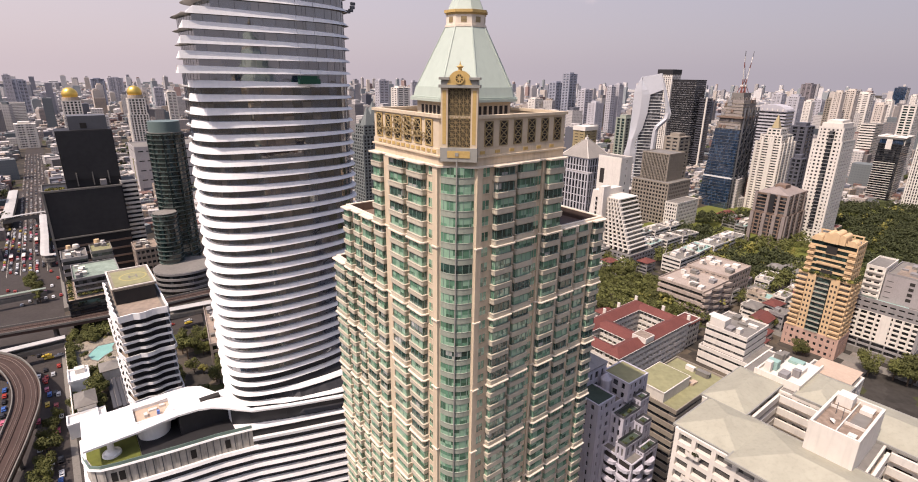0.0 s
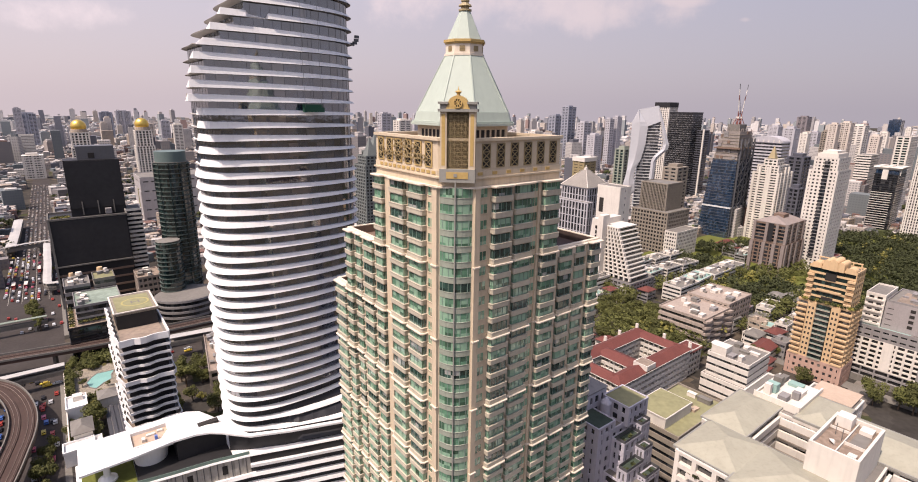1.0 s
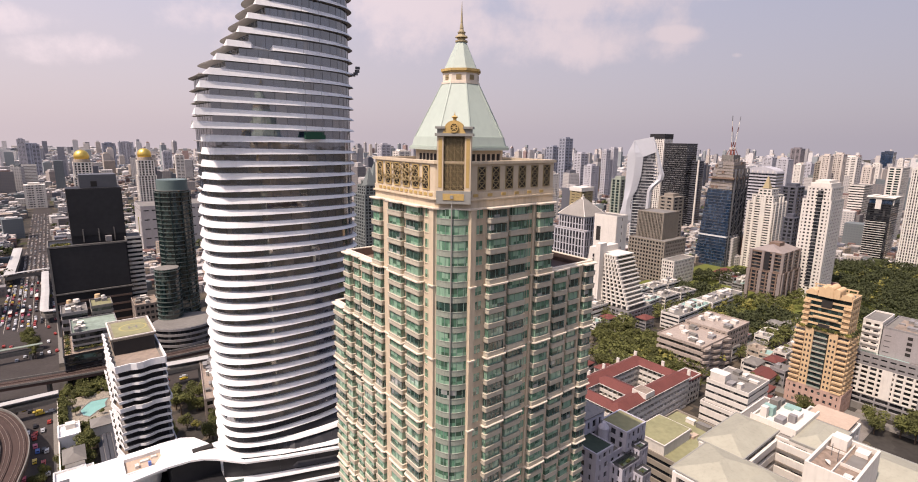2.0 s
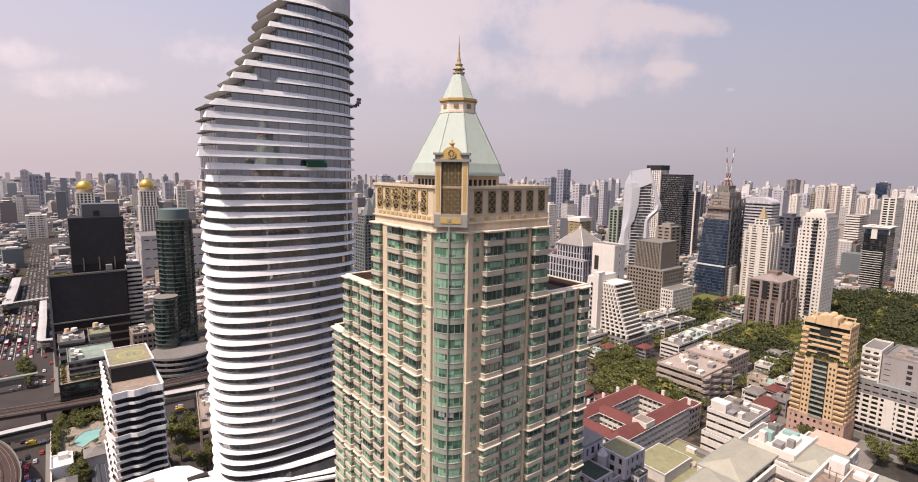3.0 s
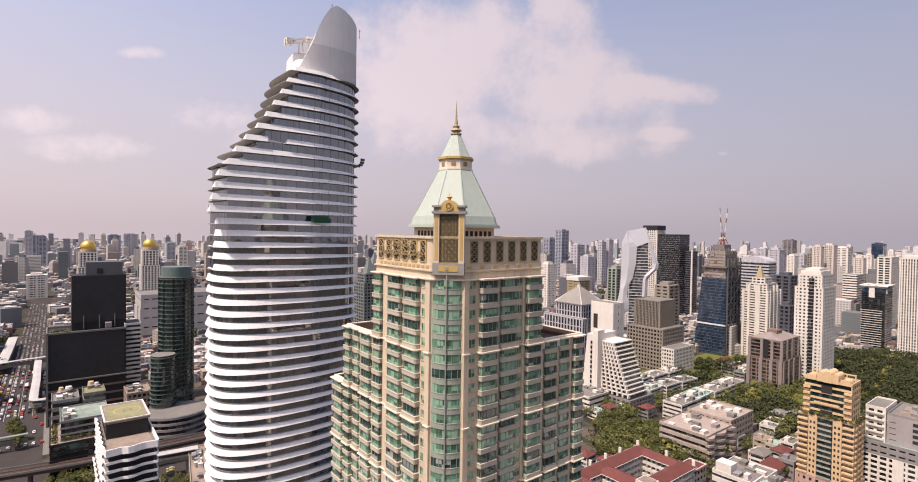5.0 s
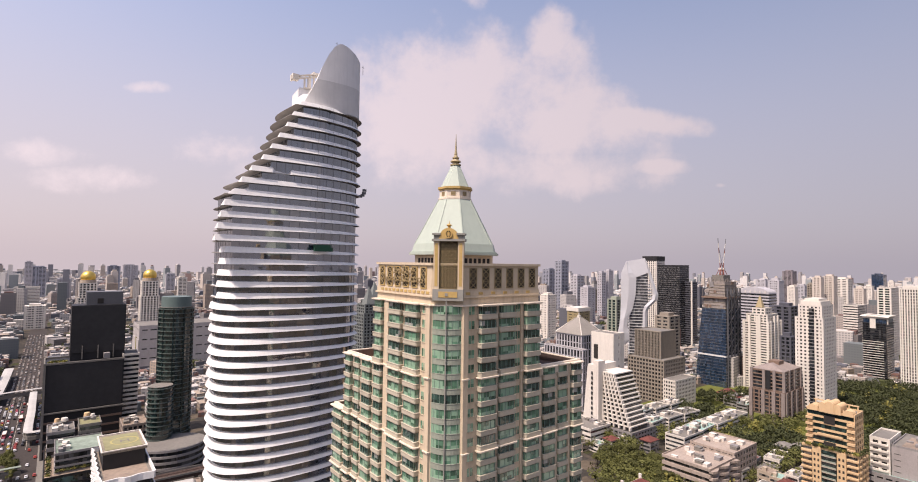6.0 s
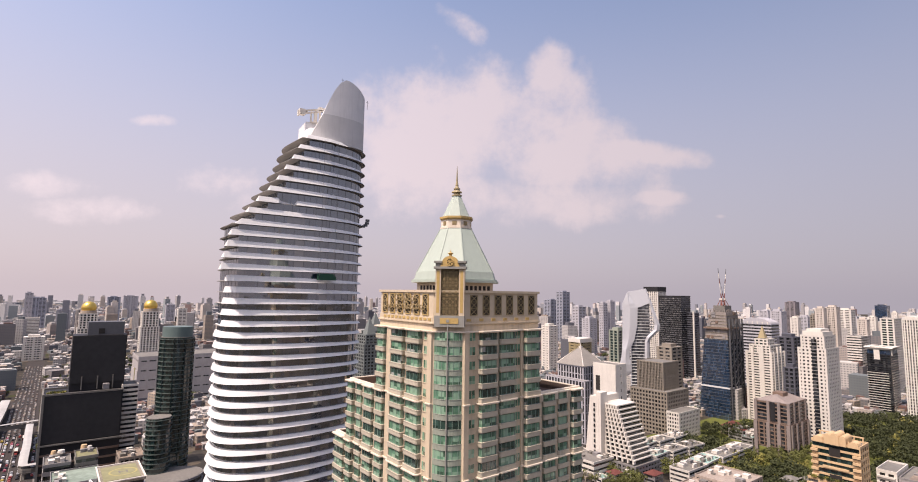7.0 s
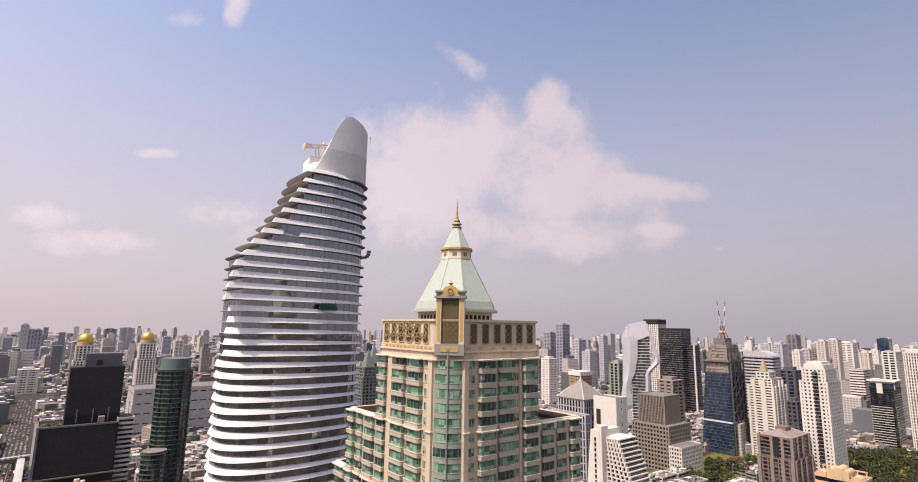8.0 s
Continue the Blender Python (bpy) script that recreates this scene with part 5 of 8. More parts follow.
for k in range(17):
    z0 = 1.0 + 3.3 * k
    for x, y, a, top in ((-3.6, -12.4, 0, 50.5), (2.2, -12.4, 0, 50.5), (-6.4, -10.0, -90, 50.5), (-6.4, -5.4, -90, 50.5)):
        if z0 + 2.7 < top:
            piece("balcony", bow_b, lv, pose(x, y, z0, 0, 0, a))
            piece("balcony_shade", bow_d, lv, pose(x, y, z0, 0, 0, a))
for x0, x1, y, z0 in ((5.4, 8.4, -5.8, 62.6), (-3.2, 3.5, -6.2, 60.3), (2.4, 5.2, -9.2, 57.5), (-6.0, 0.5, -9.6, 54.3), (-0.6, 5.0, -12.2, 51.3)):
    part("terrace_rail", ring(bmesh.new(), [(x0 - 0.4, y - 0.2), (x1 + 1.0, y - 0.2), (x1 + 1.0, y + 2.6), (x0 - 0.4, y + 2.6)], [(x0 - 0.32, y - 0.12), (x1 + 0.92, y - 0.12), (x1 + 0.92, y + 2.52), (x0 - 0.32, y + 2.52)], z0 + 0.2, z0 + 1.2), STEEL, lv)
    for x in np.arange(x0, x1, 3.4):
        part("planting", mesh_of_clump(int(x * 10 + z0), 0.9, 60), LEAF, lv).location = (float(x) + 0.8, y + 1.0, z0)

# red-roofed courtyard school
sc = thing("courtyard_school", at(84, 223.5), "cream courtyard school with red tiled roofs", "building")
WINGS = ((0, 67.5, 5, 13.5), (0, 67.5, 32, 40.5), (0, 8, 13.5, 32), (20, 30.5, 13.5, 32), (58.5, 67.5, 13.5, 32))
for x0, x1, y0, y1 in WINGS:
    building("", "", 0, 0, x1 - x0, y1 - y0, 18.6, 5, round((x1 - x0) / 3.2), round((y1 - y0) / 3.2), WHITE_WALL, ROOM_GLASS, owner=sc, px=x0, py=y0, slab=0.46, pier=0.14, proud=1.3, parapet=0)
for x0, x1, y0, y1 in WINGS[:2] + ((0, 8, 9, 36), (20, 30.5, 9, 36), (58.5, 67.5, 9, 36)):
    part("roof_slope", hip_roof(x0, x1, y0, y1, 18.9, 21.6 if y1 - y0 < 20 else 21.3, 0.8), ROOF_RED, sc, "red tiled roof")
    part("eave_trim", ring(bmesh.new(), [(x0 - 1.0, y0 - 1.0), (x1 + 1.0, y0 - 1.0), (x1 + 1.0, y1 + 1.0), (x0 - 1.0, y1 + 1.0)], [(x0 - 0.75, y0 - 0.75), (x1 + 0.75, y0 - 0.75), (x1 + 0.75, y1 + 0.75), (x0 - 0.75, y1 + 0.75)], 18.5, 18.84 if y1 - y0 < 20 else 18.8), WHITE_WALL, sc)
part("roof_terrace", boxes((22, 30, 4.2, 12.5, 19.5, 22.4)), WHITE_WALL, sc)
part("terrace_floor", boxes((22.5, 29.5, 4.7, 12.0, 22.4, 22.5)), ROOF_RUST, sc)
for x, y in ((67.5, 40.5), (50, 41), (36, 41), (22, 41), (67.8, 22), (68, 6)):
    part("roof_finial", boxes((x - 0.4, x + 0.4, y - 1.2, y + 0.6, 19, 22.2)), WHITE_WALL, sc)
building("", "", 0, 0, 14, 10, 15, 4, 4, 3, WHITE_WALL, ROOM_GLASS, owner=sc, px=69.5, py=6)
part("roof_slope", hip_roof(69.5, 83.5, 6, 16, 15.1, 17.6, 0.6), ROOF_RED, sc, "red tiled roof")
# white stepped office
st = building("stepped_office", "white stepped office block with ribbon windows", 152.5, 236.5, 30, 27, 10, 2, 0, 0, WHITE_WALL, ROOM_GLASS, slab=0.72, parapet=0.8)
building("", "", 0, 0, 26, 22, 22.5, 3, 0, 0, WHITE_WALL, ROOM_GLASS, z0=10, owner=st, px=2.5, py=4, slab=0.66)
roof_gear(st, 26, 22, 22.5, 8, 7, 2.5, 4)
part("roof_plant", boxes((4, 11, 17, 25, 22.5, 27.5)), WHITE_WALL, st)
# beige block with wavy floors
PINK_CONCRETE = material("pinkish_concrete", (0.33, 0.27, 0.225), 0.85, vary=0.15, grain=0.6, stain=0.3)
cb = building("wavy_block", "tan concrete block with deep wavy floor slabs", 157, 303, 34, 32, 22, 5, 0, 0, PINK_CONCRETE, ROOM_GLASS, PINK_CONCRETE, slab=0.5, proud=1.2)
building("", "", 0, 0, 34, 30, 24, 6, 8, 7, PINK_CONCRETE, ROOM_GLASS, PINK_CONCRETE, owner=cb, px=34.5, py=1)
for k in range(5):
    pts = [(x, -1.4 - 1.2 * math.sin(x * 0.42)) for x in np.linspace(0, 34, 18)] + [(34, 1), (0, 1)]
    part("wavy_slab", prism(bmesh.new(), pts, 4.2 * k + 3.4, 4.2 * k + 4.9), PINK_CONCRETE, cb)
roof_gear(cb, 32, 30, 22, 5, 12, 1, 1)
roof_gear(cb, 32, 28, 24, 6, 12, 35, 2)
part("awning", prism(bmesh.new(), [(4, -9), (11, -9), (11, -3.2), (4, -3.2)], 7.0, 7.3, [(4.2, -8.6), (10.8, -8.6), (10.8, -3.4), (4.2, -3.4)]), WHITE, cb, "white canvas awning")
for x in (4.3, 10.5):
    part("awning_post", boxes((x, x + 0.2, -8.6, -8.4, 0.02, 7.0)), STEEL, cb)
bm = bmesh.new()
bmesh.ops.create_cone(bm, cap_ends=True, segments=20, radius1=3, radius2=3, depth=1.6, matrix=pose(14, 14, 22.9))
part("water_tank", bm, GREY_WALL, cb)

# orange apartment tower
gt = building("orange_tower", "orange apartment tower with planted terrace and arched crown", 215, 259.5, 19, 28, 12, 3, 6, 9, PINK_WALL, ROOM_GLASS, slab=0.55, pier=0.55)
building("", "", 0, 0, 17.6, 26.4, 46.5, 11, 5, 0, ORANGE_WALL, ROOM_GLASS, z0=12, owner=gt, px=0.8, py=0.8, slab=0.42, pier=0.36)
building("", "", 0, 0, 15, 22.5, 67, 6, 4, 0, ORANGE_WALL, TEAL_GLASS, z0=46.5, owner=gt, px=2.5, py=2.6, slab=0.34, pier=0.22)
# the broad face: a glazed strip between plain shafts with small windows, balconies at both ends
part("glass_strip", boxes((0.3, 1.0, 10.6, 17.6, 12.5, 46)), TEAL_GLASS, gt, "green glazed strip with small balconies")
for s0, s1 in ((6.2, 10.4), (17.8, 22.0)):
    part("plain_shaft", boxes((0.2, 1.4, s0, s1, 12.05, 46.8)), ORANGE_WALL, gt)
    for k in range(10):
        for q in (0.8, 2.6):
            block("small_window", gt, SHADE, 0.12, 0.3, s0 + q, s0 + q + 0.9, 14.2 + 3.13 * k, 15.6 + 3.13 * k)
for k in range(11):
    block("strip_balcony", gt, CREAM_WALL, -0.5, 0.9, 10.8, 17.4, 13 + 3.0 * k, 13.35 + 3.0 * k)
    block("strip_rail", gt, SPANDREL_GREEN, -0.5, -0.42, 10.8, 17.4, 13.35 + 3.0 * k, 14.1 + 3.0 * k)
    for s0 in (0.6, 22.2):
        block("end_balcony", gt, ORANGE_WALL, -0.4, 1.2, s0, s0 + 5.2, 13 + 3.05 * k, 13.9 + 3.05 * k)
    for i in range(3):
        block("side_balcony", gt, ORANGE_WALL, 2 + i * 5.6, 5.4 + i * 5.6, 0.0, 0.9, 13.4 + 3.05 * k, 14.3 + 3.05 * k)
# Dark sheets in front of the wall; the openings' shade is painted.
part("deep_opening_shade", boxes((2.2, 2.6, 11.4, 17.0, 47.6, 50.6), (2.2, 2.6, 11.6, 16.8, 60.4, 64.8)), SHADE, gt, "dark sheets painted as the shade of deep openings")
for k in range(5):
    for s0, s1 in ((2.4, 6.0), (22.0, 25.4)):
        block("balcony", gt, ORANGE_WALL, 1.3, 2.6, s0, s1, 48 + 3.4 * k, 49.3 + 3.4 * k)
part("terrace_front", boxes((0.6, 2.4, 1.0, 26.8, 46.5, 47.6), (1.6, 2.5, 8.0, 20.0, 53.6, 54.8)), ORANGE_WALL, gt)
for i in range(14):
    part("terrace_planting", mesh_of_clump(300 + i, 1.5, 90), LEAF if i % 3 else LEAF_WARM, gt).location = (0.8 + (i % 2) * 1.0, 1.8 + i * 1.85, 47.4)
for i in range(5):
    part("terrace_planting", mesh_of_clump(330 + i, 1.4, 80), LEAF, gt).location = (3 + i * 3.6, 0.9, 47.0)
for i, (yy, r, x0, x1, lift) in enumerate(((10.2, 1.6, 1.4, 12.0, 2.4), (13.6, 1.9, 1.0, 13.0, 3.0), (17.2, 1.6, 1.4, 12.0, 2.4), (5.6, 2.4, 2.0, 8.0, -0.6), (22.0, 2.4, 2.0, 8.0, -0.6))):
    pts = [(-r, -1.0)] + [(r * math.cos(radians(a)), lift + 0.5 + r * math.sin(radians(a))) for a in range(180, -1, -20)] + [(r, -1.0)]
    bm = bmesh.new()
    f = [bm.verts.new((x0, yy + x, 67.6 + z)) for x, z in pts]
    b2 = [bm.verts.new((x1, yy + x, 67.6 + z)) for x, z in pts]
    bm.faces.new(f)
    bm.faces.new(b2[::-1])
    for q in range(len(f)):
        r_ = (q + 1) % len(f)
        bm.faces.new((f[q], b2[q], b2[r_], f[r_]))
    part("crown_vault", bm, ORANGE_WALL, gt, "arched orange roof vault")
for i in range(6):
    part("crown_post", boxes((12.4, 13.0, 3.4 + 4 * i, 4.0 + 4 * i, 67, 70.5), (2.2, 2.8, 3.4 + 4 * i, 3.9 + 4 * i, 67, 69.6)), ORANGE_WALL, gt)
part("crown_beam", boxes((12.3, 13.1, 3.2, 24.4, 70.5, 71.1)), ORANGE_WALL, gt)

# grey and white apartment block
GREY_RENDER = material("warm_grey_render", (0.30, 0.272, 0.262), 0.85, stain=0.1)
gy = building("grey_block", "white apartment block with grey upper storeys", 250, 249.8, 36, 32, 10, 2, 4, 5, GREY_WALL, DARK_GLASS, z0=3.5, slab=0.3, pier=0.1, proud=1.2, parapet=0)
building("", "", 0, 0, 36, 32, 27.4, 6, 8, 8, WHITE_WALL, DARK_GLASS, z0=10, owner=gy, slab=0.34, pier=0.26, proud=1.0, parapet=0)
building("", "", 0, 0, 36, 32, 34, 2, 8, 8, GREY_WALL, DARK_GLASS, z0=27.4, owner=gy, slab=0.66, pier=0.3, proud=0.7)
part("blank_wall", boxes((-0.12, 0.9, 13.2, 18.0, 10.1, 27.3)), WHITE_WALL, gy)
part("corner_wall", boxes((-0.14, 1.2, -0.14, 1.3, 3.6, 33.8)), GREY_WALL, gy)
building("", "", 0, 0, 31, 20, 50, 4, 7, 0, GREY_WALL, DARK_GLASS, z0=34.2, owner=gy, px=4, py=1.5, slab=0.7, pier=0.6)
part("blank_wall", boxes((3.8, 4.4, 1.4, 21.6, 34.3, 49.9)), GREY_RENDER, gy, "plain grey upper wall")
for k in range(4):
    block("small_window", gy, SHADE, 3.7, 3.9, 8.4, 10.6, 37.2 + 3.1 * k, 39.0 + 3.1 * k)
    block("slit_window", gy, SHADE, 3.7, 3.9, 17.6, 20.4, 36.6 + 3.2 * k, 36.9 + 3.2 * k)
building("", "", 0, 0, 24, 9, 52.5, 5, 6, 2, WHITE_WALL, DARK_GLASS, z0=34.2, owner=gy, px=3, py=22, slab=0.5, pier=0.3, proud=0.8)
for k in range(5):
    block("balcony", gy, WHITE_WALL, 2.0, 3.0, 22.6, 30.6, 35.4 + 3.5 * k, 36.4 + 3.5 * k)
part("green_terrace", boxes((0.5, 3.6, 8, 30, 34.15, 34.3)), ROOF_TEAL, gy, "green roof terrace")
roof_gear(gy, 26, 16, 50, 61, 8, 6, 3)
part("roof_crust", boxes((6, 30, 4, 18, 50.15, 50.3)), ROOF_RUST, gy)
part("plinth_wall", boxes((-0.4, 36.4, -0.4, 32.4, 0.02, 4)), CONCRETE, gy)

# ---- towers of the right-hand skyline ----
PILLAR_GREY = material("pillar_grey", (0.23, 0.19, 0.17), 0.8, stain=0.2)
br = building("pillared_tower", "brown and grey tower with tall pillars on open legs", 300.4, 460, 42, 28, 49, 12, 0, 0, BROWN_WALL, DARK_GLASS, z0=9, slab=0.3)
building("", "", 0, 0, 45, 31, 31, 6, 10, 7, BROWN_WALL, DARK_GLASS, ROOF_GREY, z0=10, owner=br, px=-1.6, py=-1.6, slab=0.3, pier=0.25)
for s in (-1.6, 6.4, 15.4, 26.2):
    block("pillar", br, PILLAR_GREY, -2.6, 0.4, s, s + 3.0, 0.02, 31.5)
    block("pillar", br, PILLAR_GREY, -0.9, 0.8, s + 0.2, s + 2.6, 31.5, 51)
for s in (0.0, 12.0, 24.0, 39.5):
    block("pillar", br, PILLAR_GREY, s, s + 2.8, -2.6, 0.4, 0.02, 31.5)
    block("pillar", br, PILLAR_GREY, s, s + 2.4, -0.9, 0.8, 31.5, 51)
part("dark_panel", boxes((-0.5, 0.5, 11.0, 15.2, 33, 50)), BLACK_PANEL, br)
part("pitched_roof", hip_roof(1, 41, 1, 27, 50.5, 56, 1, 9), PILLAR_GREY, br)
part("roof_room", boxes((14, 26, 9, 18, 52, 57.5)), BROWN_WALL, br)
wt = building("white_tower", "tall white apartment tower with a dark central window strip", 347.5, 474, 36, 24, 98, 29, 8, 7, WHITE_WALL, ROOM_GLASS, slab=0.5, pier=0.5)
building("", "", 0, 0, 32, 20, 110, 4, 7, 6, WHITE_WALL, ROOM_GLASS, z0=98, owner=wt, px=1.5, py=1.5, slab=0.5, pier=0.5)
part("crown", boxes((3, 31, 3, 20, 110, 114.5), (5, 28, 5, 17, 114.5, 117)), WHITE_WALL, wt)
part("dark_strip", boxes((-0.25, 0.3, 7.6, 12.0, 14, 108)), DARK_GLASS, wt)
for k in range(29):
    block("strip_bar", wt, GREY_WALL, -0.35, 0.1, 7.6, 12.0, 15 + 3.3 * k, 15.6 + 3.3 * k)
sp = building("spired_tower", "white balconied apartment tower with a small golden spire", 371, 599, 38, 30.5, 80, 26, 0, 0, WHITE_WALL, ROOM_GLASS, slab=0.55)
for s in (0.4, 9.5, 12.2, 21.0, 27.2):
    block("pier", sp, WHITE_WALL, -0.9, 0.8, s, s + 2.6, 0.02, 82 + (6 if 5 < s < 22 else 0))
for s in (3.5, 14, 24, 34):
    block("pier", sp, WHITE_WALL, s, s + 2.6, -0.9, 0.8, 0.02, 82 + (6 if 5 < s < 30 else 0))
building("", "", 0, 0, 30, 24, 89, 3, 6, 5, WHITE_WALL, TEAL_GLASS, z0=80, owner=sp, px=3, py=3, slab=0.5)
building("", "", 0, 0, 20, 15, 96, 2, 4, 3, WHITE_WALL, TEAL_GLASS, z0=89, owner=sp, px=7, py=7, slab=0.5)
part("spire", prism(prism(bmesh.new(), [(14, 13), (22, 13), (22, 21), (14, 21)], 97, 101, [(15, 14), (21, 14), (21, 20), (15, 20)]), [(15, 14), (21, 14), (21, 20), (15, 20)], 101, 112, [(17.8, 16.8), (18.2, 16.8), (18.2, 17.2), (17.8, 17.2)]), OLD_GOLD, sp, "small dull golden spire")
building("", "", 0, 0, 60, 20, 12, 3, 12, 4, WHITE_WALL, ROOM_GLASS, owner=sp, px=-10, py=-21)
# blue glass tower under construction, its sides leaning in, cranes on top
RED_STEEL = material("red_oxide_steel", (0.20, 0.07, 0.055), 0.6, vary=0.2)


def tube_between(a, b, half):
    """A square bar from one point to another."""
    a, b = Vector(a), Vector(b)
    bm = boxes((-half, half, -half, half, 0, (b - a).length))
    bm.transform(Matrix.Translation(a) @ (b - a).to_track_quat("Z", "Y").to_matrix().to_4x4())
    return bm


BARE_CONCRETE = material("bare_site_concrete", (0.22, 0.19, 0.17), 0.9, vary=0.3, grain=0.8)
bl = thing("unfinished_tower", at(325, 610), "blue glass tower under construction with bare concrete top", "building")
part("glazing", prism(bmesh.new(), [(0, 0), (42, 0), (42, 38), (0, 38)], 0.02, 95, [(2, 1), (40, 1), (40, 30), (2, 30)]), BLUE_GLASS, bl)
part("bare_storey", prism(bmesh.new(), [(2.5, 1.5), (39.5, 1.5), (39.5, 29.5), (2.5, 29.5)], 95, 128, [(6, 4), (37, 4), (37, 24), (6, 24)]), BARE_CONCRETE, bl, "bare concrete storeys")
for k in range(9):
    f = k / 9
    part("floor_band", boxes((2.0 + 3.5 * f, 40 - 2.5 * f, 1.0 + 2.5 * f, 30 - 5.5 * f, 95 + 3.6 * k, 95.6 + 3.6 * k)), PANEL_CONCRETE, bl)
for k in range(25):
    f = k / 25
    part("floor_band", boxes((2 * f - 0.2, 42.2 - 2 * f, f - 0.2, 38.2 - 8 * f, 3.6 + 3.75 * k, 4.0 + 3.75 * k)), STEEL, bl)
part("safety_deck", boxes((0.5, 41, -0.5, 30, 107.5, 109.2)), BROWN_WALL, bl)
part("light_band", boxes((0.4, 42, 0.2, 35.5, 36.5, 38.4)), SILVER_DARK, bl)
for s in (4, 13, 22, 31, 38):
    block("brace_column", bl, STEEL, s, s + 0.9, -1.2, 0.6, 0.02, 120)
for k in range(8):
    for s in (4, 22):
        for lean in (-1, 1):
            ob = part("brace", boxes((-0.3, 0.3, -0.3, 0.3, 0, 22)), STEEL, bl)
            ob.matrix_local = pose(s + (18 if lean < 0 else 0), -0.9, 4 + 14 * k, 0, lean * 52, 0)
part("core", boxes((12, 30, 8, 22, 128, 136)), CONCRETE, bl)
for cxx, lean in ((20, -9), (28, 11)):
    cr = thing("tower_crane", at(325, 610) @ Matrix.Translation((cxx - 3, 14, 0)), "red and white luffing crane on the unfinished tower", "crane", "cranes on the unfinished tower")
    for s in range(3):
        part("mast_section", boxes((-0.8, 0.8, -0.8, 0.8, 136 + s * 2.2, 137.9 + s * 2.2)), RED_STEEL, cr)
    for dx, dy in ((-4, -3), (4, -3), (-4, 3), (4, 3)):
        part("strut", tube_between((dx, dy, 136), (0, 0, 146), 0.28), RED_STEEL, cr)
    part("cab", boxes((-1.2, 1.2, -1.7, 1.7, 142.6, 145.0)), WHITE_WALL, cr)
    tip = Vector((38 * math.sin(radians(lean)), 0, 145 + 38 * math.cos(radians(lean))))
    foot = Vector((0, 0, 145))
    for k in range(6):
        part("jib_section", tube_between(foot.lerp(tip, k / 6), foot.lerp(tip, (k + 1) / 6 - 0.004), 0.42 - 0.03 * k), (RED_STEEL, WHITE_WALL, WHITE_WALL, RED_STEEL, WHITE_WALL, STEEL)[k], cr)
    back = Vector((-5 if lean > 0 else 5, 0, 151))
    part("back_mast", tube_between(foot, back, 0.3), RED_STEEL, cr)
    part("tie", tube_between(back, foot.lerp(tip, 0.7), 0.12), STEEL, cr)
r_site = random.Random(61)
for i in range(26):
    f = r_site.random()
    x, y = (6.5 + 30 * r_site.random(), 4.3) if i % 2 else (6.4, 4.5 + 19 * r_site.random())
    part("starter_column", boxes((x, x + 0.7, y, y + 0.7, 127, 129 + 4 * f)), BARE_CONCRETE, bl)
for i in range(22):
    z = 96 + 3.6 * r_site.randrange(9)
    f = (z - 95) / 33
    y = r_site.uniform(3, 24)
    if i % 2:
        part("site_screen", boxes((1.6 + 3.5 * f, 2.2 + 3.5 * f, y, y + r_site.uniform(2, 6), z, z + 3.2)), r_site.choice((BROWN_WALL, GREY_WALL, BARE_CONCRETE)), bl)
    else:
        part("site_screen", boxes((y + 4, y + r_site.uniform(7, 11), 0.6 + 2.5 * f, 1.2 + 2.5 * f, z, z + 3.2)), r_site.choice((BROWN_WALL, GREY_WALL, BARE_CONCRETE)), bl)
bk = building("black_tower", "black glass tower with a white edge strip", 384, 880, 33, 42, 147, 40, 0, 14, BLACK_PANEL, DARK_GLASS, slab=0.35, pier=0.25)
part("edge_strip", boxes((15.5, 17.5, -14.5, -12.0, 0.02, 121)), WHITE_WALL, bk)
for k in range(38):
    block("light_line", bk, SILVER_DARK, -0.2, 33.1, -0.2, 42.1, 6 + 3.7 * k, 6.12 + 3.7 * k)
building("", "", 0, 0, 17, 13.9, 118, 30, 0, 0, NIGHT_PANEL, DARK_GLASS, owner=bk, px=18, py=-14)
ws = building("white_slab_tower", "white slab tower with a dark sign band at its top", 386, 990, 30, 30, 156, 42, 7, 7, WHITE_WALL, ROOM_GLASS, slab=0.3, pier=0.5)
part("dark_top", boxes((-0.4, 30.4, -0.4, 30.4, 156, 165)), BLACK_PANEL, ws)
# silver sculpted tower
sv = thing("sculpted_tower", at(255, 700, 0, -16), "silver sculpted tower with a waving metal ribbon edge", "building")
part("glazing", boxes((-16, 8, 3, 34, 0.02, 140)), GREY_GLASS, sv)
for k in range(33):
    part("floor_band", boxes((-17, 5 + 9 * math.sin(math.pi * min(1.0, max(0.0, (k - 18) / 14))), 2, 34.5, 4 + 4.1 * k, 4.6 + 4.1 * k)), SILVER_DARK, sv)


def ribbon_edge(rows):
    """A broad metal strip of (height, left, right, set-back) rows."""
    part("ribbon_edge", loft([[(x0, y, z), (x0 + (x1 - x0) * 0.5, y - 2.0, z), (x1, y, z), (x1, y + 4, z), (x0, y + 4, z)] for z, x0, x1, y in rows], False), SILVER, sv, "broad silver metal ribbon")


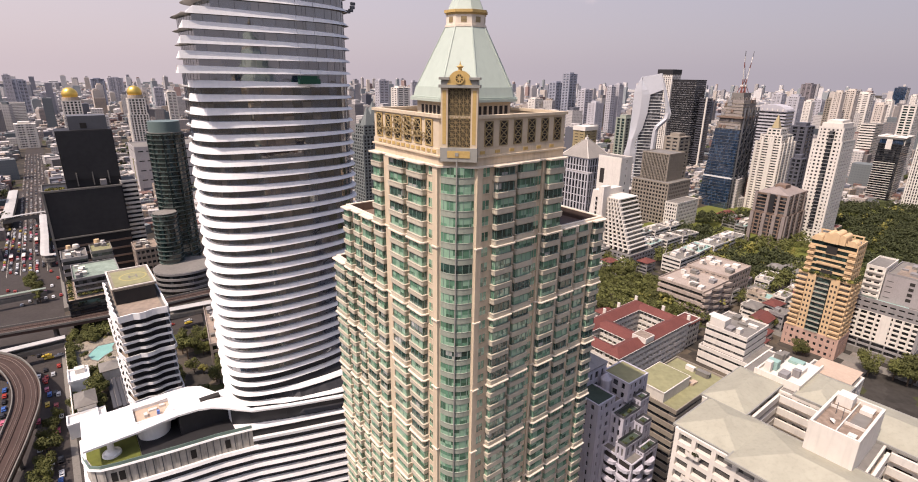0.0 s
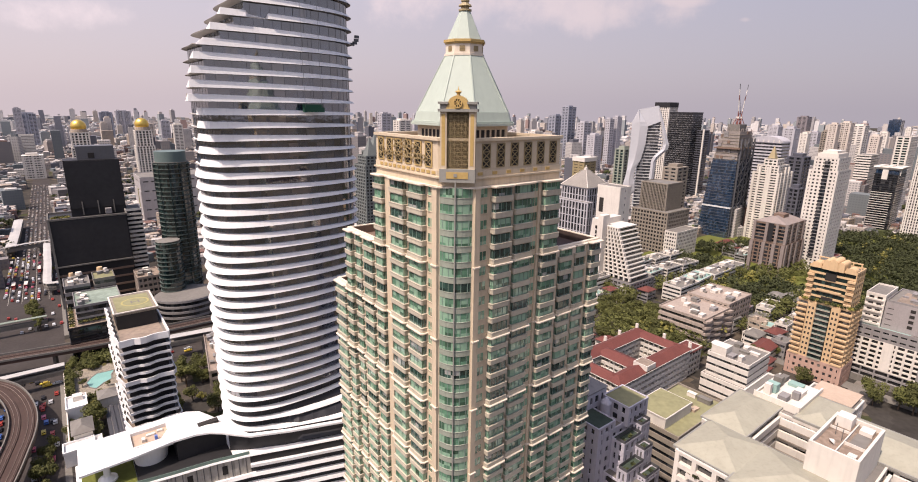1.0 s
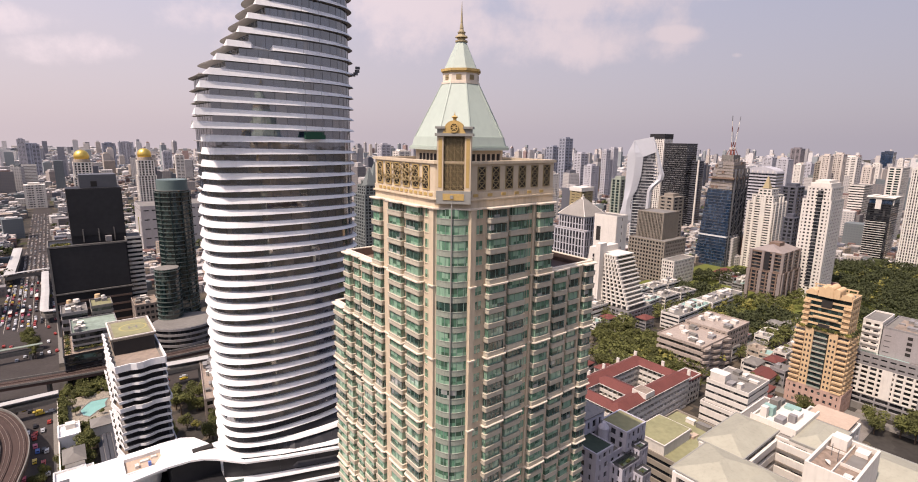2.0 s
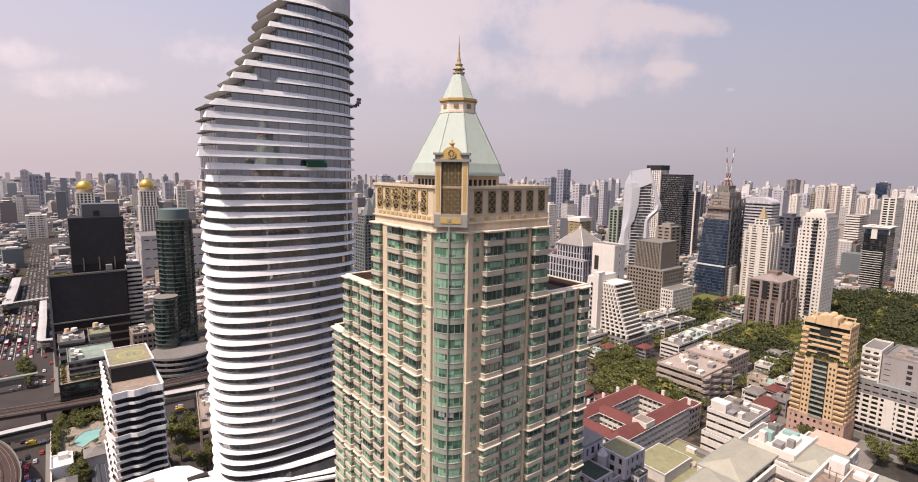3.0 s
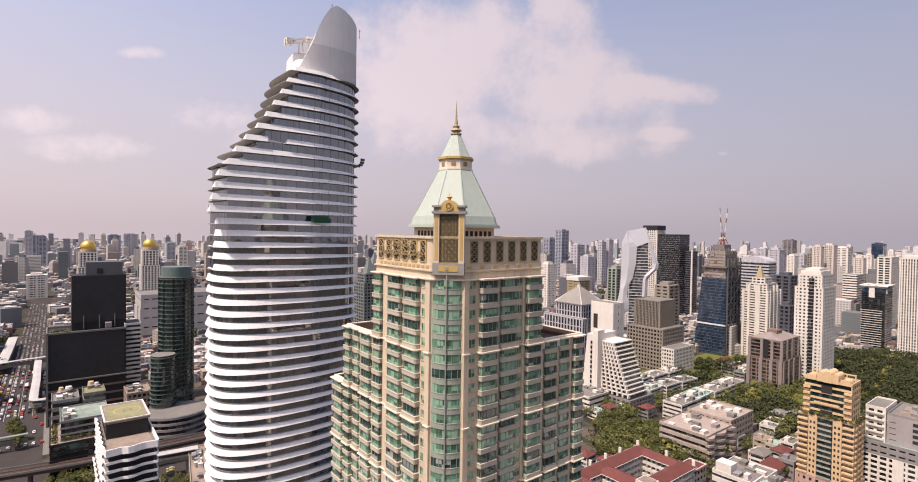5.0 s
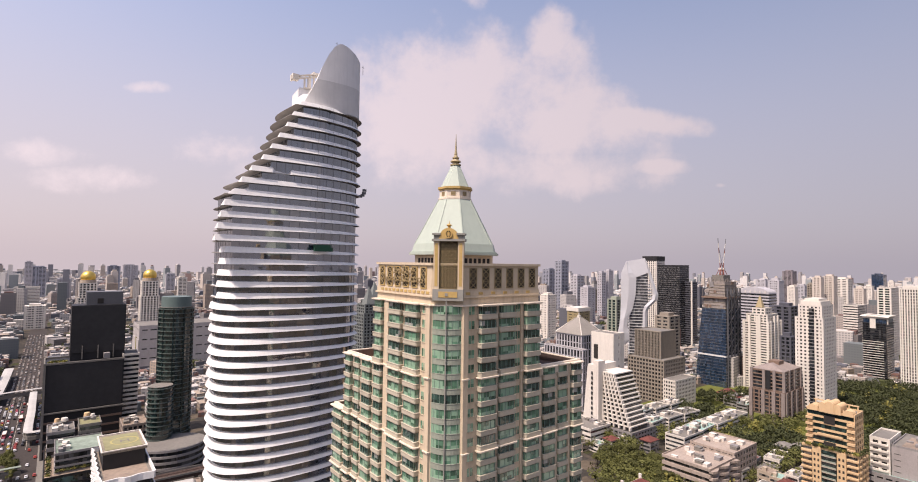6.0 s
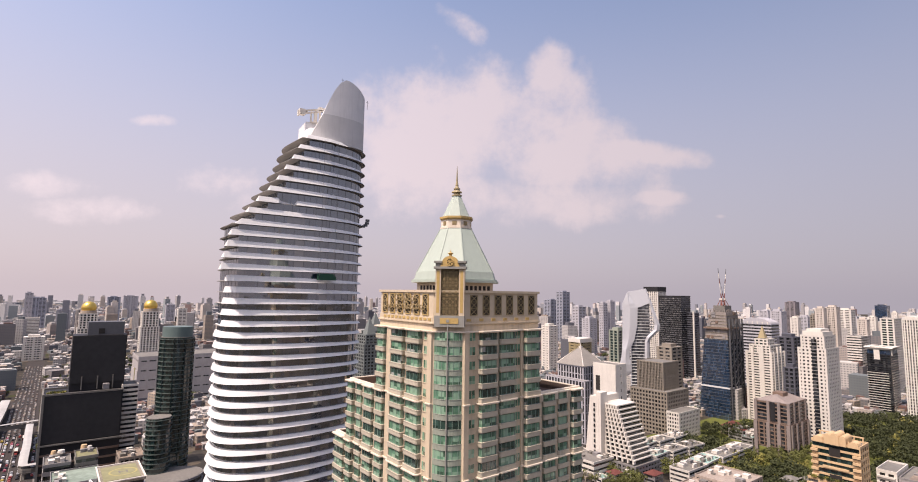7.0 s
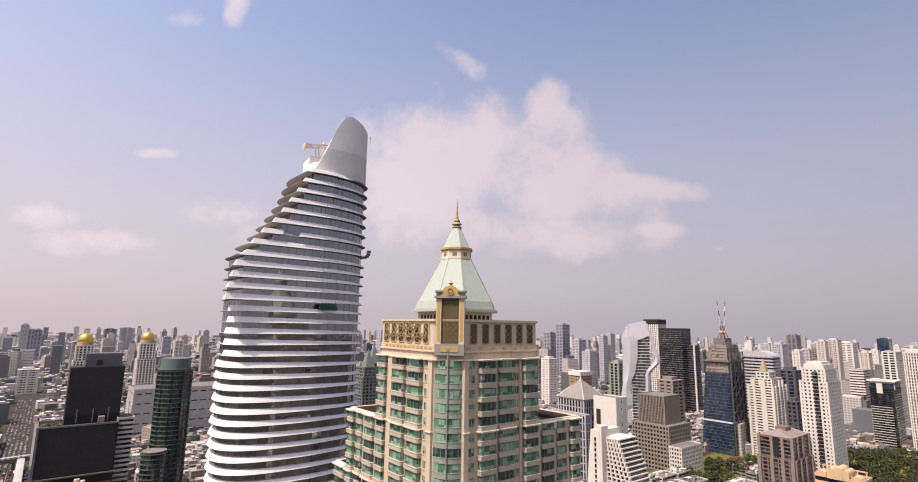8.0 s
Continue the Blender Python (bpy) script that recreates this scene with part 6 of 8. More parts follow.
ribbon_edge(((35, -30, -24, 2), (38, -32.5, -19, 1), (43, -33, -16, 0), (52, -32, -17, -1), (61, -30, -19.0, -1), (72, -28.6, -18.5, -1), (86, -28, -12, 0), (106, -27.5, -8, 0), (130, -27.5, -7, 0), (136, -27.2, -10, 0), (152, -20.4, -19.6, 1)))
ribbon_edge(((40, 1, 6.5, 2), (62, 1, 7, 2), (84, 1.5, 7.5, 2), (90, 3.5, 11, 1), (100, 13, 20.6, 0), (107, 14.5, 21.6, 0), (120, 12, 17, 0), (133, 9.2, 13, 1), (147, 6.3, 8.2, 2), (157, 3.8, 4.6, 3)))
part("sloping_top", loft([[(-20, 0.6, 152), (4, 2.4, 157), (9.5, 1.2, 137), (-7.4, -0.6, 130)], [(-18, 16, 146), (3, 16, 151), (8.5, 16, 137), (-11.4, 16, 130)]], False), SILVER, sv, "folded silver metal top")

rb = building("ribbed_block", "brown ribbed block on a gridded stone base", 220, 534, 44, 44, 45, 11, 13, 12, TAN_WALL, DARK_GLASS, slab=0.38, pier=0.36, proud=0.8)
building("", "", 0, 0, 32, 32, 74, 10, 20, 18, TAN_WALL, DARK_GLASS, z0=45, owner=rb, px=9, py=9, slab=0.05, pier=0.38, proud=0.9)
building("", "", 0, 0, 42, 14, 27, 7, 14, 5, WHITE_WALL, DARK_GLASS, owner=rb, px=-4, py=-15, slab=0.45, pier=0.4)
py_ = building("pyramid_tower", "grey stone tower with a pyramid roof", 128, 515, 34, 34, 73, 10, 9, 9, PALE_GREY, DARK_GLASS, slab=0.1, pier=0.36)
part("pitched_roof", prism(bmesh.new(), [(-1, -1), (35, -1), (35, 35), (-1, 35)], 74, 90, [(15, 15), (19, 15), (19, 19), (15, 19)]), material("grey_slate_roof", (0.23, 0.21, 0.185), 0.75, vary=0.15, grain=0.5, stain=0.15), py_)
for x0, y0, x1, y1 in ((-1, -1, 15, 15), (35, -1, 19, 15), (35, 35, 19, 19), (-1, 35, 15, 19)):
    bm = bmesh.new()
    v = [bm.verts.new(p) for p in ((x0, y0, 74.6), (x0 + (0.8 if x0 < 9 else -0.8), y0, 74.2), (x1 + 0.4, y1, 90.5), (x1, y1, 90.9), (x0, y0 + (0.8 if y0 < 9 else -0.8), 74.2), (x1, y1 + 0.4, 90.5))]
    for q in ((0, 1, 2, 3), (0, 3, 5, 4), (1, 4, 5, 2)):
        bm.faces.new([v[k] for k in q])
    part("roof_ridge", bm, WHITE_WALL, py_)
part("roof_knob", boxes((15.5, 18.5, 15.5, 18.5, 90, 92.2), (16.6, 17.4, 16.6, 17.4, 92.2, 95)), WHITE_WALL, py_)
building("", "", 0, 0, 8, 52, 60, 8, 2, 13, PALE_GREY, DARK_GLASS, owner=py_, px=-8, py=-8, slab=0.1, pier=0.36)
wb = building("white_hall", "plain white slab building with few openings", 147.5, 470, 17, 25.5, 81, 12, 3, 2, WHITE_WALL, ROOM_GLASS, slab=0.6, pier=0.75)
part("blank_wall", boxes((-0.3, 0.6, 0.2, 17.5, 3, 80.6), (-0.3, 0.6, 22.5, 25.3, 3, 80.6), (-0.3, 0.6, 17.5, 22.5, 70, 80.6), (-0.3, 0.6, 17.5, 22.5, 3, 56)), WHITE_WALL, wb)
# Dark sheet closing the wall's gap, coloured as the shade inside.
part("tall_opening_shade", boxes((-0.1, 0.3, 17.5, 22.5, 56, 70)), SHADE, wb)
# terraced white tower
tt_ = thing("terraced_tower", at(126, 410), "white terraced tower with stepped balconies", "building")
for k in range(13):
    z0 = 14 + 3.3 * k
    part("terrace_storey", boxes((6, 30, -16 + k * 1.25, 14, z0, z0 + 2.5)), DARK_GLASS, tt_)
    block("terrace_slab", tt_, WHITE_WALL, 5.0, 30.5, -17 + k * 1.25, 14, z0 + 2.5, z0 + 3.35)
    for i in range(6):
        yy = -16.5 + k * 1.25 + i * (30 - k * 1.25) / 6
        block("balcony_wall", tt_, WHITE_WALL, 4.6, 7.4, yy, yy + 1.3, z0, z0 + 3.3)
part("tower_wall", prism(bmesh.new(), [(0, 14), (30, 14), (30, 28), (0, 28)], 0.02, 62, [(0.5, 14), (30, 14), (30, 22), (0.5, 22)]), WHITE_WALL, tt_)
part("lift_tower", boxes((-1, 8, 10, 15, 0.02, 66), (-1.2, -0.9, 12, 13, 20, 62)), WHITE_WALL, tt_)
for k in range(10):
    block("slit_window", tt_, DARK_GLASS, -0.3, 0.2, 16.5, 18.0, 16 + 4.2 * k, 18.6 + 4.2 * k)
building("", "", 0, 0, 34, 34, 13, 4, 8, 8, GREY_WALL, ROOM_GLASS, owner=tt_, px=2, py=-20, slab=0.5)
building("", "", 0, 0, 26, 30, 16, 4, 0, 0, WHITE_WALL, ROOM_GLASS, owner=tt_, px=-24, py=0, slab=0.55)
roof_gear(tt_, 24, 28, 16, 9, 6, -24, 0)
dk = building("dark_tower", "dark blue glass tower with thin white stripes and a white top", 544, 640, 36, 24.8, 76, 26, 0, 0, BLACK_PANEL, DARK_GLASS, slab=0.3)
for k in range(17):
    block("white_stripe", dk, WHITE_WALL, -0.25, 36.1, 3.0, 24.9, 5 + 3.0 * k, 5.6 + 3.0 * k)
    block("white_stripe", dk, WHITE_WALL, 4, 36.2, -0.2, 2.0, 5 + 3.0 * k, 6.4 + 3.0 * k)
part("upper_glass", boxes((0.5, 35, 0.5, 24, 76, 82)), BLUE_GLASS, dk)
part("white_corner", boxes((-0.4, 30, 11, 17, 70, 86)), WHITE_WALL, dk)
part("curved_top", prism(bmesh.new(), [(-0.5, -0.5), (36.5, -0.5), (36.5, 25), (-0.5, 25)], 82.6, 85, [(-2, 0), (36.5, 0), (36.5, 25), (-2, 25)]), WHITE_WALL, dk, "white winged roof")
for y0, y1 in ((-2.5, 3.5), (20.5, 27)):
    part("roof_wing", prism(bmesh.new(), [(-2, y0), (37, y0), (37, y1), (-2, y1)], 84.8, 86, [(2, y0), (37, y0), (37, y1), (2, y1)]), WHITE_WALL, dk)
    block("wing_post", dk, WHITE_WALL, 1, 2, y0 + 1, y0 + 2, 76, 84.8)
part("planted_base", boxes((-10, 40, -9, 34, 0.02, 6)), LEAF, dk)
rt_ = building("striped_tower", "tall cream tower with close vertical ribs", 556, 600, 44, 22.8, 122, 34, 14, 9, WHITE_WALL, ROOM_GLASS, slab=0.22, pier=0.5)
part("crown", boxes((3, 40, 2, 20, 122, 126)), WHITE_WALL, rt_)
building("glass_slab_tower", "pale tower of white bands and green glass", 651, 760, 44, 17.2, 117, 32, 10, 2, WHITE_WALL, TEAL_GLASS, slab=0.35, pier=0.25)
building("banded_office", "white office slab with dark ribbon windows", 630.9, 800, 44, 19.2, 87, 22, 0, 0, WHITE_WALL, DARK_GLASS, slab=0.55)
building("slate_block", "dark slate office block with ribbon windows", 470, 745, 30, 24, 70, 18, 0, 0, GREY_WALL, DARK_GLASS, slab=0.3)

# ---- left-hand buildings ----
wv = thing("zigzag_tower", at(-127, 172.5), "white tower with zigzag balcony bands and a rooftop helipad", "building")
W_, D_ = 16.5, 41
part("glazing", boxes((1.0, W_ - 1.0, 1.2, D_ - 1, 0.02, 64)), BLACK_PANEL, wv)


def zigzag(e):
    front = [(W_ * a, -e - b) for a, b in ((0, 0.9), (0.30, 0.3), (0.42, 1.3), (0.54, 1.2), (0.68, 0.1), (0.78, 0.0), (1.0, 0.5))]
    side = [(-e - (0.65 if i % 2 == 0 else 0), D_ * i / 14) for i in range(14, 0, -1)]
    return front + [(W_ + e, 0), (W_ + e, D_), (0, D_)] + side


zig = mesh_of("zigzag_band", ring(bmesh.new(), zigzag(0.55), zigzag(0.25), 0, 1.0), WHITE)
zig_high = mesh_of("zigzag_band", ring(bmesh.new(), zigzag(1.3), zigzag(1.0), 0, 1.7), WHITE)
zig_floor = mesh_of("zigzag_slab", prism(bmesh.new(), zigzag(0.99), 0, 0.3), ROOF_RUST)
zig_slab = mesh_of("zigzag_slab", prism(bmesh.new(), zigzag(0.24), 0, 0.3), GREY_WALL)
for k in range(19):
    piece("zigzag_slab", zig_floor if k in (8, 14) else zig_slab, wv, Matrix.Translation((0, 0, 3.0 + 3.2 * k)))
    piece("zigzag_band", zig_high if k in (8, 14) else zig, wv, Matrix.Translation((0, 0, 3.0 + 3.2 * k)))
part("roof_floor", boxes((1, W_ - 1, 1, D_ - 1, 64.0, 64.6)), ROOF_RUST, wv)
part("parapet", ring(bmesh.new(), zigzag(0.6), zigzag(0.1), 63.6, 66.2), WHITE, wv)
part("roof_edge", prism(bmesh.new(), zigzag(0.09), 63.8, 64.3), CONCRETE, wv)
part("dark_penthouse", boxes((1.2, W_ - 1.2, 15, 37, 64.5, 70.6)), BLACK_PANEL, wv)
part("helipad", boxes((0.6, W_ - 0.6, 14.4, 37.6, 70.6, 71.5)), PANEL_CONCRETE, wv)
part("helipad_kerb", ring(bmesh.new(), [(0.4, 14.2), (W_ - 0.4, 14.2), (W_ - 0.4, 37.8), (0.4, 37.8)], [(1.0, 14.8), (W_ - 1.0, 14.8), (W_ - 1.0, 37.2), (1.0, 37.2)], 71.5, 71.9), WHITE_WALL, wv)
part("helipad_paint", boxes((2, W_ - 2, 16.5, 35.5, 71.5, 71.6)), ROOF_GREEN, wv, "green painted landing deck")
bm = bmesh.new()
for i in range(28):
    a0, a1 = 2 * math.pi * i / 28, 2 * math.pi * (i + 1) / 28
    v = [bm.verts.new((9.2 + r * math.cos(a), 26 + r * math.sin(a), 71.66)) for a, r in ((a0, 4.4), (a1, 4.4), (a1, 5.1), (a0, 5.1))]
    bm.faces.new(v)
YELLOW = material("yellow_paint", (0.34, 0.30, 0.12), 0.8)
part("landing_ring", bm, YELLOW, wv, "yellow painted ring")
part("landing_mark", boxes((7.6, 8.2, 24.4, 27.6, 71.65, 71.67), (10.2, 10.8, 24.4, 27.6, 71.65, 71.67), (8.2, 10.2, 25.7, 26.3, 71.65, 71.67)), CONCRETE, wv)

# black building with the two great screens
led = thing("screen_building", at(-297, 361), "black clad building with two huge dark advertising screens", "building")
part("lower_block", boxes((-3, 46, 0, 30, 0.02, 68)), BLACK_PANEL, led)
part("screen", boxes((-2.2, 45.2, -0.7, 0.1, 34, 67.5)), BLACK_MESH, led, "huge dark lower screen")
part("upper_block", boxes((12, 47, 10, 32, 68, 110)), BLACK_PANEL, led)
part("screen", boxes((12.5, 46.5, 9.2, 10.1, 74, 109.5)), BLACK_MESH, led, "huge dark upper screen")
part("top_block", boxes((21, 45, 14, 30, 110, 120)), STEEL, led)
# Dark box on the solid top block, painted as a shaded opening.
part("top_opening_shade", boxes((28, 32, 13.6, 14.4, 111, 115)), SHADE, led)
part("screen_ledge", boxes((-3.6, 46.6, -1.6, 0.2, 32.4, 33.4)), CONCRETE, led)
part("parapet", ring(bmesh.new(), [(-3.3, -0.9), (46.3, -0.9), (46.3, 30.3), (-3.3, 30.3)], [(-2.5, 0.2), (45.5, 0.2), (45.5, 29.5), (-2.5, 29.5)], 67.9, 69.2), CONCRETE, led)
for x in (19, 29, 39):
    part("screen_strut", boxes((x, x + 0.7, 8.4, 9.3, 69, 79)), CONCRETE, led)
part("roof_box", boxes((33, 37, 4, 9, 69, 73)), GREY_WALL, led)
part("screen_post", boxes((-3.4, -2.0, -1.4, 0.2, 0.02, 69.4)), CONCRETE, led, "pale post at the screen's edge")
for i in range(5):
    part("roof_bush", mesh_of_clump(560 + i, 1.8, 70), LEAF if i % 2 else LEAF_WARM, led).location = (0.5 + i * 2.1, 3.0 + (i % 2) * 2, 69.0)
for k in range(4):
    part("loading_ledge", boxes((-2.6, 45.6, -0.9, 0.05, 6.0 + 6.4 * k, 7.4 + 6.4 * k)), BROWN_WALL, led)
building("annex_block", "white banded annex beside the screen building", -264, 393, 11, 20, 70, 20, 0, 0, WHITE_WALL, DARK_GLASS, slab=0.5)
# mall with roof decks
ml = building("mall_block", "dark low mall with teal and green roof decks", -230, 275, 30, 62, 22, 5, 0, 0, BLACK_PANEL, DARK_GLASS, ROOF_RUST, slab=0.2)
building("", "", 0, 0, 24, 30, 33, 3, 0, 0, GREY_WALL, DARK_GLASS, DECK_MIX, z0=22, owner=ml, px=5, py=6, slab=0.3)
building("", "", 0, 0, 12, 18, 39, 4, 0, 0, CONCRETE, DARK_GLASS, ROOF_GREEN, z0=22, owner=ml, px=17, py=38, slab=0.5)
building("", "", 0, 0, 14, 20, 37, 3, 0, 0, GREY_WALL, DARK_GLASS, ROOF_GREY, z0=22, owner=ml, px=1, py=38, slab=0.5)
roof_gear(ml, 9, 27, 33, 12, 9, 5, 7)
roof_gear(ml, 13, 18, 37, 13, 12, 1, 39)
roof_gear(ml, 10, 8, 39, 14, 4, 18, 47)
for k, (x, y, r, h) in enumerate(((6, 55, 1.6, 2.6), (10, 57, 2.2, 2.0), (22, 58, 2.0, 3.2), (25, 54.5, 1.5, 2.8))):
    bm = bmesh.new()
    bmesh.ops.create_cone(bm, cap_ends=True, segments=14, radius1=r, radius2=r * 0.8, depth=h, matrix=pose(x, y, 39.2 + h / 2))
    part("roof_tank", bm, WHITE_WALL if k % 2 else ORANGE_WALL, ml)
for i in range(9):
    part("facade_planting", mesh_of_clump(540 + i, 1.3, 60), LEAF_WARM if i % 2 else LEAF, ml).location = (6.5 + i * 2.5, 5.6, 23.6)
for i in range(12):
    part("roof_bush", mesh_of_clump(500 + i, 1.5, 80), LEAF if i % 3 else LEAF_WARM, ml).location = (2.3, 4 + i * 4.2, 22.4)
part("planter_strip", boxes((0.9, 3.7, 2, 56, 22.1, 22.5)), TERRACOTTA, ml)
lk = building("link_block", "pale low block with cluttered roof beside the screens", -246, 368, 16, 24, 22, 5, 5, 7, PINK_CONCRETE, DARK_GLASS, ROOF_RUST, slab=0.5, pier=0.3)
roof_gear(lk, 15, 22, 22, 95, 9)
# dark green twin cylinders
cy = thing("round_tower", at(-217, 382), "dark green glass round tower with curved balcony bands", "building")
for r, x, y, h in ((11.6, 0, 0, 110), (8.0, -11, -15, 54)):
    c = [(x + r * math.cos(2 * math.pi * i / 36), y + r * math.sin(2 * math.pi * i / 36)) for i in range(36)]
    o = [(x + (r + 0.7) * math.cos(2 * math.pi * i / 36), y + (r + 0.7) * math.sin(2 * math.pi * i / 36)) for i in range(36)]
    part("glazing", prism(bmesh.new(), c, 0.02, h), TEAL_GLASS, cy)
    me = mesh_of("balcony_band", prism(bmesh.new(), o, 0, 0.55), material("dark_green_band", (0.075, 0.092, 0.082), 0.5))
    for k in range(int(h / 3.3)):
        piece("balcony_band", me, cy, Matrix.Translation((0, 0, 3 + 3.3 * k)))
    part("roof", prism(bmesh.new(), c, h, h + 0.4), ROOF_GREY, cy)
for i in range(10):
    a = 2 * math.pi * i / 10
    part("rib", boxes((11.8 * math.cos(a) - 0.5, 11.8 * math.cos(a) + 0.5, 11.8 * math.sin(a) - 0.5, 11.8 * math.sin(a) + 0.5, 0.02, 109.5)), TEAL_GLASS, cy)
part("crown_drum", prism(bmesh.new(), [(10.4 * math.cos(2 * math.pi * i / 36), 10.4 * math.sin(2 * math.pi * i / 36)) for i in range(36)], 110.4, 118), material("pale_teal_panel", (0.11, 0.15, 0.14), 0.5), cy)
drum = [(-4.5 + 21 * math.cos(2 * math.pi * i / 40), -29 + 18 * math.sin(2 * math.pi * i / 40)) for i in range(40)]
edge = [(-4.5 + 21.6 * math.cos(2 * math.pi * i / 40), -29 + 18.6 * math.sin(2 * math.pi * i / 40)) for i in range(40)]
part("podium_glass", prism(bmesh.new(), drum, 0.02, 15.4), DARK_GLASS, cy)
for k in range(4):
    part("podium_band", prism(bmesh.new(), edge, 2.4 + 4 * k, 4.0 + 4 * k), GREY_WALL, cy)
part("podium_roof", prism(bmesh.new(), drum, 16.0, 16.2), ROOF_GREY, cy)
# domed towers
for nm, x, y, w, h, lab in (("domed_tower", -593, 784, 27, 104, "white gridded tower with a golden dome"), ("domed_tower", -502, 797, 26, 108, "white and teal tower with a golden dome")):
    b = building(nm, lab, x, y, w, w, h * 0.8, 24, 6, 6, WHITE_WALL, TEAL_GLASS, slab=0.3, pier=0.4, group="domed towers")
    building("", "", 0, 0, w - 3, w - 3, h + 2, 6, 5, 5, WHITE_WALL, TEAL_GLASS, z0=h * 0.8, owner=b, px=1.5, py=1.5, slab=0.3, pier=0.4)
    bm = bmesh.new()
    bmesh.ops.create_uvsphere(bm, u_segments=24, v_segments=14, radius=w * 0.38, matrix=Matrix.Translation((w / 2, w / 2, h + 8 + w * 0.14)))
    for f in bm.faces:
        f.smooth = True
    part("dome", bm, material("gilded_dome", (0.75, 0.50, 0.12), 0.3, 0.8), b, "golden dome")
    part("drum", prism(bmesh.new(), [(w / 2 + w * 0.4 * math.cos(a * math.pi / 10), w / 2 + w * 0.4 * math.sin(a * math.pi / 10)) for a in range(20)], h + 1, h + 7.5), CREAM_WALL, b)
# hall with grass wall behind the round tower
PALE_STORE = material("pale_grey_store_wall", (0.36, 0.335, 0.32), 0.8, stain=0.15)
hb = building("department_store", "cream department store with pillared top storey", -405, 640, 150, 60, 60, 5, 14, 8, PALE_STORE, DARK_GLASS, ROOF_GREY, slab=0.88, pier=0.3, proud=0.6)
part("green_wall", boxes((-0.9, -0.1, 22, 27, 10, 44)), LEAF_WARM, hb)
part("blank_wall", boxes((-0.7, 0.3, 0.3, 21.5, 6, 43), (-0.7, 0.3, 27.5, 59.5, 6, 43)), PALE_STORE, hb)
GREY_GREEN = material("grey_green_wall", (0.15, 0.165, 0.155), 0.7, stain=0.2)
gs = building("spired_pair_tower", "grey-green towers with pointed tops", -105, 560, 26, 26, 88, 24, 6, 6, GREY_GREEN, DARK_GLASS, slab=0.35, pier=0.35)
building("", "", 0, 0, 20, 20, 98, 3, 4, 4, GREY_GREEN, DARK_GLASS, z0=88, owner=gs, px=3, py=3)
part("spire", prism(bmesh.new(), [(7, 7), (19, 7), (19, 19), (7, 19)], 98, 118, [(12.8, 12.8), (13.2, 12.8), (13.2, 13.2), (12.8, 13.2)]), GREY_GREEN, gs)
building("", "", 0, 0, 24, 24, 100, 26, 5, 5, GREY_GREEN, DARK_GLASS, owner=gs, px=22, py=26, slab=0.35, pier=0.35)
part("spire", prism(bmesh.new(), [(26, 30), (42, 30), (42, 46), (26, 46)], 100, 122, [(33.8, 37.8), (34.2, 37.8), (34.2, 38.2), (33.8, 38.2)]), GREY_GREEN, gs)

# ---- streets and lawns ----
U_ = Vector((math.cos(radians(GRID)), math.sin(radians(GRID)), 0))
V_ = Vector((-math.sin(radians(GRID)), math.cos(radians(GRID)), 0))


def sheet(name, x, y, u0, u1, v0, v1, z, mat, label, turn=GRID):
    ob = new(name, mesh_of(name, boxes((u0, u1, v0, v1, 0.02, z)), mat))
    ob.matrix_world = at(x, y, 0, turn)
    return tagged(ob, label, name, kind="structure")


sheet("road", -318, 348, -20, 20, -420, 100, 0.12, ASPHALT, "wide grey asphalt avenue full of cars")
sheet("road", -318, 348, -14, 19, 100, 400, 0.12, ASPHALT, "wide grey asphalt avenue full of cars")
sheet("road", -318, 348, -7, 19, 400, 1400, 0.12, ASPHALT, "far end of the grey asphalt avenue")
sheet("road", -231, 258, -180, 420, -13, 13, 0.16, ASPHALT, "grey asphalt cross street under the railway")
sheet("pavement", -318, 348, 20, 27, -60, 560, 0.22, CONCRETE, "pale concrete pavement beside the avenue")
sheet("pavement", -318, 348, -27, -20, -60, 100, 0.22, CONCRETE, "pale concrete pavement beside the avenue")
sheet("road", 205, 252, -260, 200, -16, -4, 0.12, LANE, "narrow worn lane between apartment blocks")
sheet("road", 238, 250, -6, 3, -40, 200, 0.14, CONCRETE, "narrow concrete side lane")
for k in range(-4, 5):
    if k in (-3, -1, 1, 3):
        sheet("lane_line", -318, 348, k * 4.2 - 0.07, k * 4.2 + 0.07, 30, 200, 0.135, WHITE_WALL, "white painted lane line on the avenue")

# ---- elevated railway ----


def smooth_path(pts, step=4.0):
    """A Catmull-Rom curve through the points, resampled."""
    out = []
    p = [pts[0], *pts, pts[-1]]
    for a, b, c, d in zip(p, p[1:], p[2:], p[3:]):
        a, b, c, d = Vector(a), Vector(b), Vector(c), Vector(d)
        n = max(2, int((c - b).length / step))
        for i in range(n):
            t = i / n
            out.append(0.5 * (2 * b + (c - a) * t + (2 * a - 5 * b + 4 * c - d) * t * t + (3 * b - a - 3 * c + d) * t ** 3))
    out.append(Vector(pts[-1]))
    return out


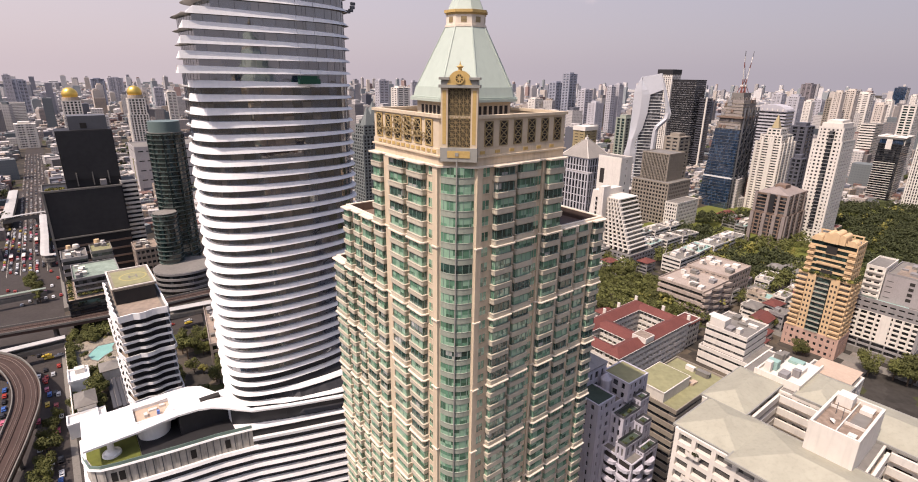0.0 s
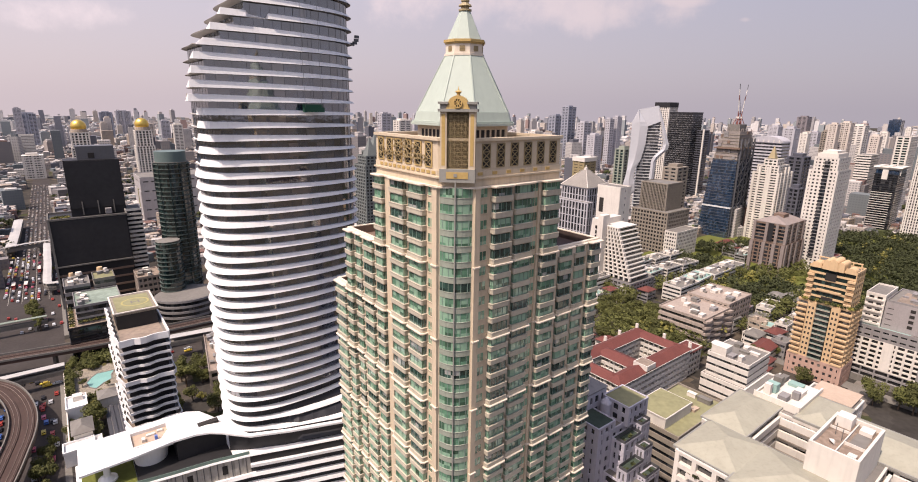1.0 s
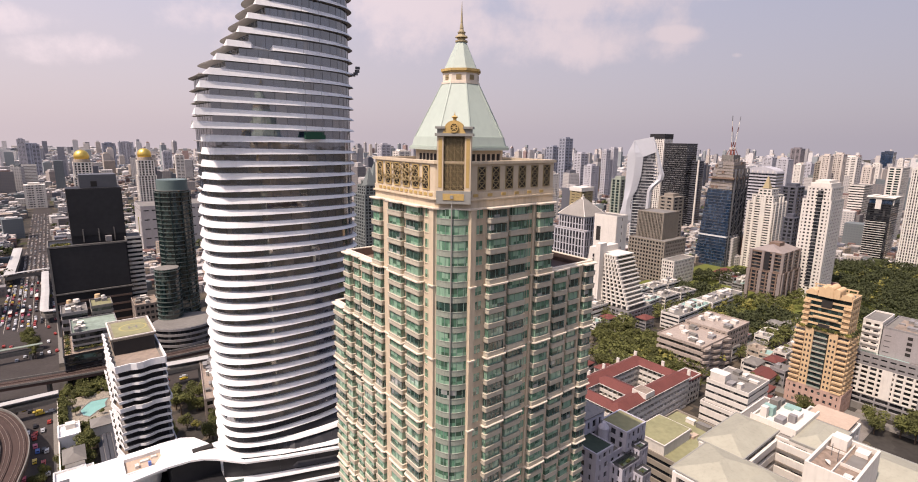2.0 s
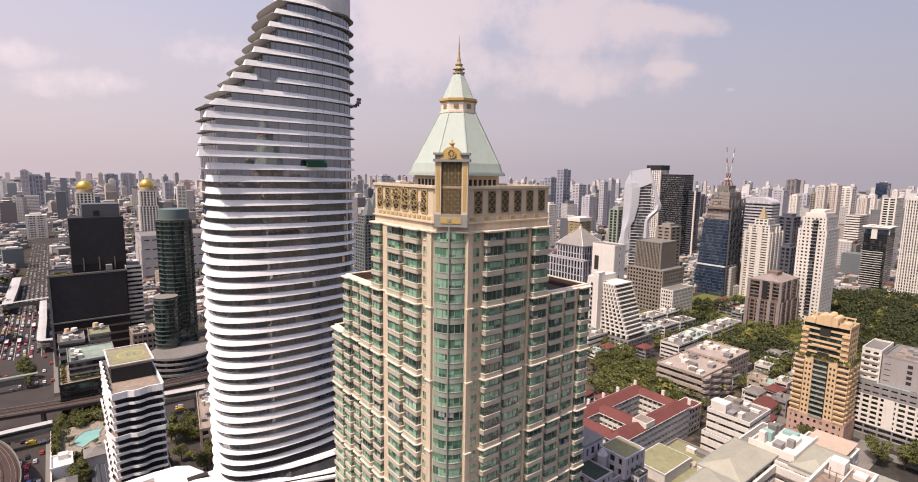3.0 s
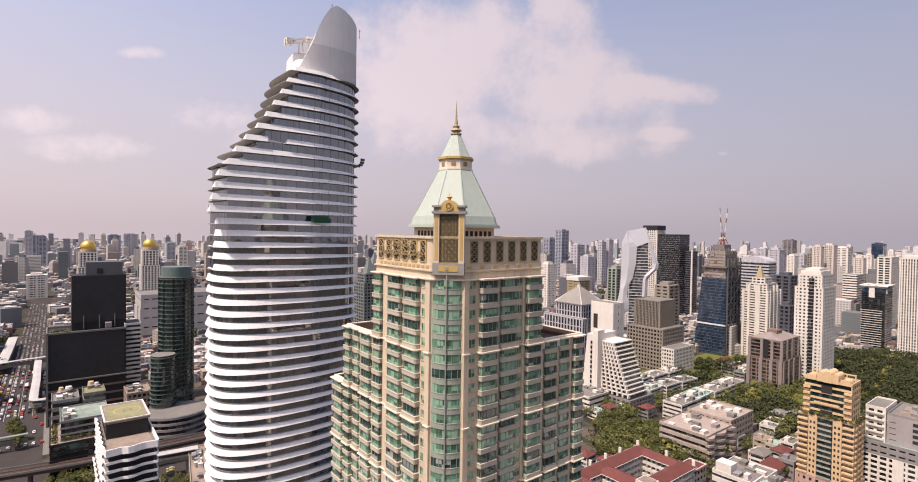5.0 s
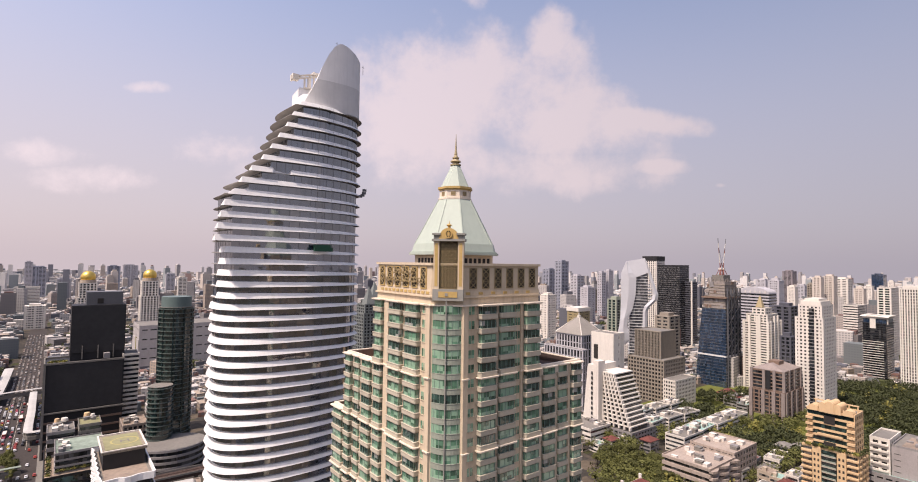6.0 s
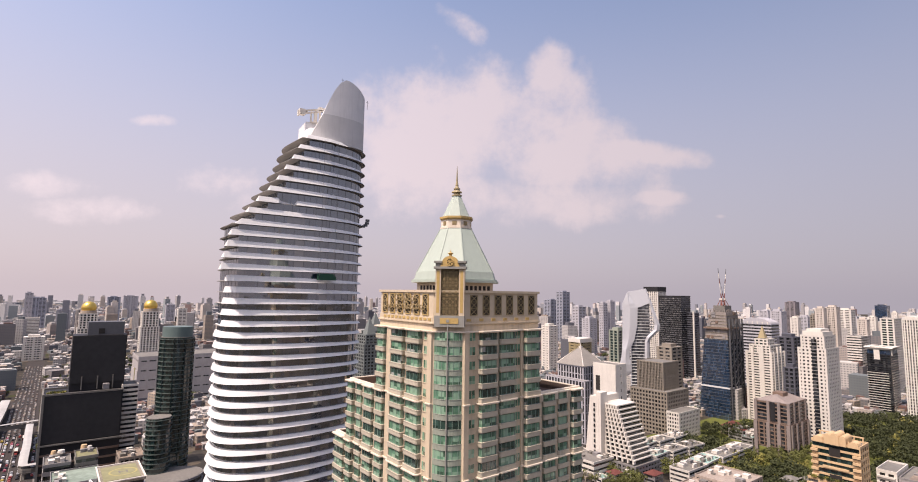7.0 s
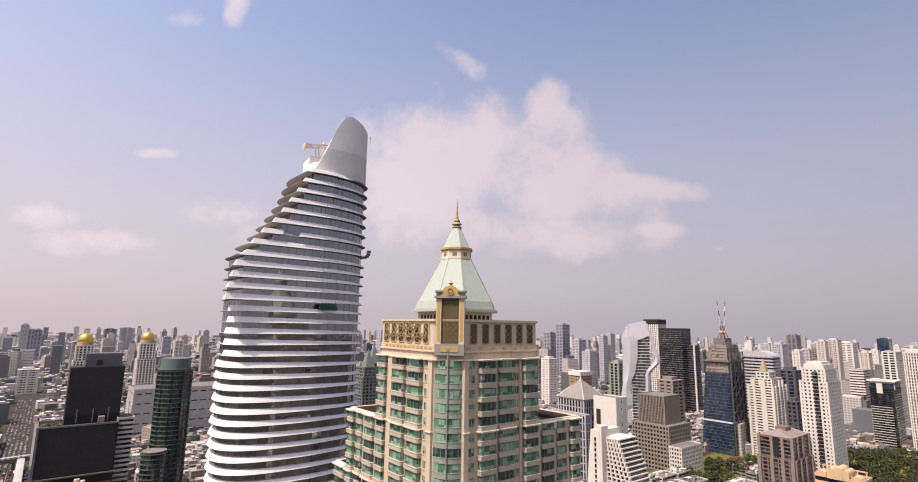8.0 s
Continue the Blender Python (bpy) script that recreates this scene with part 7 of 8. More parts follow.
def sweep(path, profile):
    """A profile of (across, up) pairs swept along a path."""
    bm = bmesh.new()
    rows = []
    for i, p in enumerate(path):
        d = (path[min(i + 1, len(path) - 1)] - path[max(i - 1, 0)]).normalized()
        side = Vector((d.y, -d.x, 0)).normalized()
        rows.append([bm.verts.new(p + side * a + Vector((0, 0, h))) for a, h in profile])
    n = len(profile)
    for a, b in zip(rows, rows[1:]):
        for i in range(n):
            j = (i + 1) % n
            bm.faces.new((a[i], a[j], b[j], b[i]))
    bm.faces.new(rows[0])
    bm.faces.new(rows[-1][::-1])
    return bm


def viaduct(name, label, pts, half, z, tracks=True, cover=CANOPY):
    v = thing(name, Matrix.Identity(4), label, "viaduct")
    path = smooth_path([(x, y, z) for x, y in pts])
    part("deck", sweep(path, [(-half, -1.8), (half, -1.8), (half, 0), (-half, 0)]), BALLAST if tracks else CONCRETE, v)
    for s in (-1, 1):
        part("side_wall", sweep(path, [(s * half - 0.2, 0), (s * half + 0.2, 0), (s * half + 0.2, 1.2), (s * half - 0.2, 1.2)]), CONCRETE, v)
    if tracks:
        for c in (-half * 0.48, half * 0.48):
            part("track_bed", sweep(path, [(c - 1.5, 0.02), (c + 1.5, 0.02), (c + 1.4, 0.35), (c - 1.4, 0.35)]), BALLAST, v)
            for r in (-0.72, 0.72):
                part("rail", sweep(path, [(c + r - 0.07, 0.35), (c + r + 0.07, 0.35), (c + r + 0.07, 0.55), (c + r - 0.07, 0.55)]), RAIL, v)
    else:
        part("canopy", sweep(path, [(-half - 0.3, 3.4), (half + 0.3, 3.4), (half + 0.3, 3.7), (0, 4.1), (-half - 0.3, 3.7)]), cover, v)
    for p in path[3::7]:
        part("column", boxes((p.x - 0.9, p.x + 0.9, p.y - 0.9, p.y + 0.9, 0.02, z - 1.7)), CONCRETE, v)
        part("column_head", boxes((p.x - 2.4, p.x + 2.4, p.y - 1.2, p.y + 1.2, z - 3.0, z - 1.75)), CONCRETE, v)
    return v


def line(x, y, s0, s1, n=6):
    return [tuple((Vector((x, y, 0)) + U_ * (s0 + (s1 - s0) * i / n))[:2]) for i in range(n + 1)]


viaduct("railway_viaduct", "curved concrete railway viaduct with rusty tracks", [(-310, 208), (-272, 226), (-248, 230), (-229, 226), (-216, 218.5), (-204, 208.5), (-195, 199), (-187, 188), (-179, 174), (-173, 163), (-163, 143), (-148, 114), (-125, 78), (-100, 40)], 5.0, 13.0)
viaduct("railway_viaduct", "straight concrete railway viaduct along the street", [(-346, 207), (-300, 233), (-257, 258), (-211, 284), *line(-236, 262, 90, 330)], 5.0, 12.0)
viaduct("covered_walkway", "pale covered pedestrian walkway over the street", line(-228, 247, -140, 12), 2.0, 8.0, False)
viaduct("covered_walkway", "green covered pedestrian walkway over the avenue", line(-302, 309, -16, 24), 1.3, 6.5, False, material("green_canopy", (0.20, 0.235, 0.19), 0.6, vary=0.15, grain=0.8, stain=0.15))
viaduct("covered_walkway", "white roofed walkway along the avenue", [(-322, 396), (-331, 388), (-341, 398), (-372, 438), (-400, 473), (-427, 507)], 2.6, 7.0, False)
viaduct("covered_walkway", "white roofed walkway across the avenue", [(-427, 517), (-441, 501), (-450, 484)], 2.0, 8.5, False)
viaduct("covered_walkway", "white roofed walkway along the avenue", [(-450, 490), (-476, 524), (-499, 554), (-545, 613)], 4.0, 7.0, False)
# station hall beside the glass tower, its roof full of plant
sh = building("station_hall", "pale concrete station hall with plant on its flat roof", -134, 246, 9, 62, 12, 3, 2, 14, PINK_CONCRETE, DARK_GLASS, ROOF_RUST, turn=29, slab=0.4, pier=0.25)
roof_gear(sh, 8, 58, 12, 91, 16, 0, 1)
roof_gear(sh, 8, 58, 12, 92, 12, 0, 1)
viaduct("covered_walkway", "pale concrete footbridge into the station hall", [(-176, 284), (-166, 290), (-156, 296)], 2.6, 11.0, False)

# ---- garden beside the zigzag tower ----
sheet("lawn", -214, 238, 5.5, 36, -76, 30, 0.3, GROUND, "paved garden court with planting beds")
sheet("road", -214, 238, -9, 3, -130, 10, 0.14, ASPHALT, "narrow asphalt street between railway and gardens")
sheet("pavement", -214, 238, 3, 5.4, -130, 16, 0.24, CONCRETE, "concrete pavement along the garden wall")
gd = thing("pool_garden", at(-214, 238), "garden terrace with a turquoise pool and small pavilions", "garden")
part("terrace", boxes((6, 36, -21, 15, 0.3, 6)), PANEL_CONCRETE, gd)
part("pool", prism(bmesh.new(), [(15, -4), (17.5, 1), (20, 4.5), (28, 4), (26, -1), (26, -6), (22, -9), (18.6, -13.5), (16, -10)], 6.0, 6.08), POOL, gd, "turquoise swimming pool")
part("pool_rim", ring(bmesh.new(), [(14.4, -4), (17, 1.4), (19.7, 5.1), (28.7, 4.6), (26.6, -1.2), (26.6, -6.3), (22.3, -9.6), (18.4, -14.4), (15.5, -10.2)], [(15, -4), (17.5, 1), (20, 4.5), (28, 4), (26, -1), (26, -6), (22, -9), (18.6, -13.5), (16, -10)], 6.0, 6.22), CONCRETE, gd)
part("garden_wall", boxes((5.4, 5.9, -62, 14, 0.3, 7.2)), WHITE_WALL, gd)
part("grey_house", boxes((26, 33, 19, 30, 0.3, 5.6), (25.6, 33.4, 18.6, 30.4, 5.6, 6.0)), ROOF_GREY, gd)
for x0, x1, y0, y1, z0, z1 in ((19, 28, -33, -24, 0.3, 9.0), (7.5, 14.5, -62.5, -50, 0.3, 10.0)):
    part("pavilion", boxes((x0, x1, y0, y1, z0, z1)), WHITE_WALL, gd)
    part("pavilion_roof", hip_roof(x0, x1, y0, y1, z1 + 0.1, z1 + 2.4, 0.8), ROOF_GREY, gd, "grey hipped roof")
for x0, x1, y0, y1, z in ((5.6, 14, -35, -22, 8.3), (3.4, 14.6, -71, -63, 6.6), (14.7, 17.4, -70, -63, 6.0)):
    part("white_house", ring(boxes((x0, x1, y0, y1, 0.3, z)), [(x0 - 0.2, y0 - 0.2), (x1 + 0.2, y0 - 0.2), (x1 + 0.2, y1 + 0.2), (x0 - 0.2, y1 + 0.2)], [(x0 + 0.3, y0 + 0.3), (x1 - 0.3, y0 + 0.3), (x1 - 0.3, y1 - 0.3), (x0 + 0.3, y1 - 0.3)], z, z + 1.1), WHITE, gd, "white house with a flat roof terrace")
    part("house_window", boxes(*[(x0 - 0.06, x0 + 0.1, y0 + 1.2 + i * 3.2, y0 + 2.8 + i * 3.2, 1.4 + k * 3.2, 3.0 + k * 3.2) for i in range(int((y1 - y0) / 3.2)) for k in range(2)]), ROOM_GLASS, gd)
part("stair_house", boxes((8.5, 12.5, -27, -23, 8.4, 10.8)), WHITE_WALL, gd)
for i in range(6):
    part("shed_roof", boxes((20.4 + i * 1.9, 21.9 + i * 1.9, -64 - i * 0.4, -35, 4.6 + 0.35 * (i % 2), 5.0 + 0.35 * (i % 2))), SLATE_ROOF, gd, "long dark shed roof")
part("shed_wall", boxes((20.6, 31.4, -63, -35.4, 0.3, 4.6)), GREY_WALL, gd)

# ---- trees ----


def leaf_crown(seed, height, radius, count, size, lobes=7):
    """Many small leaf sprays round uneven lobes."""
    r = random.Random(seed)
    centres = [(Vector((r.uniform(-1, 1) * radius * 0.62, r.uniform(-1, 1) * radius * 0.62, height * r.uniform(0.55, 0.88))), radius * r.uniform(0.34, 0.6)) for _ in range(lobes)]
    verts, faces = [], []
    for i in range(count):
        c, rad = r.choice(centres)
        d = Vector((r.gauss(0, 1), r.gauss(0, 1), r.gauss(0.25, 0.8))).normalized()
        p = c + d * rad * r.uniform(0.7, 1.05)
        n = (d + Vector((r.gauss(0, 0.5), r.gauss(0, 0.5), r.gauss(0.3, 0.5)))).normalized()
        t = n.orthogonal().normalized()
        b = n.cross(t)
        a = r.uniform(0, math.tau)
        t, b = t * math.cos(a) + b * math.sin(a), b * math.cos(a) - t * math.sin(a)
        s = size * r.uniform(0.6, 1.3)
        k = len(verts)
        verts += [tuple(p + t * s * x + b * s * y + n * z * s) for x, y, z in ((-0.5, -0.35, 0), (0.1, -0.5, 0.12), (0.6, 0.0, -0.1), (0.1, 0.5, 0.1), (-0.5, 0.3, -0.05))]
        faces.append((k, k + 1, k + 2, k + 3, k + 4))
    return verts, faces


def raw_mesh(name, verts, faces, mat):
    me = bpy.data.meshes.new(name)
    me.from_pydata(verts, [], faces)
    me.materials.append(mat)
    return me


def trunk_mesh(seed, height):
    r = random.Random(seed)
    bm = bmesh.new()
    bmesh.ops.create_cone(bm, cap_ends=True, segments=7, radius1=height * 0.035, radius2=height * 0.02, depth=height * 0.5, matrix=pose(0, 0, height * 0.25))
    for i in range(5):
        bmesh.ops.create_cone(bm, cap_ends=True, segments=5, radius1=height * 0.016, radius2=height * 0.006, depth=height * 0.42,
                              matrix=pose(0, 0, height * 0.42, 0, 0, 72 * i + r.uniform(-20, 20)) @ pose(0, 0, 0, 0, r.uniform(28, 50), 0) @ Matrix.Translation((0, 0, height * 0.2)))
    return mesh_of("trunk", bm, BARK)


models = []
for i, (h, rad, mat) in enumerate(((11, 5.0, LEAF_STREET), (9, 4.2, LEAF_STREET), (13, 5.6, LEAF_STREET), (8, 3.6, LEAF_WARM))):
    t = thing("street_tree", Matrix.Translation((-330 - 14 * i, 440, 0.1)), "leafy green broad-crowned tree beside the street" if mat is LEAF_STREET else "yellow-green broad-crowned tree in a garden", "tree", "city trees")
    o = new("trunk", trunk_mesh(i, h))
    o.parent = t
    o = new("crown", raw_mesh("crown", *leaf_crown(40 + i, h, rad, 1100, rad * 0.125), mat))
    o.parent = t
    models.append(t)


def plant(x, y, z=0.1, kind=None, scale=1.0):
    r = random.Random(int(x * 13 + y * 7))
    src = models[r.choice((0, 0, 1, 1, 2, 2, 3)) if kind is None else kind]
    t = copy_thing(src, pose(x, y, z, 0, 0, r.uniform(0, 360)))
    t.scale = (scale * r.uniform(0.85, 1.15),) * 3
    return t


rt = random.Random(21)


def grove(cx, cy, rx, ry, n, z=0.1, scale=1.0):
    for i in range(n):
        a, q = rt.uniform(0, math.tau), math.sqrt(rt.random())
        plant(cx + rx * q * math.cos(a), cy + ry * q * math.sin(a), z, None, scale)


grove(132, 338, 22, 26, 26)
grove(112, 316, 20, 8, 8, 0.1, 0.9)
grove(186, 288, 12, 8, 6, 0.1, 0.8)
grove(222, 246, 5, 4, 2)
grove(276, 242, 14, 12, 9)
grove(148, 292, 6, 8, 4, 0.1, 0.7)
garden_spot = at(-214, 238)
for u, v in ((9, 12), (12, 17), (17, 14), (14, 22), (20, 19), (24, 14), (10, 26), (22, 25), (18, 29), (26, 34), (30, 15)):
    p = garden_spot @ Vector((u, v, 0))
    plant(p.x, p.y, 0.3, 3 if (u, v) == (24, 14) else None, 0.8)
for i in range(13):
    plant(-184 + i * 3.3 + rt.uniform(-1.2, 1.2), 197 - i * 5.0 + rt.uniform(-1.2, 1.2), 0.1, i % 3, 0.62 + 0.03 * min(i, 8))
for i in range(9):
    plant(-287 - i * 5.0 + rt.uniform(-1.5, 1.5), 320 + i * 5.6 + rt.uniform(-1.5, 1.5), 0.1, None, 0.75)
for u, v, scale in ((17, -22, 0.8), (16.5, -27, 0.9), (17, -32, 0.95), (16, -38, 0.9), (16.5, -43, 0.8), (16, -48, 0.7), (16.4, -54, 0.75), (16, -59, 0.6), (8, -40, 0.5), (11, -44, 0.55), (7, -47, 0.6), (7, -54, 0.5), (12, -39, 0.45), (30, -16, 0.5), (33, -8, 0.6), (30, 2, 0.5), (24, -14, 0.35), (13, -8, 0.4), (12, 2, 0.45), (31, -22, 0.5)):
    p = garden_spot @ Vector((u, v, 0))
    plant(p.x, p.y, 6.0 if v > -21 else 0.3, None, scale)
grove(-120, 230, 10, 20, 8, 0.1, 0.8)
grove(120, 302, 26, 12, 16)
grove(120, 366, 18, 16, 16)
grove(146, 352, 14, 12, 10)
grove(205, 300, 10, 6, 5, 0.1, 0.8)
grove(98, 290, 12, 10, 8, 0.1, 0.9)
grove(160, 290, 10, 6, 5, 0.1, 0.8)
grove(262, 226, 12, 12, 7, 0.1, 0.9)
grove(237, 241, 8, 7, 7, 0.1, 1.1)
grove(200, 268, 5, 5, 4, 0.1, 0.7)
grove(300, 250, 22, 14, 14)
grove(262, 214, 18, 8, 10)
grove(290, 228, 14, 8, 8)
grove(-104, 214, 10, 16, 6, 0.1, 0.8)
grove(-152, 262, 14, 12, 12, 0.1, 0.9)
grove(-140, 238, 8, 16, 6, 0.1, 0.7)


def woods(name, label, areas, size, each, mat, seed):
    """A far wood of many crowns, as one mesh."""
    r = random.Random(seed)
    verts, faces = [], []
    stock = [leaf_crown(200 + i, 12, 6.5, each, size, 6) for i in range(5)]
    for cx, cy, rx, ry, n in areas:
        for i in range(n):
            a, q = r.uniform(0, math.tau), math.sqrt(r.random())
            x, y, s = cx + rx * q * math.cos(a), cy + ry * q * math.sin(a), r.uniform(0.7, 1.2)
            if -18 < (Vector((x + 318, y - 348, 0))).dot(U_) < 20:
                continue
            vs, fs = r.choice(stock)
            k = len(verts)
            verts += [(x + vx * s, y + vy * s, vz * s) for vx, vy, vz in vs]
            faces += [tuple(k + j for j in f) for f in fs]
    return tagged(new(name, raw_mesh(name, verts, faces, mat)), label, "trees", kind="stuff")


woods("park_woods", "dense dark green park woods between the towers", [(500, 560, 130, 60, 260), (430, 470, 60, 40, 110), (560, 480, 120, 60, 200), (330, 400, 60, 26, 70), (250, 400, 46, 28, 60), (235, 480, 34, 26, 46), (300, 545, 40, 20, 36), (415, 400, 80, 40, 130), (360, 330, 50, 30, 50)], 1.25, 170, LEAF, 5)
woods("park_woods", "yellow-green trees scattered among the park woods", [(470, 520, 150, 90, 26), (260, 410, 60, 40, 16), (150, 330, 40, 30, 5)], 1.6, 80, LEAF_WARM, 6)
woods("garden_trees", "dense green garden trees between the town houses", [(186, 352, 30, 26, 34), (240, 352, 40, 34, 30), (282, 318, 26, 34, 24), (300, 372, 36, 30, 40), (150, 318, 16, 20, 14), (120, 330, 30, 26, 40), (118, 392, 26, 20, 20), (206, 420, 40, 24, 34), (330, 470, 40, 30, 34), (272, 460, 30, 30, 24)], 1.0, 170, LEAF_STREET, 12)
woods("street_trees", "dense green trees along the viaduct and garden", [(-205, 268, 12, 6, 7), (-300, 344, 7, 18, 8)], 0.8, 190, LEAF_STREET, 14)
woods("park_woods", "green trees beside the avenue", [(-560, 610, 14, 60, 26), (-610, 690, 14, 60, 22), (-400, 480, 5, 60, 14), (-478, 500, 22, 40, 40), (-512, 452, 26, 34, 40), (-380, 330, 20, 30, 14), (-420, 380, 20, 30, 14)], 1.5, 90, LEAF, 7)
sheet("lawn", 330, 400, -30, 420, -60, 190, 0.2, GRASS, "grass of the park under the trees")

verts, faces = [], []
r_hedge = random.Random(5)
for i in range(2600):
    p = garden_spot @ Vector((r_hedge.uniform(6.2, 9.4), r_hedge.uniform(-18.5, 13), 6.0 + 3.4 * r_hedge.random() ** 0.4))
    t, b = Vector((r_hedge.uniform(-1, 1), r_hedge.uniform(-1, 1), r_hedge.uniform(-0.5, 0.5))) * 0.5, Vector((r_hedge.uniform(-1, 1), r_hedge.uniform(-1, 1), r_hedge.uniform(-1, 1))) * 0.5
    k = len(verts)
    verts += [tuple(p - t - b), tuple(p + t - b), tuple(p + t + b), tuple(p - t + b)]
    faces.append((k, k + 1, k + 2, k + 3))
tagged(new("hedge", raw_mesh("hedge", verts, faces, LEAF_STREET)), "tall clipped green hedge along the garden wall", "hedge", kind="stuff")

# ---- low houses ----
HOUSE_WALLS = (WHITE_WALL, CREAM_WALL, GREY_WALL, TAN_WALL, WHITE_WALL)
HOUSE_ROOFS = (ROOF_GREY, ROOF_RUST, ROOF_RED, CONCRETE, ROOF_TEAL, ROOF_GREY)
rh = random.Random(8)


def low_house(x, y, w, d, h, roof=None, wall=None):
    wall = wall or rh.choice(HOUSE_WALLS)
    roof = roof or rh.choice(HOUSE_ROOFS)
    b = thing("low_house", at(x, y, 0, GRID + rh.choice((0, 0, 0, 4, -5))), "small %s town house with flat or hipped roof" % ("white" if wall is WHITE_WALL else "grey" if wall is GREY_WALL else "cream"), "house", "low town houses")
    n = max(1, round(h / 3.4))
    part("wall", boxes((0, w, 0, d, 0.02, h)), wall, b)
    for k in range(n):
        zz = k * h / n + 1.0
        part("window", boxes((0.6, w - 0.6, -0.06, 0.1, zz, zz + 1.4)), ROOM_GLASS, b)
        part("window", boxes((-0.06, 0.1, 0.6, d - 0.6, zz, zz + 1.4)), ROOM_GLASS, b)
    if roof in (ROOF_RED, ROOF_GREY) and rh.random() < 0.6:
        part("roof", hip_roof(0, w, 0, d, h + 0.3, h + min(w, d) * 0.28, 0.5), roof, b)
    else:
        part("roof", boxes((0.3, w - 0.3, 0.3, d - 0.3, h, h + 0.15)), roof, b)
        part("parapet", ring(bmesh.new(), [(-0.1, -0.1), (w + 0.1, -0.1), (w + 0.1, d + 0.1), (-0.1, d + 0.1)], [(0.25, 0.25), (w - 0.25, 0.25), (w - 0.25, d - 0.25), (0.25, d - 0.25)], h - 0.1, h + 0.8), wall, b)
        if w > 15:
            roof_gear(b, w, d, h + 0.05, int(x * 7 + y), 6)
        if min(w, d) > 7:
            part("roof_room", boxes((w * 0.2, w * 0.45, d * 0.5, d * 0.8, h + 0.1, h + 2.4)), wall, b)
    return b


low_house(186, 284, 26, 11, 8, ROOF_RED, WHITE_WALL)
low_house(172, 262, 16, 9, 6, ROOF_RED)
low_house(184, 276, 12, 9, 6, ROOF_RED)
low_house(96, 300, 12, 10, 6, ROOF_RED)
low_house(84, 308, 10, 9, 6, ROOF_RED)
for i in range(16):
    low_house(196 + rh.uniform(-16, 22), 306 + i * 4.4 + rh.uniform(-3, 3), rh.uniform(8, 14), rh.uniform(7, 11), rh.uniform(6, 12))
for i in range(10):
    low_house(98 + (i % 5) * 13 + rh.uniform(-3, 3), 392 + (i // 5) * 16 + rh.uniform(-3, 3), rh.uniform(8, 12), rh.uniform(7, 10), rh.uniform(6, 11))
for i in range(4):
    low_house(178 + i * 22, 388 + i * 18, 30, 16, 13, ROOF_TEAL if i == 1 else CONCRETE, WHITE_WALL)
for i in range(6):
    low_house(168 + (i % 3) * 20, 428 + (i // 3) * 30 + (i % 3) * 14, 24, 14, 12, (ROOF_TEAL, ROOF_GREY, CONCRETE)[i % 3], WHITE_WALL)
for i in range(8):
    low_house(318 + rh.uniform(-30, 60), 510 + rh.uniform(-20, 40), rh.uniform(12, 24), rh.uniform(10, 16), rh.uniform(6, 12))
for i in range(10):
    low_house(206 + (i % 5) * 13 + rh.uniform(-3, 3), 292 + (i // 5) * 15 + (i % 5) * 9 + rh.uniform(-2, 2), rh.uniform(9, 13), rh.uniform(7, 10), rh.uniform(6, 13))
for x, y, w, d, h in ((214, 336, 12, 9, 9), (228, 350, 10, 10, 11), (240, 366, 14, 9, 8), (252, 378, 12, 10, 10), (244, 340, 10, 8, 8), (262, 362, 11, 9, 12), (270, 386, 13, 9, 8), (282, 394, 12, 9, 7), (226, 318, 12, 10, 9)):
    low_house(x, y, w, d, h, rh.choice((CONCRETE, ROOF_GREY)), WHITE_WALL)
low_house(128, 196, 20, 8, 5, CONCRETE)
low_house(118, 212, 16, 7, 4, ROOF_RUST)
low_house(118, 150, 26, 14, 20, TERRACOTTA, CREAM_WALL)
low_house(150, 176, 22, 14, 24, CONCRETE, WHITE_WALL)

# ---- the wide city ----
KEEP_OUT = ((-700, -110, -90, 330), (-60, 330, 60, 560), (-400, -130, 170, 470), (100, 480, 180, 430), (240, 700, 420, 620))


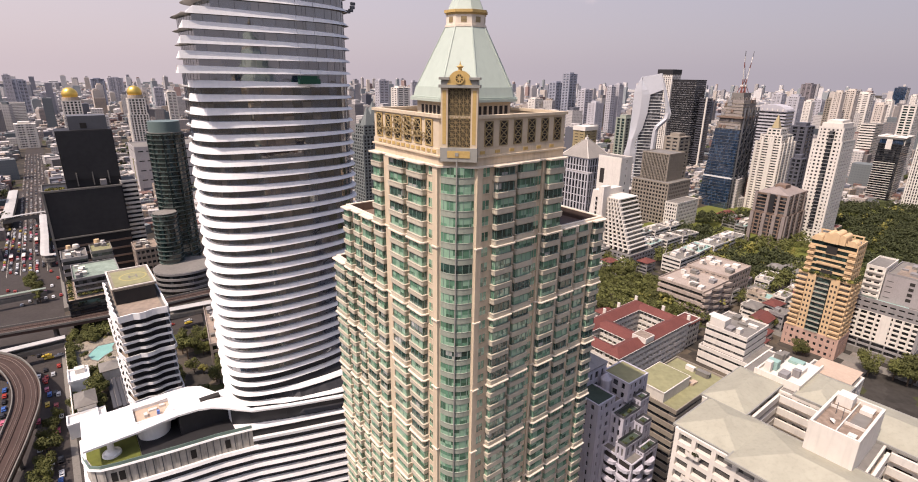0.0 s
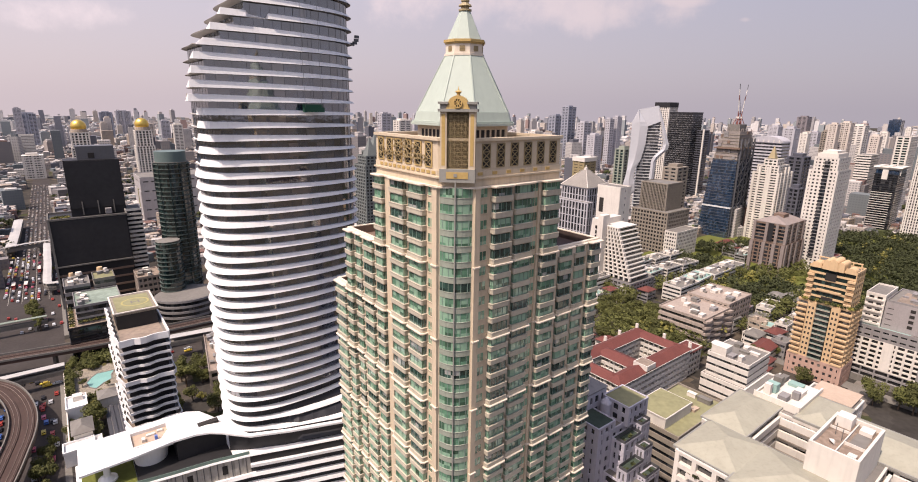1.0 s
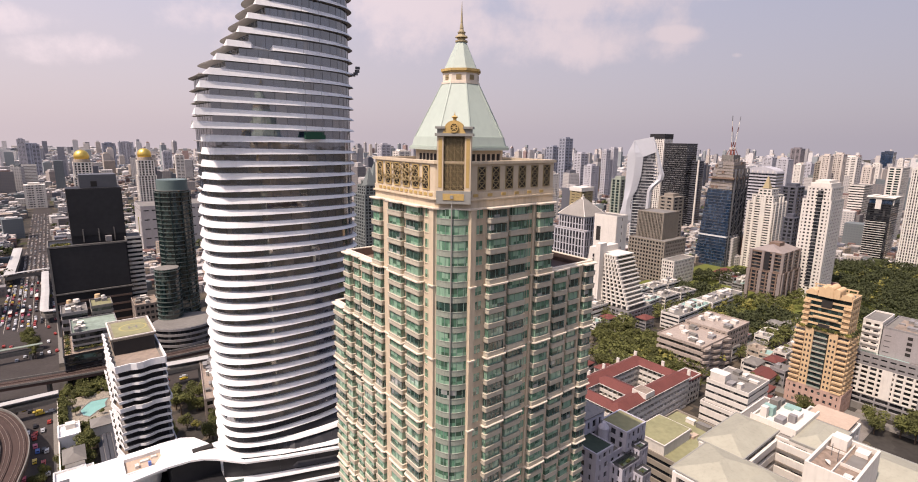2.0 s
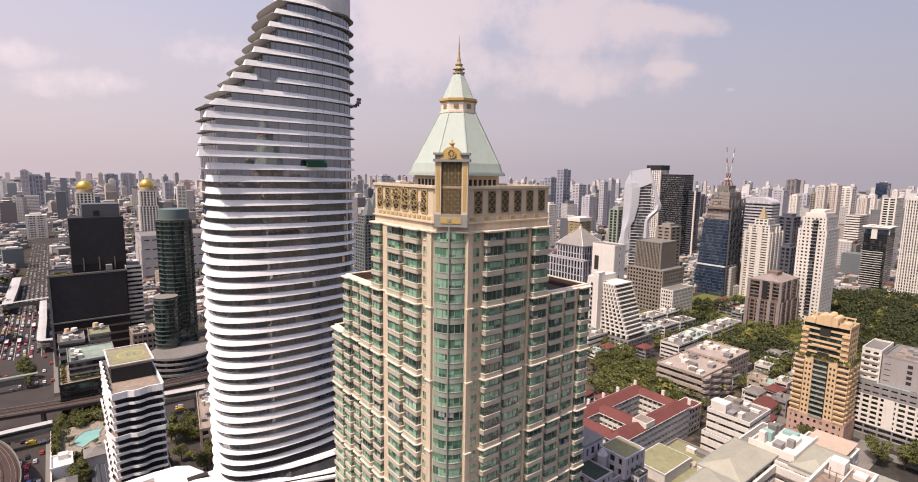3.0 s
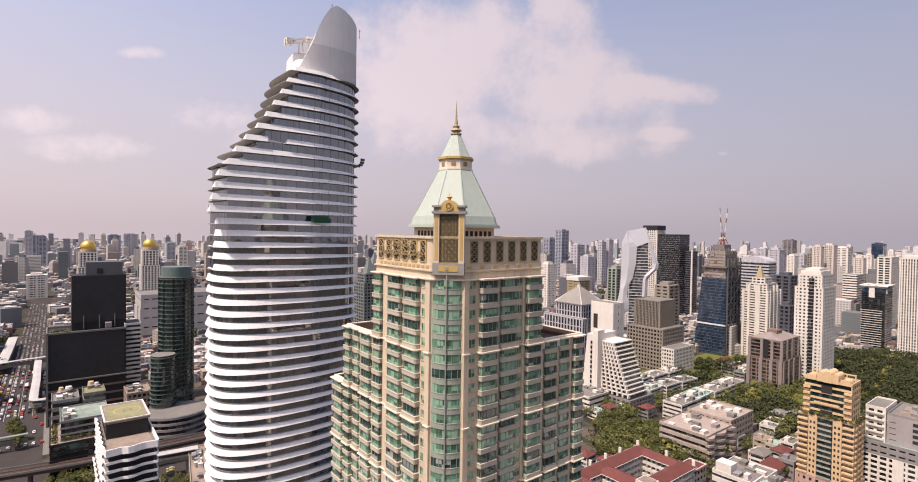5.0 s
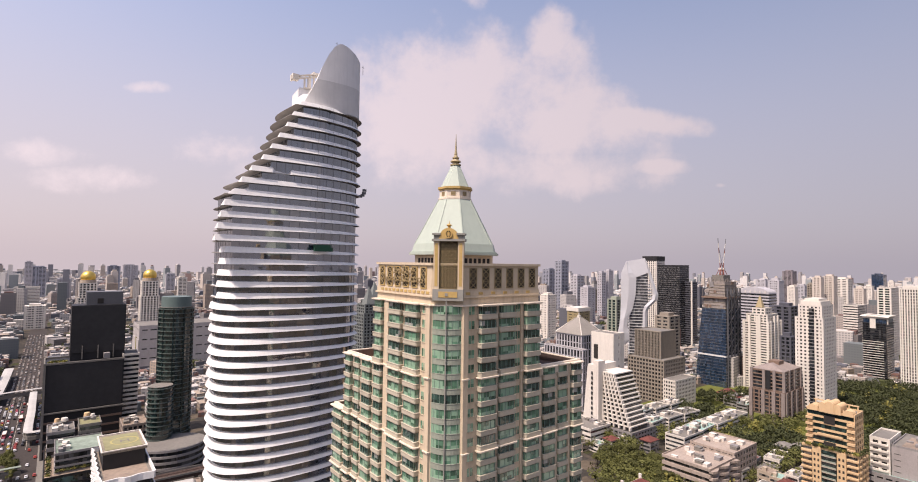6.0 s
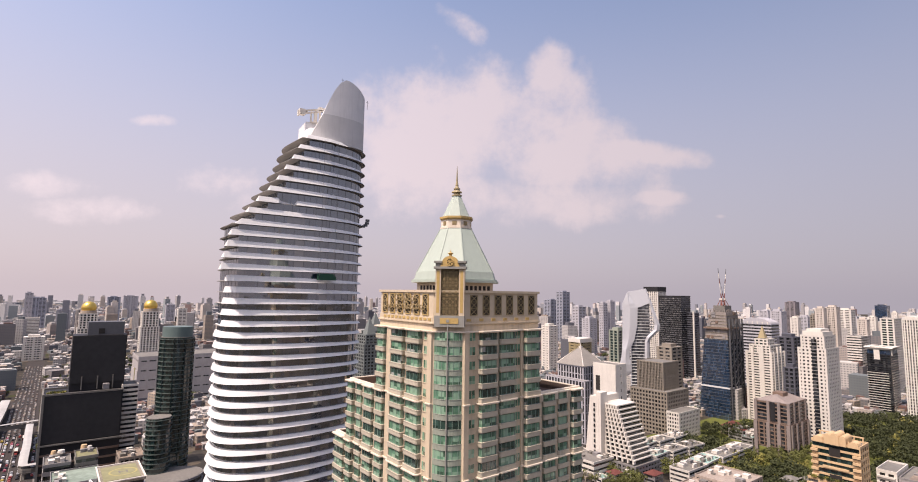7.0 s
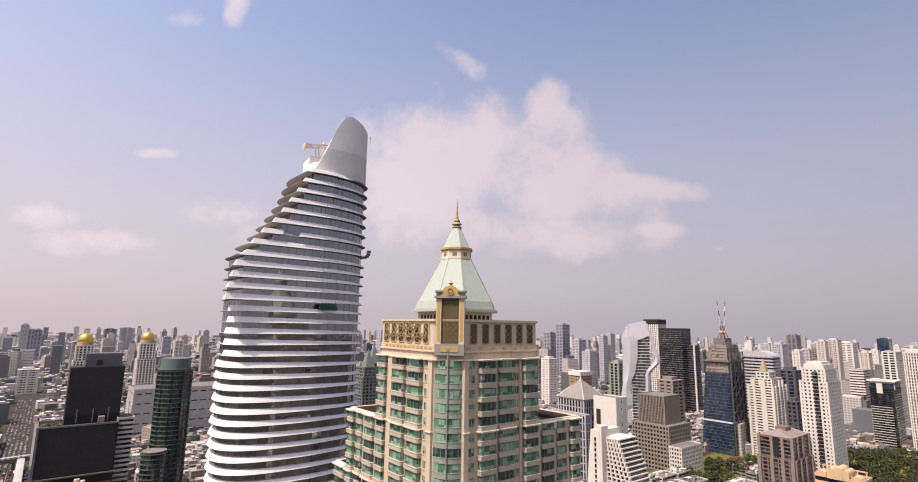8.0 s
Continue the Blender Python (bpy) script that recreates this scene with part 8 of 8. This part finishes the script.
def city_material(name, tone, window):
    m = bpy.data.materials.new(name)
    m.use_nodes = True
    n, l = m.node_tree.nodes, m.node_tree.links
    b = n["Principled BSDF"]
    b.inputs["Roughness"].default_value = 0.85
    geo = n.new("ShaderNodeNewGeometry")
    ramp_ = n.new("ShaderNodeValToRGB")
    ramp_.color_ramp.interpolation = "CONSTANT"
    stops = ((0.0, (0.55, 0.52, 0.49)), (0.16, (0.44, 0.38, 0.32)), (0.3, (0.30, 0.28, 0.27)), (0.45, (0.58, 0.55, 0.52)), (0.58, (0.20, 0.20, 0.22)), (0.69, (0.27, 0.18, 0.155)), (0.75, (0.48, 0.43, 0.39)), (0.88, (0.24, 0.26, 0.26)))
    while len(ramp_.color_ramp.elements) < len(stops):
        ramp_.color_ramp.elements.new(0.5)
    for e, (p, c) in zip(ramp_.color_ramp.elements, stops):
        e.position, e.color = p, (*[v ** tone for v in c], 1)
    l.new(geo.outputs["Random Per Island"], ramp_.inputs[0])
    rot = n.new("ShaderNodeVectorRotate")
    rot.rotation_type = "Z_AXIS"
    rot.inputs["Angle"].default_value = radians(-GRID)
    l.new(geo.outputs["Position"], rot.inputs["Vector"])
    pos = n.new("ShaderNodeSeparateXYZ")
    l.new(rot.outputs[0], pos.inputs[0])
    nor = n.new("ShaderNodeSeparateXYZ")
    l.new(geo.outputs["Normal"], nor.inputs[0])

    def mth(op, a, b_=0.0):
        x = n.new("ShaderNodeMath")
        x.operation = op
        for i, v in enumerate((a, b_)):
            if isinstance(v, (int, float)):
                x.inputs[i].default_value = v
            else:
                l.new(v, x.inputs[i])
        return x.outputs[0]
    along = mth("ADD", pos.outputs[0], pos.outputs[1])
    wz = mth("GREATER_THAN", mth("FRACT", mth("DIVIDE", pos.outputs[2], 3.6)), 0.5)
    wx = mth("GREATER_THAN", mth("FRACT", mth("DIVIDE", along, 3.3)), 0.4)
    side = mth("LESS_THAN", mth("ABSOLUTE", nor.outputs[2]), 0.5)
    win = mth("MULTIPLY", mth("MULTIPLY", wz, wx), side)
    mx = n.new("ShaderNodeMix")
    mx.data_type = "RGBA"
    l.new(mth("MULTIPLY", win, window), mx.inputs[0])
    l.new(ramp_.outputs[0], mx.inputs[6])
    mx.inputs[7].default_value = (0.10, 0.105, 0.12, 1)
    l.new(mx.outputs[2], b.inputs["Base Color"])
    return m


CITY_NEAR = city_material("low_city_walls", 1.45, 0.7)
# Paler walls and fainter windows: the haze of distance put into the colour.
CITY_FAR = city_material("hazed_city_walls", 0.95, 0.35)


def city_band(name, label, r0, r1, count, low, high, tower_share, tower_low, tower_high, wide, seed, mat):
    """A ring sector of plain blocks; a share of them are towers, some with a set-back top."""
    r = random.Random(seed)
    verts, faces = [], []

    def add(x, y, w, d, z0, z1, turn):
        c, s = math.cos(turn), math.sin(turn)
        k = len(verts)
        for dx in (-w / 2, w / 2):
            for dy in (-d / 2, d / 2):
                for z in (z0, z1):
                    verts.append((x + dx * c - dy * s, y + dx * s + dy * c, z))
        faces.extend(tuple(k + i for i in f) for f in ((0, 1, 3, 2), (4, 6, 7, 5), (0, 4, 5, 1), (2, 3, 7, 6), (1, 5, 7, 3)))
    made = 0
    while made < count:
        q = math.sqrt(r.uniform(r0 * r0, r1 * r1))
        a = radians(r.uniform(-52, 52))
        x, y = q * math.sin(a), q * math.cos(a)
        if any(k[0] < x < k[1] and k[2] < y < k[3] for k in KEEP_OUT):
            continue
        rel = Vector((x + 318, y - 348, 0))
        if -23 < rel.dot(U_) < 29 and q < 1500:
            continue
        made += 1
        turn = radians(GRID + r.choice((0, 0, 0, 8, -12, 20)))
        if r.random() < tower_share:
            h = r.uniform(tower_low, tower_high)
            w, d = r.uniform(16, 32), r.uniform(16, 30)
            add(x, y, w, d, 0, h, turn)
            if r.random() < 0.6:
                add(x, y, w * 0.6, d * 0.6, h, h * r.uniform(1.04, 1.14), turn)
        else:
            h = r.uniform(low, high)
            w, d = r.uniform(*wide), r.uniform(*wide)
            add(x, y, w, d, 0, h, turn)
            if r.random() < 0.5:
                add(x + w * 0.15, y, w * 0.3, d * 0.35, h, h + r.uniform(1.5, 4), turn)
    return tagged(new(name, raw_mesh(name, verts, faces, mat)), label, "city", kind="stuff")


city_band("near_city", "crowded low city houses with pale walls", 420, 1000, 4200, 4, 12, 0.010, 20, 44, (6, 16), 31, CITY_NEAR)
city_band("far_city", "pale low and high city blocks stretching away", 850, 2200, 7600, 5, 16, 0.03, 35, 85, (8, 24), 32, CITY_NEAR)
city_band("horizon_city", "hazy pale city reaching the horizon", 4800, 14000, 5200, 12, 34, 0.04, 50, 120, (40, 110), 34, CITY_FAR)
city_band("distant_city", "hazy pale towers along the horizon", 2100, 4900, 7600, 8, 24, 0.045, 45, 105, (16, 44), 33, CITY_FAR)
woods("city_greenery", "scattered green trees between the far houses", [(0, 1100, 700, 350, 420), (-500, 800, 250, 200, 140), (500, 900, 300, 200, 200), (150, 600, 140, 60, 60)], 2.4, 45, LEAF, 9)

OCHRE = material("ochre_cladding", (0.27, 0.215, 0.115), 0.6)
PALE_CREAM = material("pale_cream_cladding", (0.50, 0.44, 0.38), 0.75, vary=0.06, grain=0.5)
MAUVE_GREY = material("mauve_grey_cladding", (0.20, 0.175, 0.18), 0.6)
# Slate and grey skyline walls are lightened, with distance haze in their colour.
SLATE_PANEL = material("hazed_slate_panel", (0.27, 0.275, 0.31), 0.5)
TOWER_STYLES = {"dark": (NIGHT_PANEL, DARK_GLASS, 0.35), "slate": (SLATE_PANEL, BLUE_GLASS, 0.55), "grey": (PALE_GREY, ROOM_GLASS, 0.7), "white": (WHITE_WALL, ROOM_GLASS, 0.6), "gold": (OCHRE, ROOM_GLASS, 0.75),
                "teal": (SPANDREL_GREEN, TEAL_GLASS, 0.2), "tan": (TAN_WALL, ROOM_GLASS, 0.5), "pink": (MAUVE_GREY, ROOM_GLASS, 0.5), "cream": (PALE_CREAM, ROOM_GLASS, 0.5), "blue": (BLUE_GLASS, BLUE_GLASS, 0.2)}
TOWER_WORDS = {"dark": "dark glass", "slate": "slate blue glass", "grey": "grey concrete", "white": "white plastered", "gold": "golden clad", "teal": "teal glass", "tan": "tan concrete", "pink": "mauve grey", "cream": "cream plastered", "blue": "blue glass"}


def far_tower(style, x, y, w, h):
    """A tower of the skyline: a glazed core, its storey bands and corner walls, a set-back top."""
    wall, glass, share = TOWER_STYLES[style]
    b = thing("skyline_tower", at(x, y, 0, GRID), "distant %s tower on the city skyline" % TOWER_WORDS[style], "building", "skyline towers")
    d = w * 0.8
    x0, y0 = -w / 2, -d / 2
    part("glazing", boxes((x0 + 0.5, -x0 - 0.5, y0 + 0.5, -y0 - 0.5, 0.02, h)), glass, b)
    n = max(3, int(h / 4.2))
    bands = [(x0, -x0, y0, -y0, k * h / n, k * h / n + h / n * share) for k in range(n)]
    t = w * 0.12
    walls = [(x, x + t, y_, y_ + t, 0.02, h + 1) for x in (x0 - 0.1, -x0 - t + 0.1, -t / 2) for y_ in (y0 - 0.1, -y0 - t + 0.1)] + [(x, x + t, y_, y_ + t, 0.02, h + 1) for x in (x0 - 0.1,) for y_ in (-t / 2,)]
    join_boxes("storey_band", [(Matrix.Identity(4), r) for r in bands], wall, b)
    for r in walls:
        block("corner_wall", b, wall, *r)
    if style in ("grey", "cream", "white") and int(x + y) % 3:
        for i in range(1, 6):
            if i != 3:
                block("facade_rib", b, wall, x0 + w * i / 6 - 0.6, x0 + w * i / 6 + 0.6, y0 - 0.15, -y0 + 0.15, 0.02, h + 0.3)
                block("facade_rib", b, wall, x0 - 0.15, -x0 + 0.15, y0 + d * i / 6 - 0.6, y0 + d * i / 6 + 0.6, 0.02, h + 0.3)
    part("roof", boxes((x0 - 0.2, -x0 + 0.2, y0 - 0.2, -y0 + 0.2, h, h + 1.2), (x0 * 0.6, -x0 * 0.5, y0 * 0.6, -y0 * 0.6, h + 1.2, h + 5)), wall, b)
    return b


far_tower("slate", 285, 1610, 35, 129)
far_tower("slate", 303, 1509, 32, 154)
far_tower("grey", 338, 1459, 32, 113)
far_tower("grey", 379, 1355, 18, 125)
far_tower("grey", 404, 1376, 19, 130)
far_tower("grey", 306, 1208, 28, 92)
far_tower("white", 169, 957, 24, 88)
part("white_top", boxes((-15, 15, -12, 12, 73, 79)), WHITE_WALL, far_tower("gold", 192, 808, 28, 72))
far_tower("teal", 245, 786, 21, 93)
far_tower("tan", 269, 647, 25, 82)
far_tower("white", 211, 1510, 33, 86)
far_tower("tan", 397, 1506, 22, 72)
far_tower("grey", 568, 907, 23, 122)
far_tower("pink", 1234, 1912, 42, 131)
far_tower("white", 984, 1507, 25, 89)
far_tower("grey", 1046, 1558, 27, 91)
far_tower("cream", 851, 1206, 22, 123)
far_tower("cream", 895, 1228, 27, 126)
far_tower("white", 988, 1310, 36, 118)
far_tower("cream", 872, 1106, 22, 102)
far_tower("blue", 1569, 1913, 44, 123)
far_tower("dark", 434, 667, 24, 95)
far_tower("dark", 380, 579, 14, 67)
far_tower("tan", 866, 1254, 15, 105)
far_tower("white", 1210, 1507, 23, 94)
far_tower("grey", 1308, 1707, 24, 87)
far_tower("grey", 1017, 1711, 37, 102)
far_tower("white", 1274, 1505, 16, 108)
far_tower("grey", -1440, 1700, 21, 128)
far_tower("slate", -1394, 1700, 21, 112)
far_tower("slate", -1425, 2100, 44, 112)
far_tower("grey", -1485, 2300, 56, 114)
far_tower("grey", -1022, 1800, 28, 92)
far_tower("white", -871, 1600, 25, 88)
far_tower("grey", -222, 1500, 31, 130)
far_tower("white", -148, 1300, 36, 117)
far_tower("cream", -1109, 1500, 34, 84)
far_tower("cream", -1018, 1700, 27, 84)
far_tower("grey", -143, 1600, 17, 126)
far_tower("white", -868, 1040, 34, 46)
far_tower("grey", -1420, 1830, 42, 70)
far_tower("grey", -1375, 1850, 40, 66)
far_tower("dark", -560, 930, 16, 92)
far_tower("slate", -1580, 1900, 40, 108)
gate = building("gate_office", "white framed office block with a dark glazed centre", -1150, 1312, 52, 60, 66, 17, 0, 0, WHITE_WALL, ROOM_GLASS, slab=0.75)
part("dark_centre", boxes((-0.5, 0.4, 14, 46, 8, 54)), BLACK_PANEL, gate, "dark glazed centre")
part("centre_core", boxes((-0.9, 0.3, 25, 33, 8, 46)), WHITE_WALL, gate)

vo = building("vaulted_office", "grey office block with a ribbed white vaulted roof", 484, 788, 30, 46, 105, 22, 0, 0, PALE_GREY, DARK_GLASS, slab=0.5)
bm = bmesh.new()
ends = [[bm.verts.new((x, 23.0 + 23.0 * math.cos(radians(a)), 105 + 9.5 * math.sin(radians(a)))) for a in range(0, 181, 20)] for x in (-0.5, 30)]
for i in range(len(ends[0]) - 1):
    bm.faces.new((ends[0][i], ends[1][i], ends[1][i + 1], ends[0][i + 1]))
bm.faces.new(ends[0])
bm.faces.new(ends[1][::-1])
part("vault", bm, PALE_GREY, vo)
for i in range(6):
    part("vault_rib", boxes((-0.9, 4, 4.6 + i * 7.36, 5.8 + i * 7.36, 105, 109)), WHITE_WALL, vo)

# ---- traffic ----
PAINTS = [material("car_paint_" + n, c, 0.3, 0.1) for n, c in (("white", (0.7, 0.7, 0.7)), ("silver", (0.42, 0.43, 0.44)), ("black", (0.03, 0.03, 0.035)), ("pink", (0.50, 0.13, 0.19)), ("yellow", (0.55, 0.40, 0.06)), ("red", (0.33, 0.05, 0.04)), ("blue", (0.05, 0.12, 0.35)))]
CAR_GLASS = material("car_glass", (0.02, 0.022, 0.025), 0.1)


def car_model(paint, word, i):
    c = thing("car", pose(-330 - i * 6, 500, 0.2, 0, 0, GRID), "%s car queuing on the avenue" % word, "car", "cars on the streets")
    part("body", prism(prism(bmesh.new(), [(-0.85, -2.1), (0.85, -2.1), (0.85, 2.1), (-0.85, 2.1)], 0.3, 0.85, [(-0.88, -2.2), (0.88, -2.2), (0.88, 2.2), (-0.88, 2.2)]), [(-0.8, -1.7), (0.8, -1.7), (0.8, 1.2), (-0.8, 1.2)], 0.85, 1.4, [(-0.68, -1.3), (0.68, -1.3), (0.68, 0.6), (-0.68, 0.6)]), paint, c)
    part("windscreen", boxes((-0.66, 0.66, -1.62, 1.08, 0.92, 1.28)), CAR_GLASS, c)
    return c


cars = [car_model(p, w, i) for i, (p, w) in enumerate(zip(PAINTS, ("white", "silver", "black", "pink", "yellow", "red", "blue")))]
bus = thing("bus", pose(-372, 500, 0.2, 0, 0, GRID), "long red and white bus in the traffic", "bus", "buses on the streets")
part("body", boxes((-1.25, 1.25, -5.5, 5.5, 0.4, 1.4), (-1.25, 1.25, -5.5, 5.5, 2.3, 3.0)), PAINTS[5], bus)
part("window_band", boxes((-1.22, 1.22, -5.45, 5.45, 1.4, 2.3)), CAR_GLASS, bus)
part("roof", boxes((-1.2, 1.2, -5.4, 5.4, 3.0, 3.1)), WHITE_WALL, bus)
rc = random.Random(77)
for lane in range(-4, 5):
    s = -40.0 + rc.uniform(0, 6)
    while s < 190:
        jam = s > 30
        if rc.random() < (0.8 if jam else 0.3):
            p = Vector((-318, 348, 0)) + U_ * (lane * 4.2 + 2.1 + rc.uniform(-0.4, 0.4)) + V_ * s
            src = bus if rc.random() < 0.03 else rc.choice(cars[:4] + cars[:3] + cars[:3] + [cars[5], cars[5], cars[4]])
            copy_thing(src, pose(p.x, p.y, 0.2, 0, 0, GRID + rc.uniform(-2, 2) + (180 if lane > 1 else 0)))
        s += rc.uniform(5.4, 7.6) if jam else rc.uniform(9, 18)
for i in range(40):
    p = Vector((-231, 258, 0)) + U_ * rc.uniform(-60, 130) + V_ * rc.choice((-9, -5.5, 5, 9))
    copy_thing(rc.choice(cars + [bus]) if i % 6 == 0 else rc.choice(cars), pose(p.x, p.y, 0.25, 0, 0, GRID + 90))
for i in range(26):
    p = garden_spot @ Vector((rc.choice((-7.4, -4.2, -0.8)) + rc.uniform(-0.3, 0.3), 4 - i * 4.6 - rc.uniform(0, 2), 0))
    copy_thing(rc.choice(cars), pose(p.x, p.y, 0.2, 0, 0, GRID + rc.uniform(-3, 3)))
for i in range(30):
    p = garden_spot @ Vector((-34 + (i % 5) * 3.4 + rc.uniform(-0.4, 0.4), -8 - (i // 5) * 6.2 + rc.uniform(-0.8, 0.8), 0))
    copy_thing(rc.choice(cars), pose(p.x, p.y, 0.2, 0, 0, GRID + rc.uniform(-3, 3)))
for i in range(34):
    p = Vector((-318, 348, 0)) + U_ * rc.uniform(-17, 17) + V_ * rc.uniform(-260, -110)
    copy_thing(rc.choice(cars), pose(p.x, p.y, 0.2, 0, 0, GRID))

# the far end of the jam, car by car in one mesh
verts, faces = [], []
for lane in range(-2, 4):
    s = 190.0
    while s < 760:
        p = Vector((-318, 348, 0.2)) + U_ * (lane * 4.2 + 2.1 + rc.uniform(-0.4, 0.4)) + V_ * s
        for w, l0, l1, z0, z1 in ((0.9, -2.2, 2.2, 0.3, 0.9), (0.72, -1.5, 1.0, 0.9, 1.45)):
            k = len(verts)
            verts += [tuple(p + U_ * a + V_ * b + Vector((0, 0, c))) for a in (-w, w) for b in (l0, l1) for c in (z0, z1)]
            faces += [tuple(k + i for i in f) for f in CUBE]
        s += rc.uniform(6, 10) if s < 330 else rc.choice((rc.uniform(7, 12), rc.uniform(9, 34)))
tagged(new("far_traffic", raw_mesh("far_traffic", verts, faces, CITY_NEAR)), "distant queue of pale and dark cars on the avenue", "cars", kind="stuff")
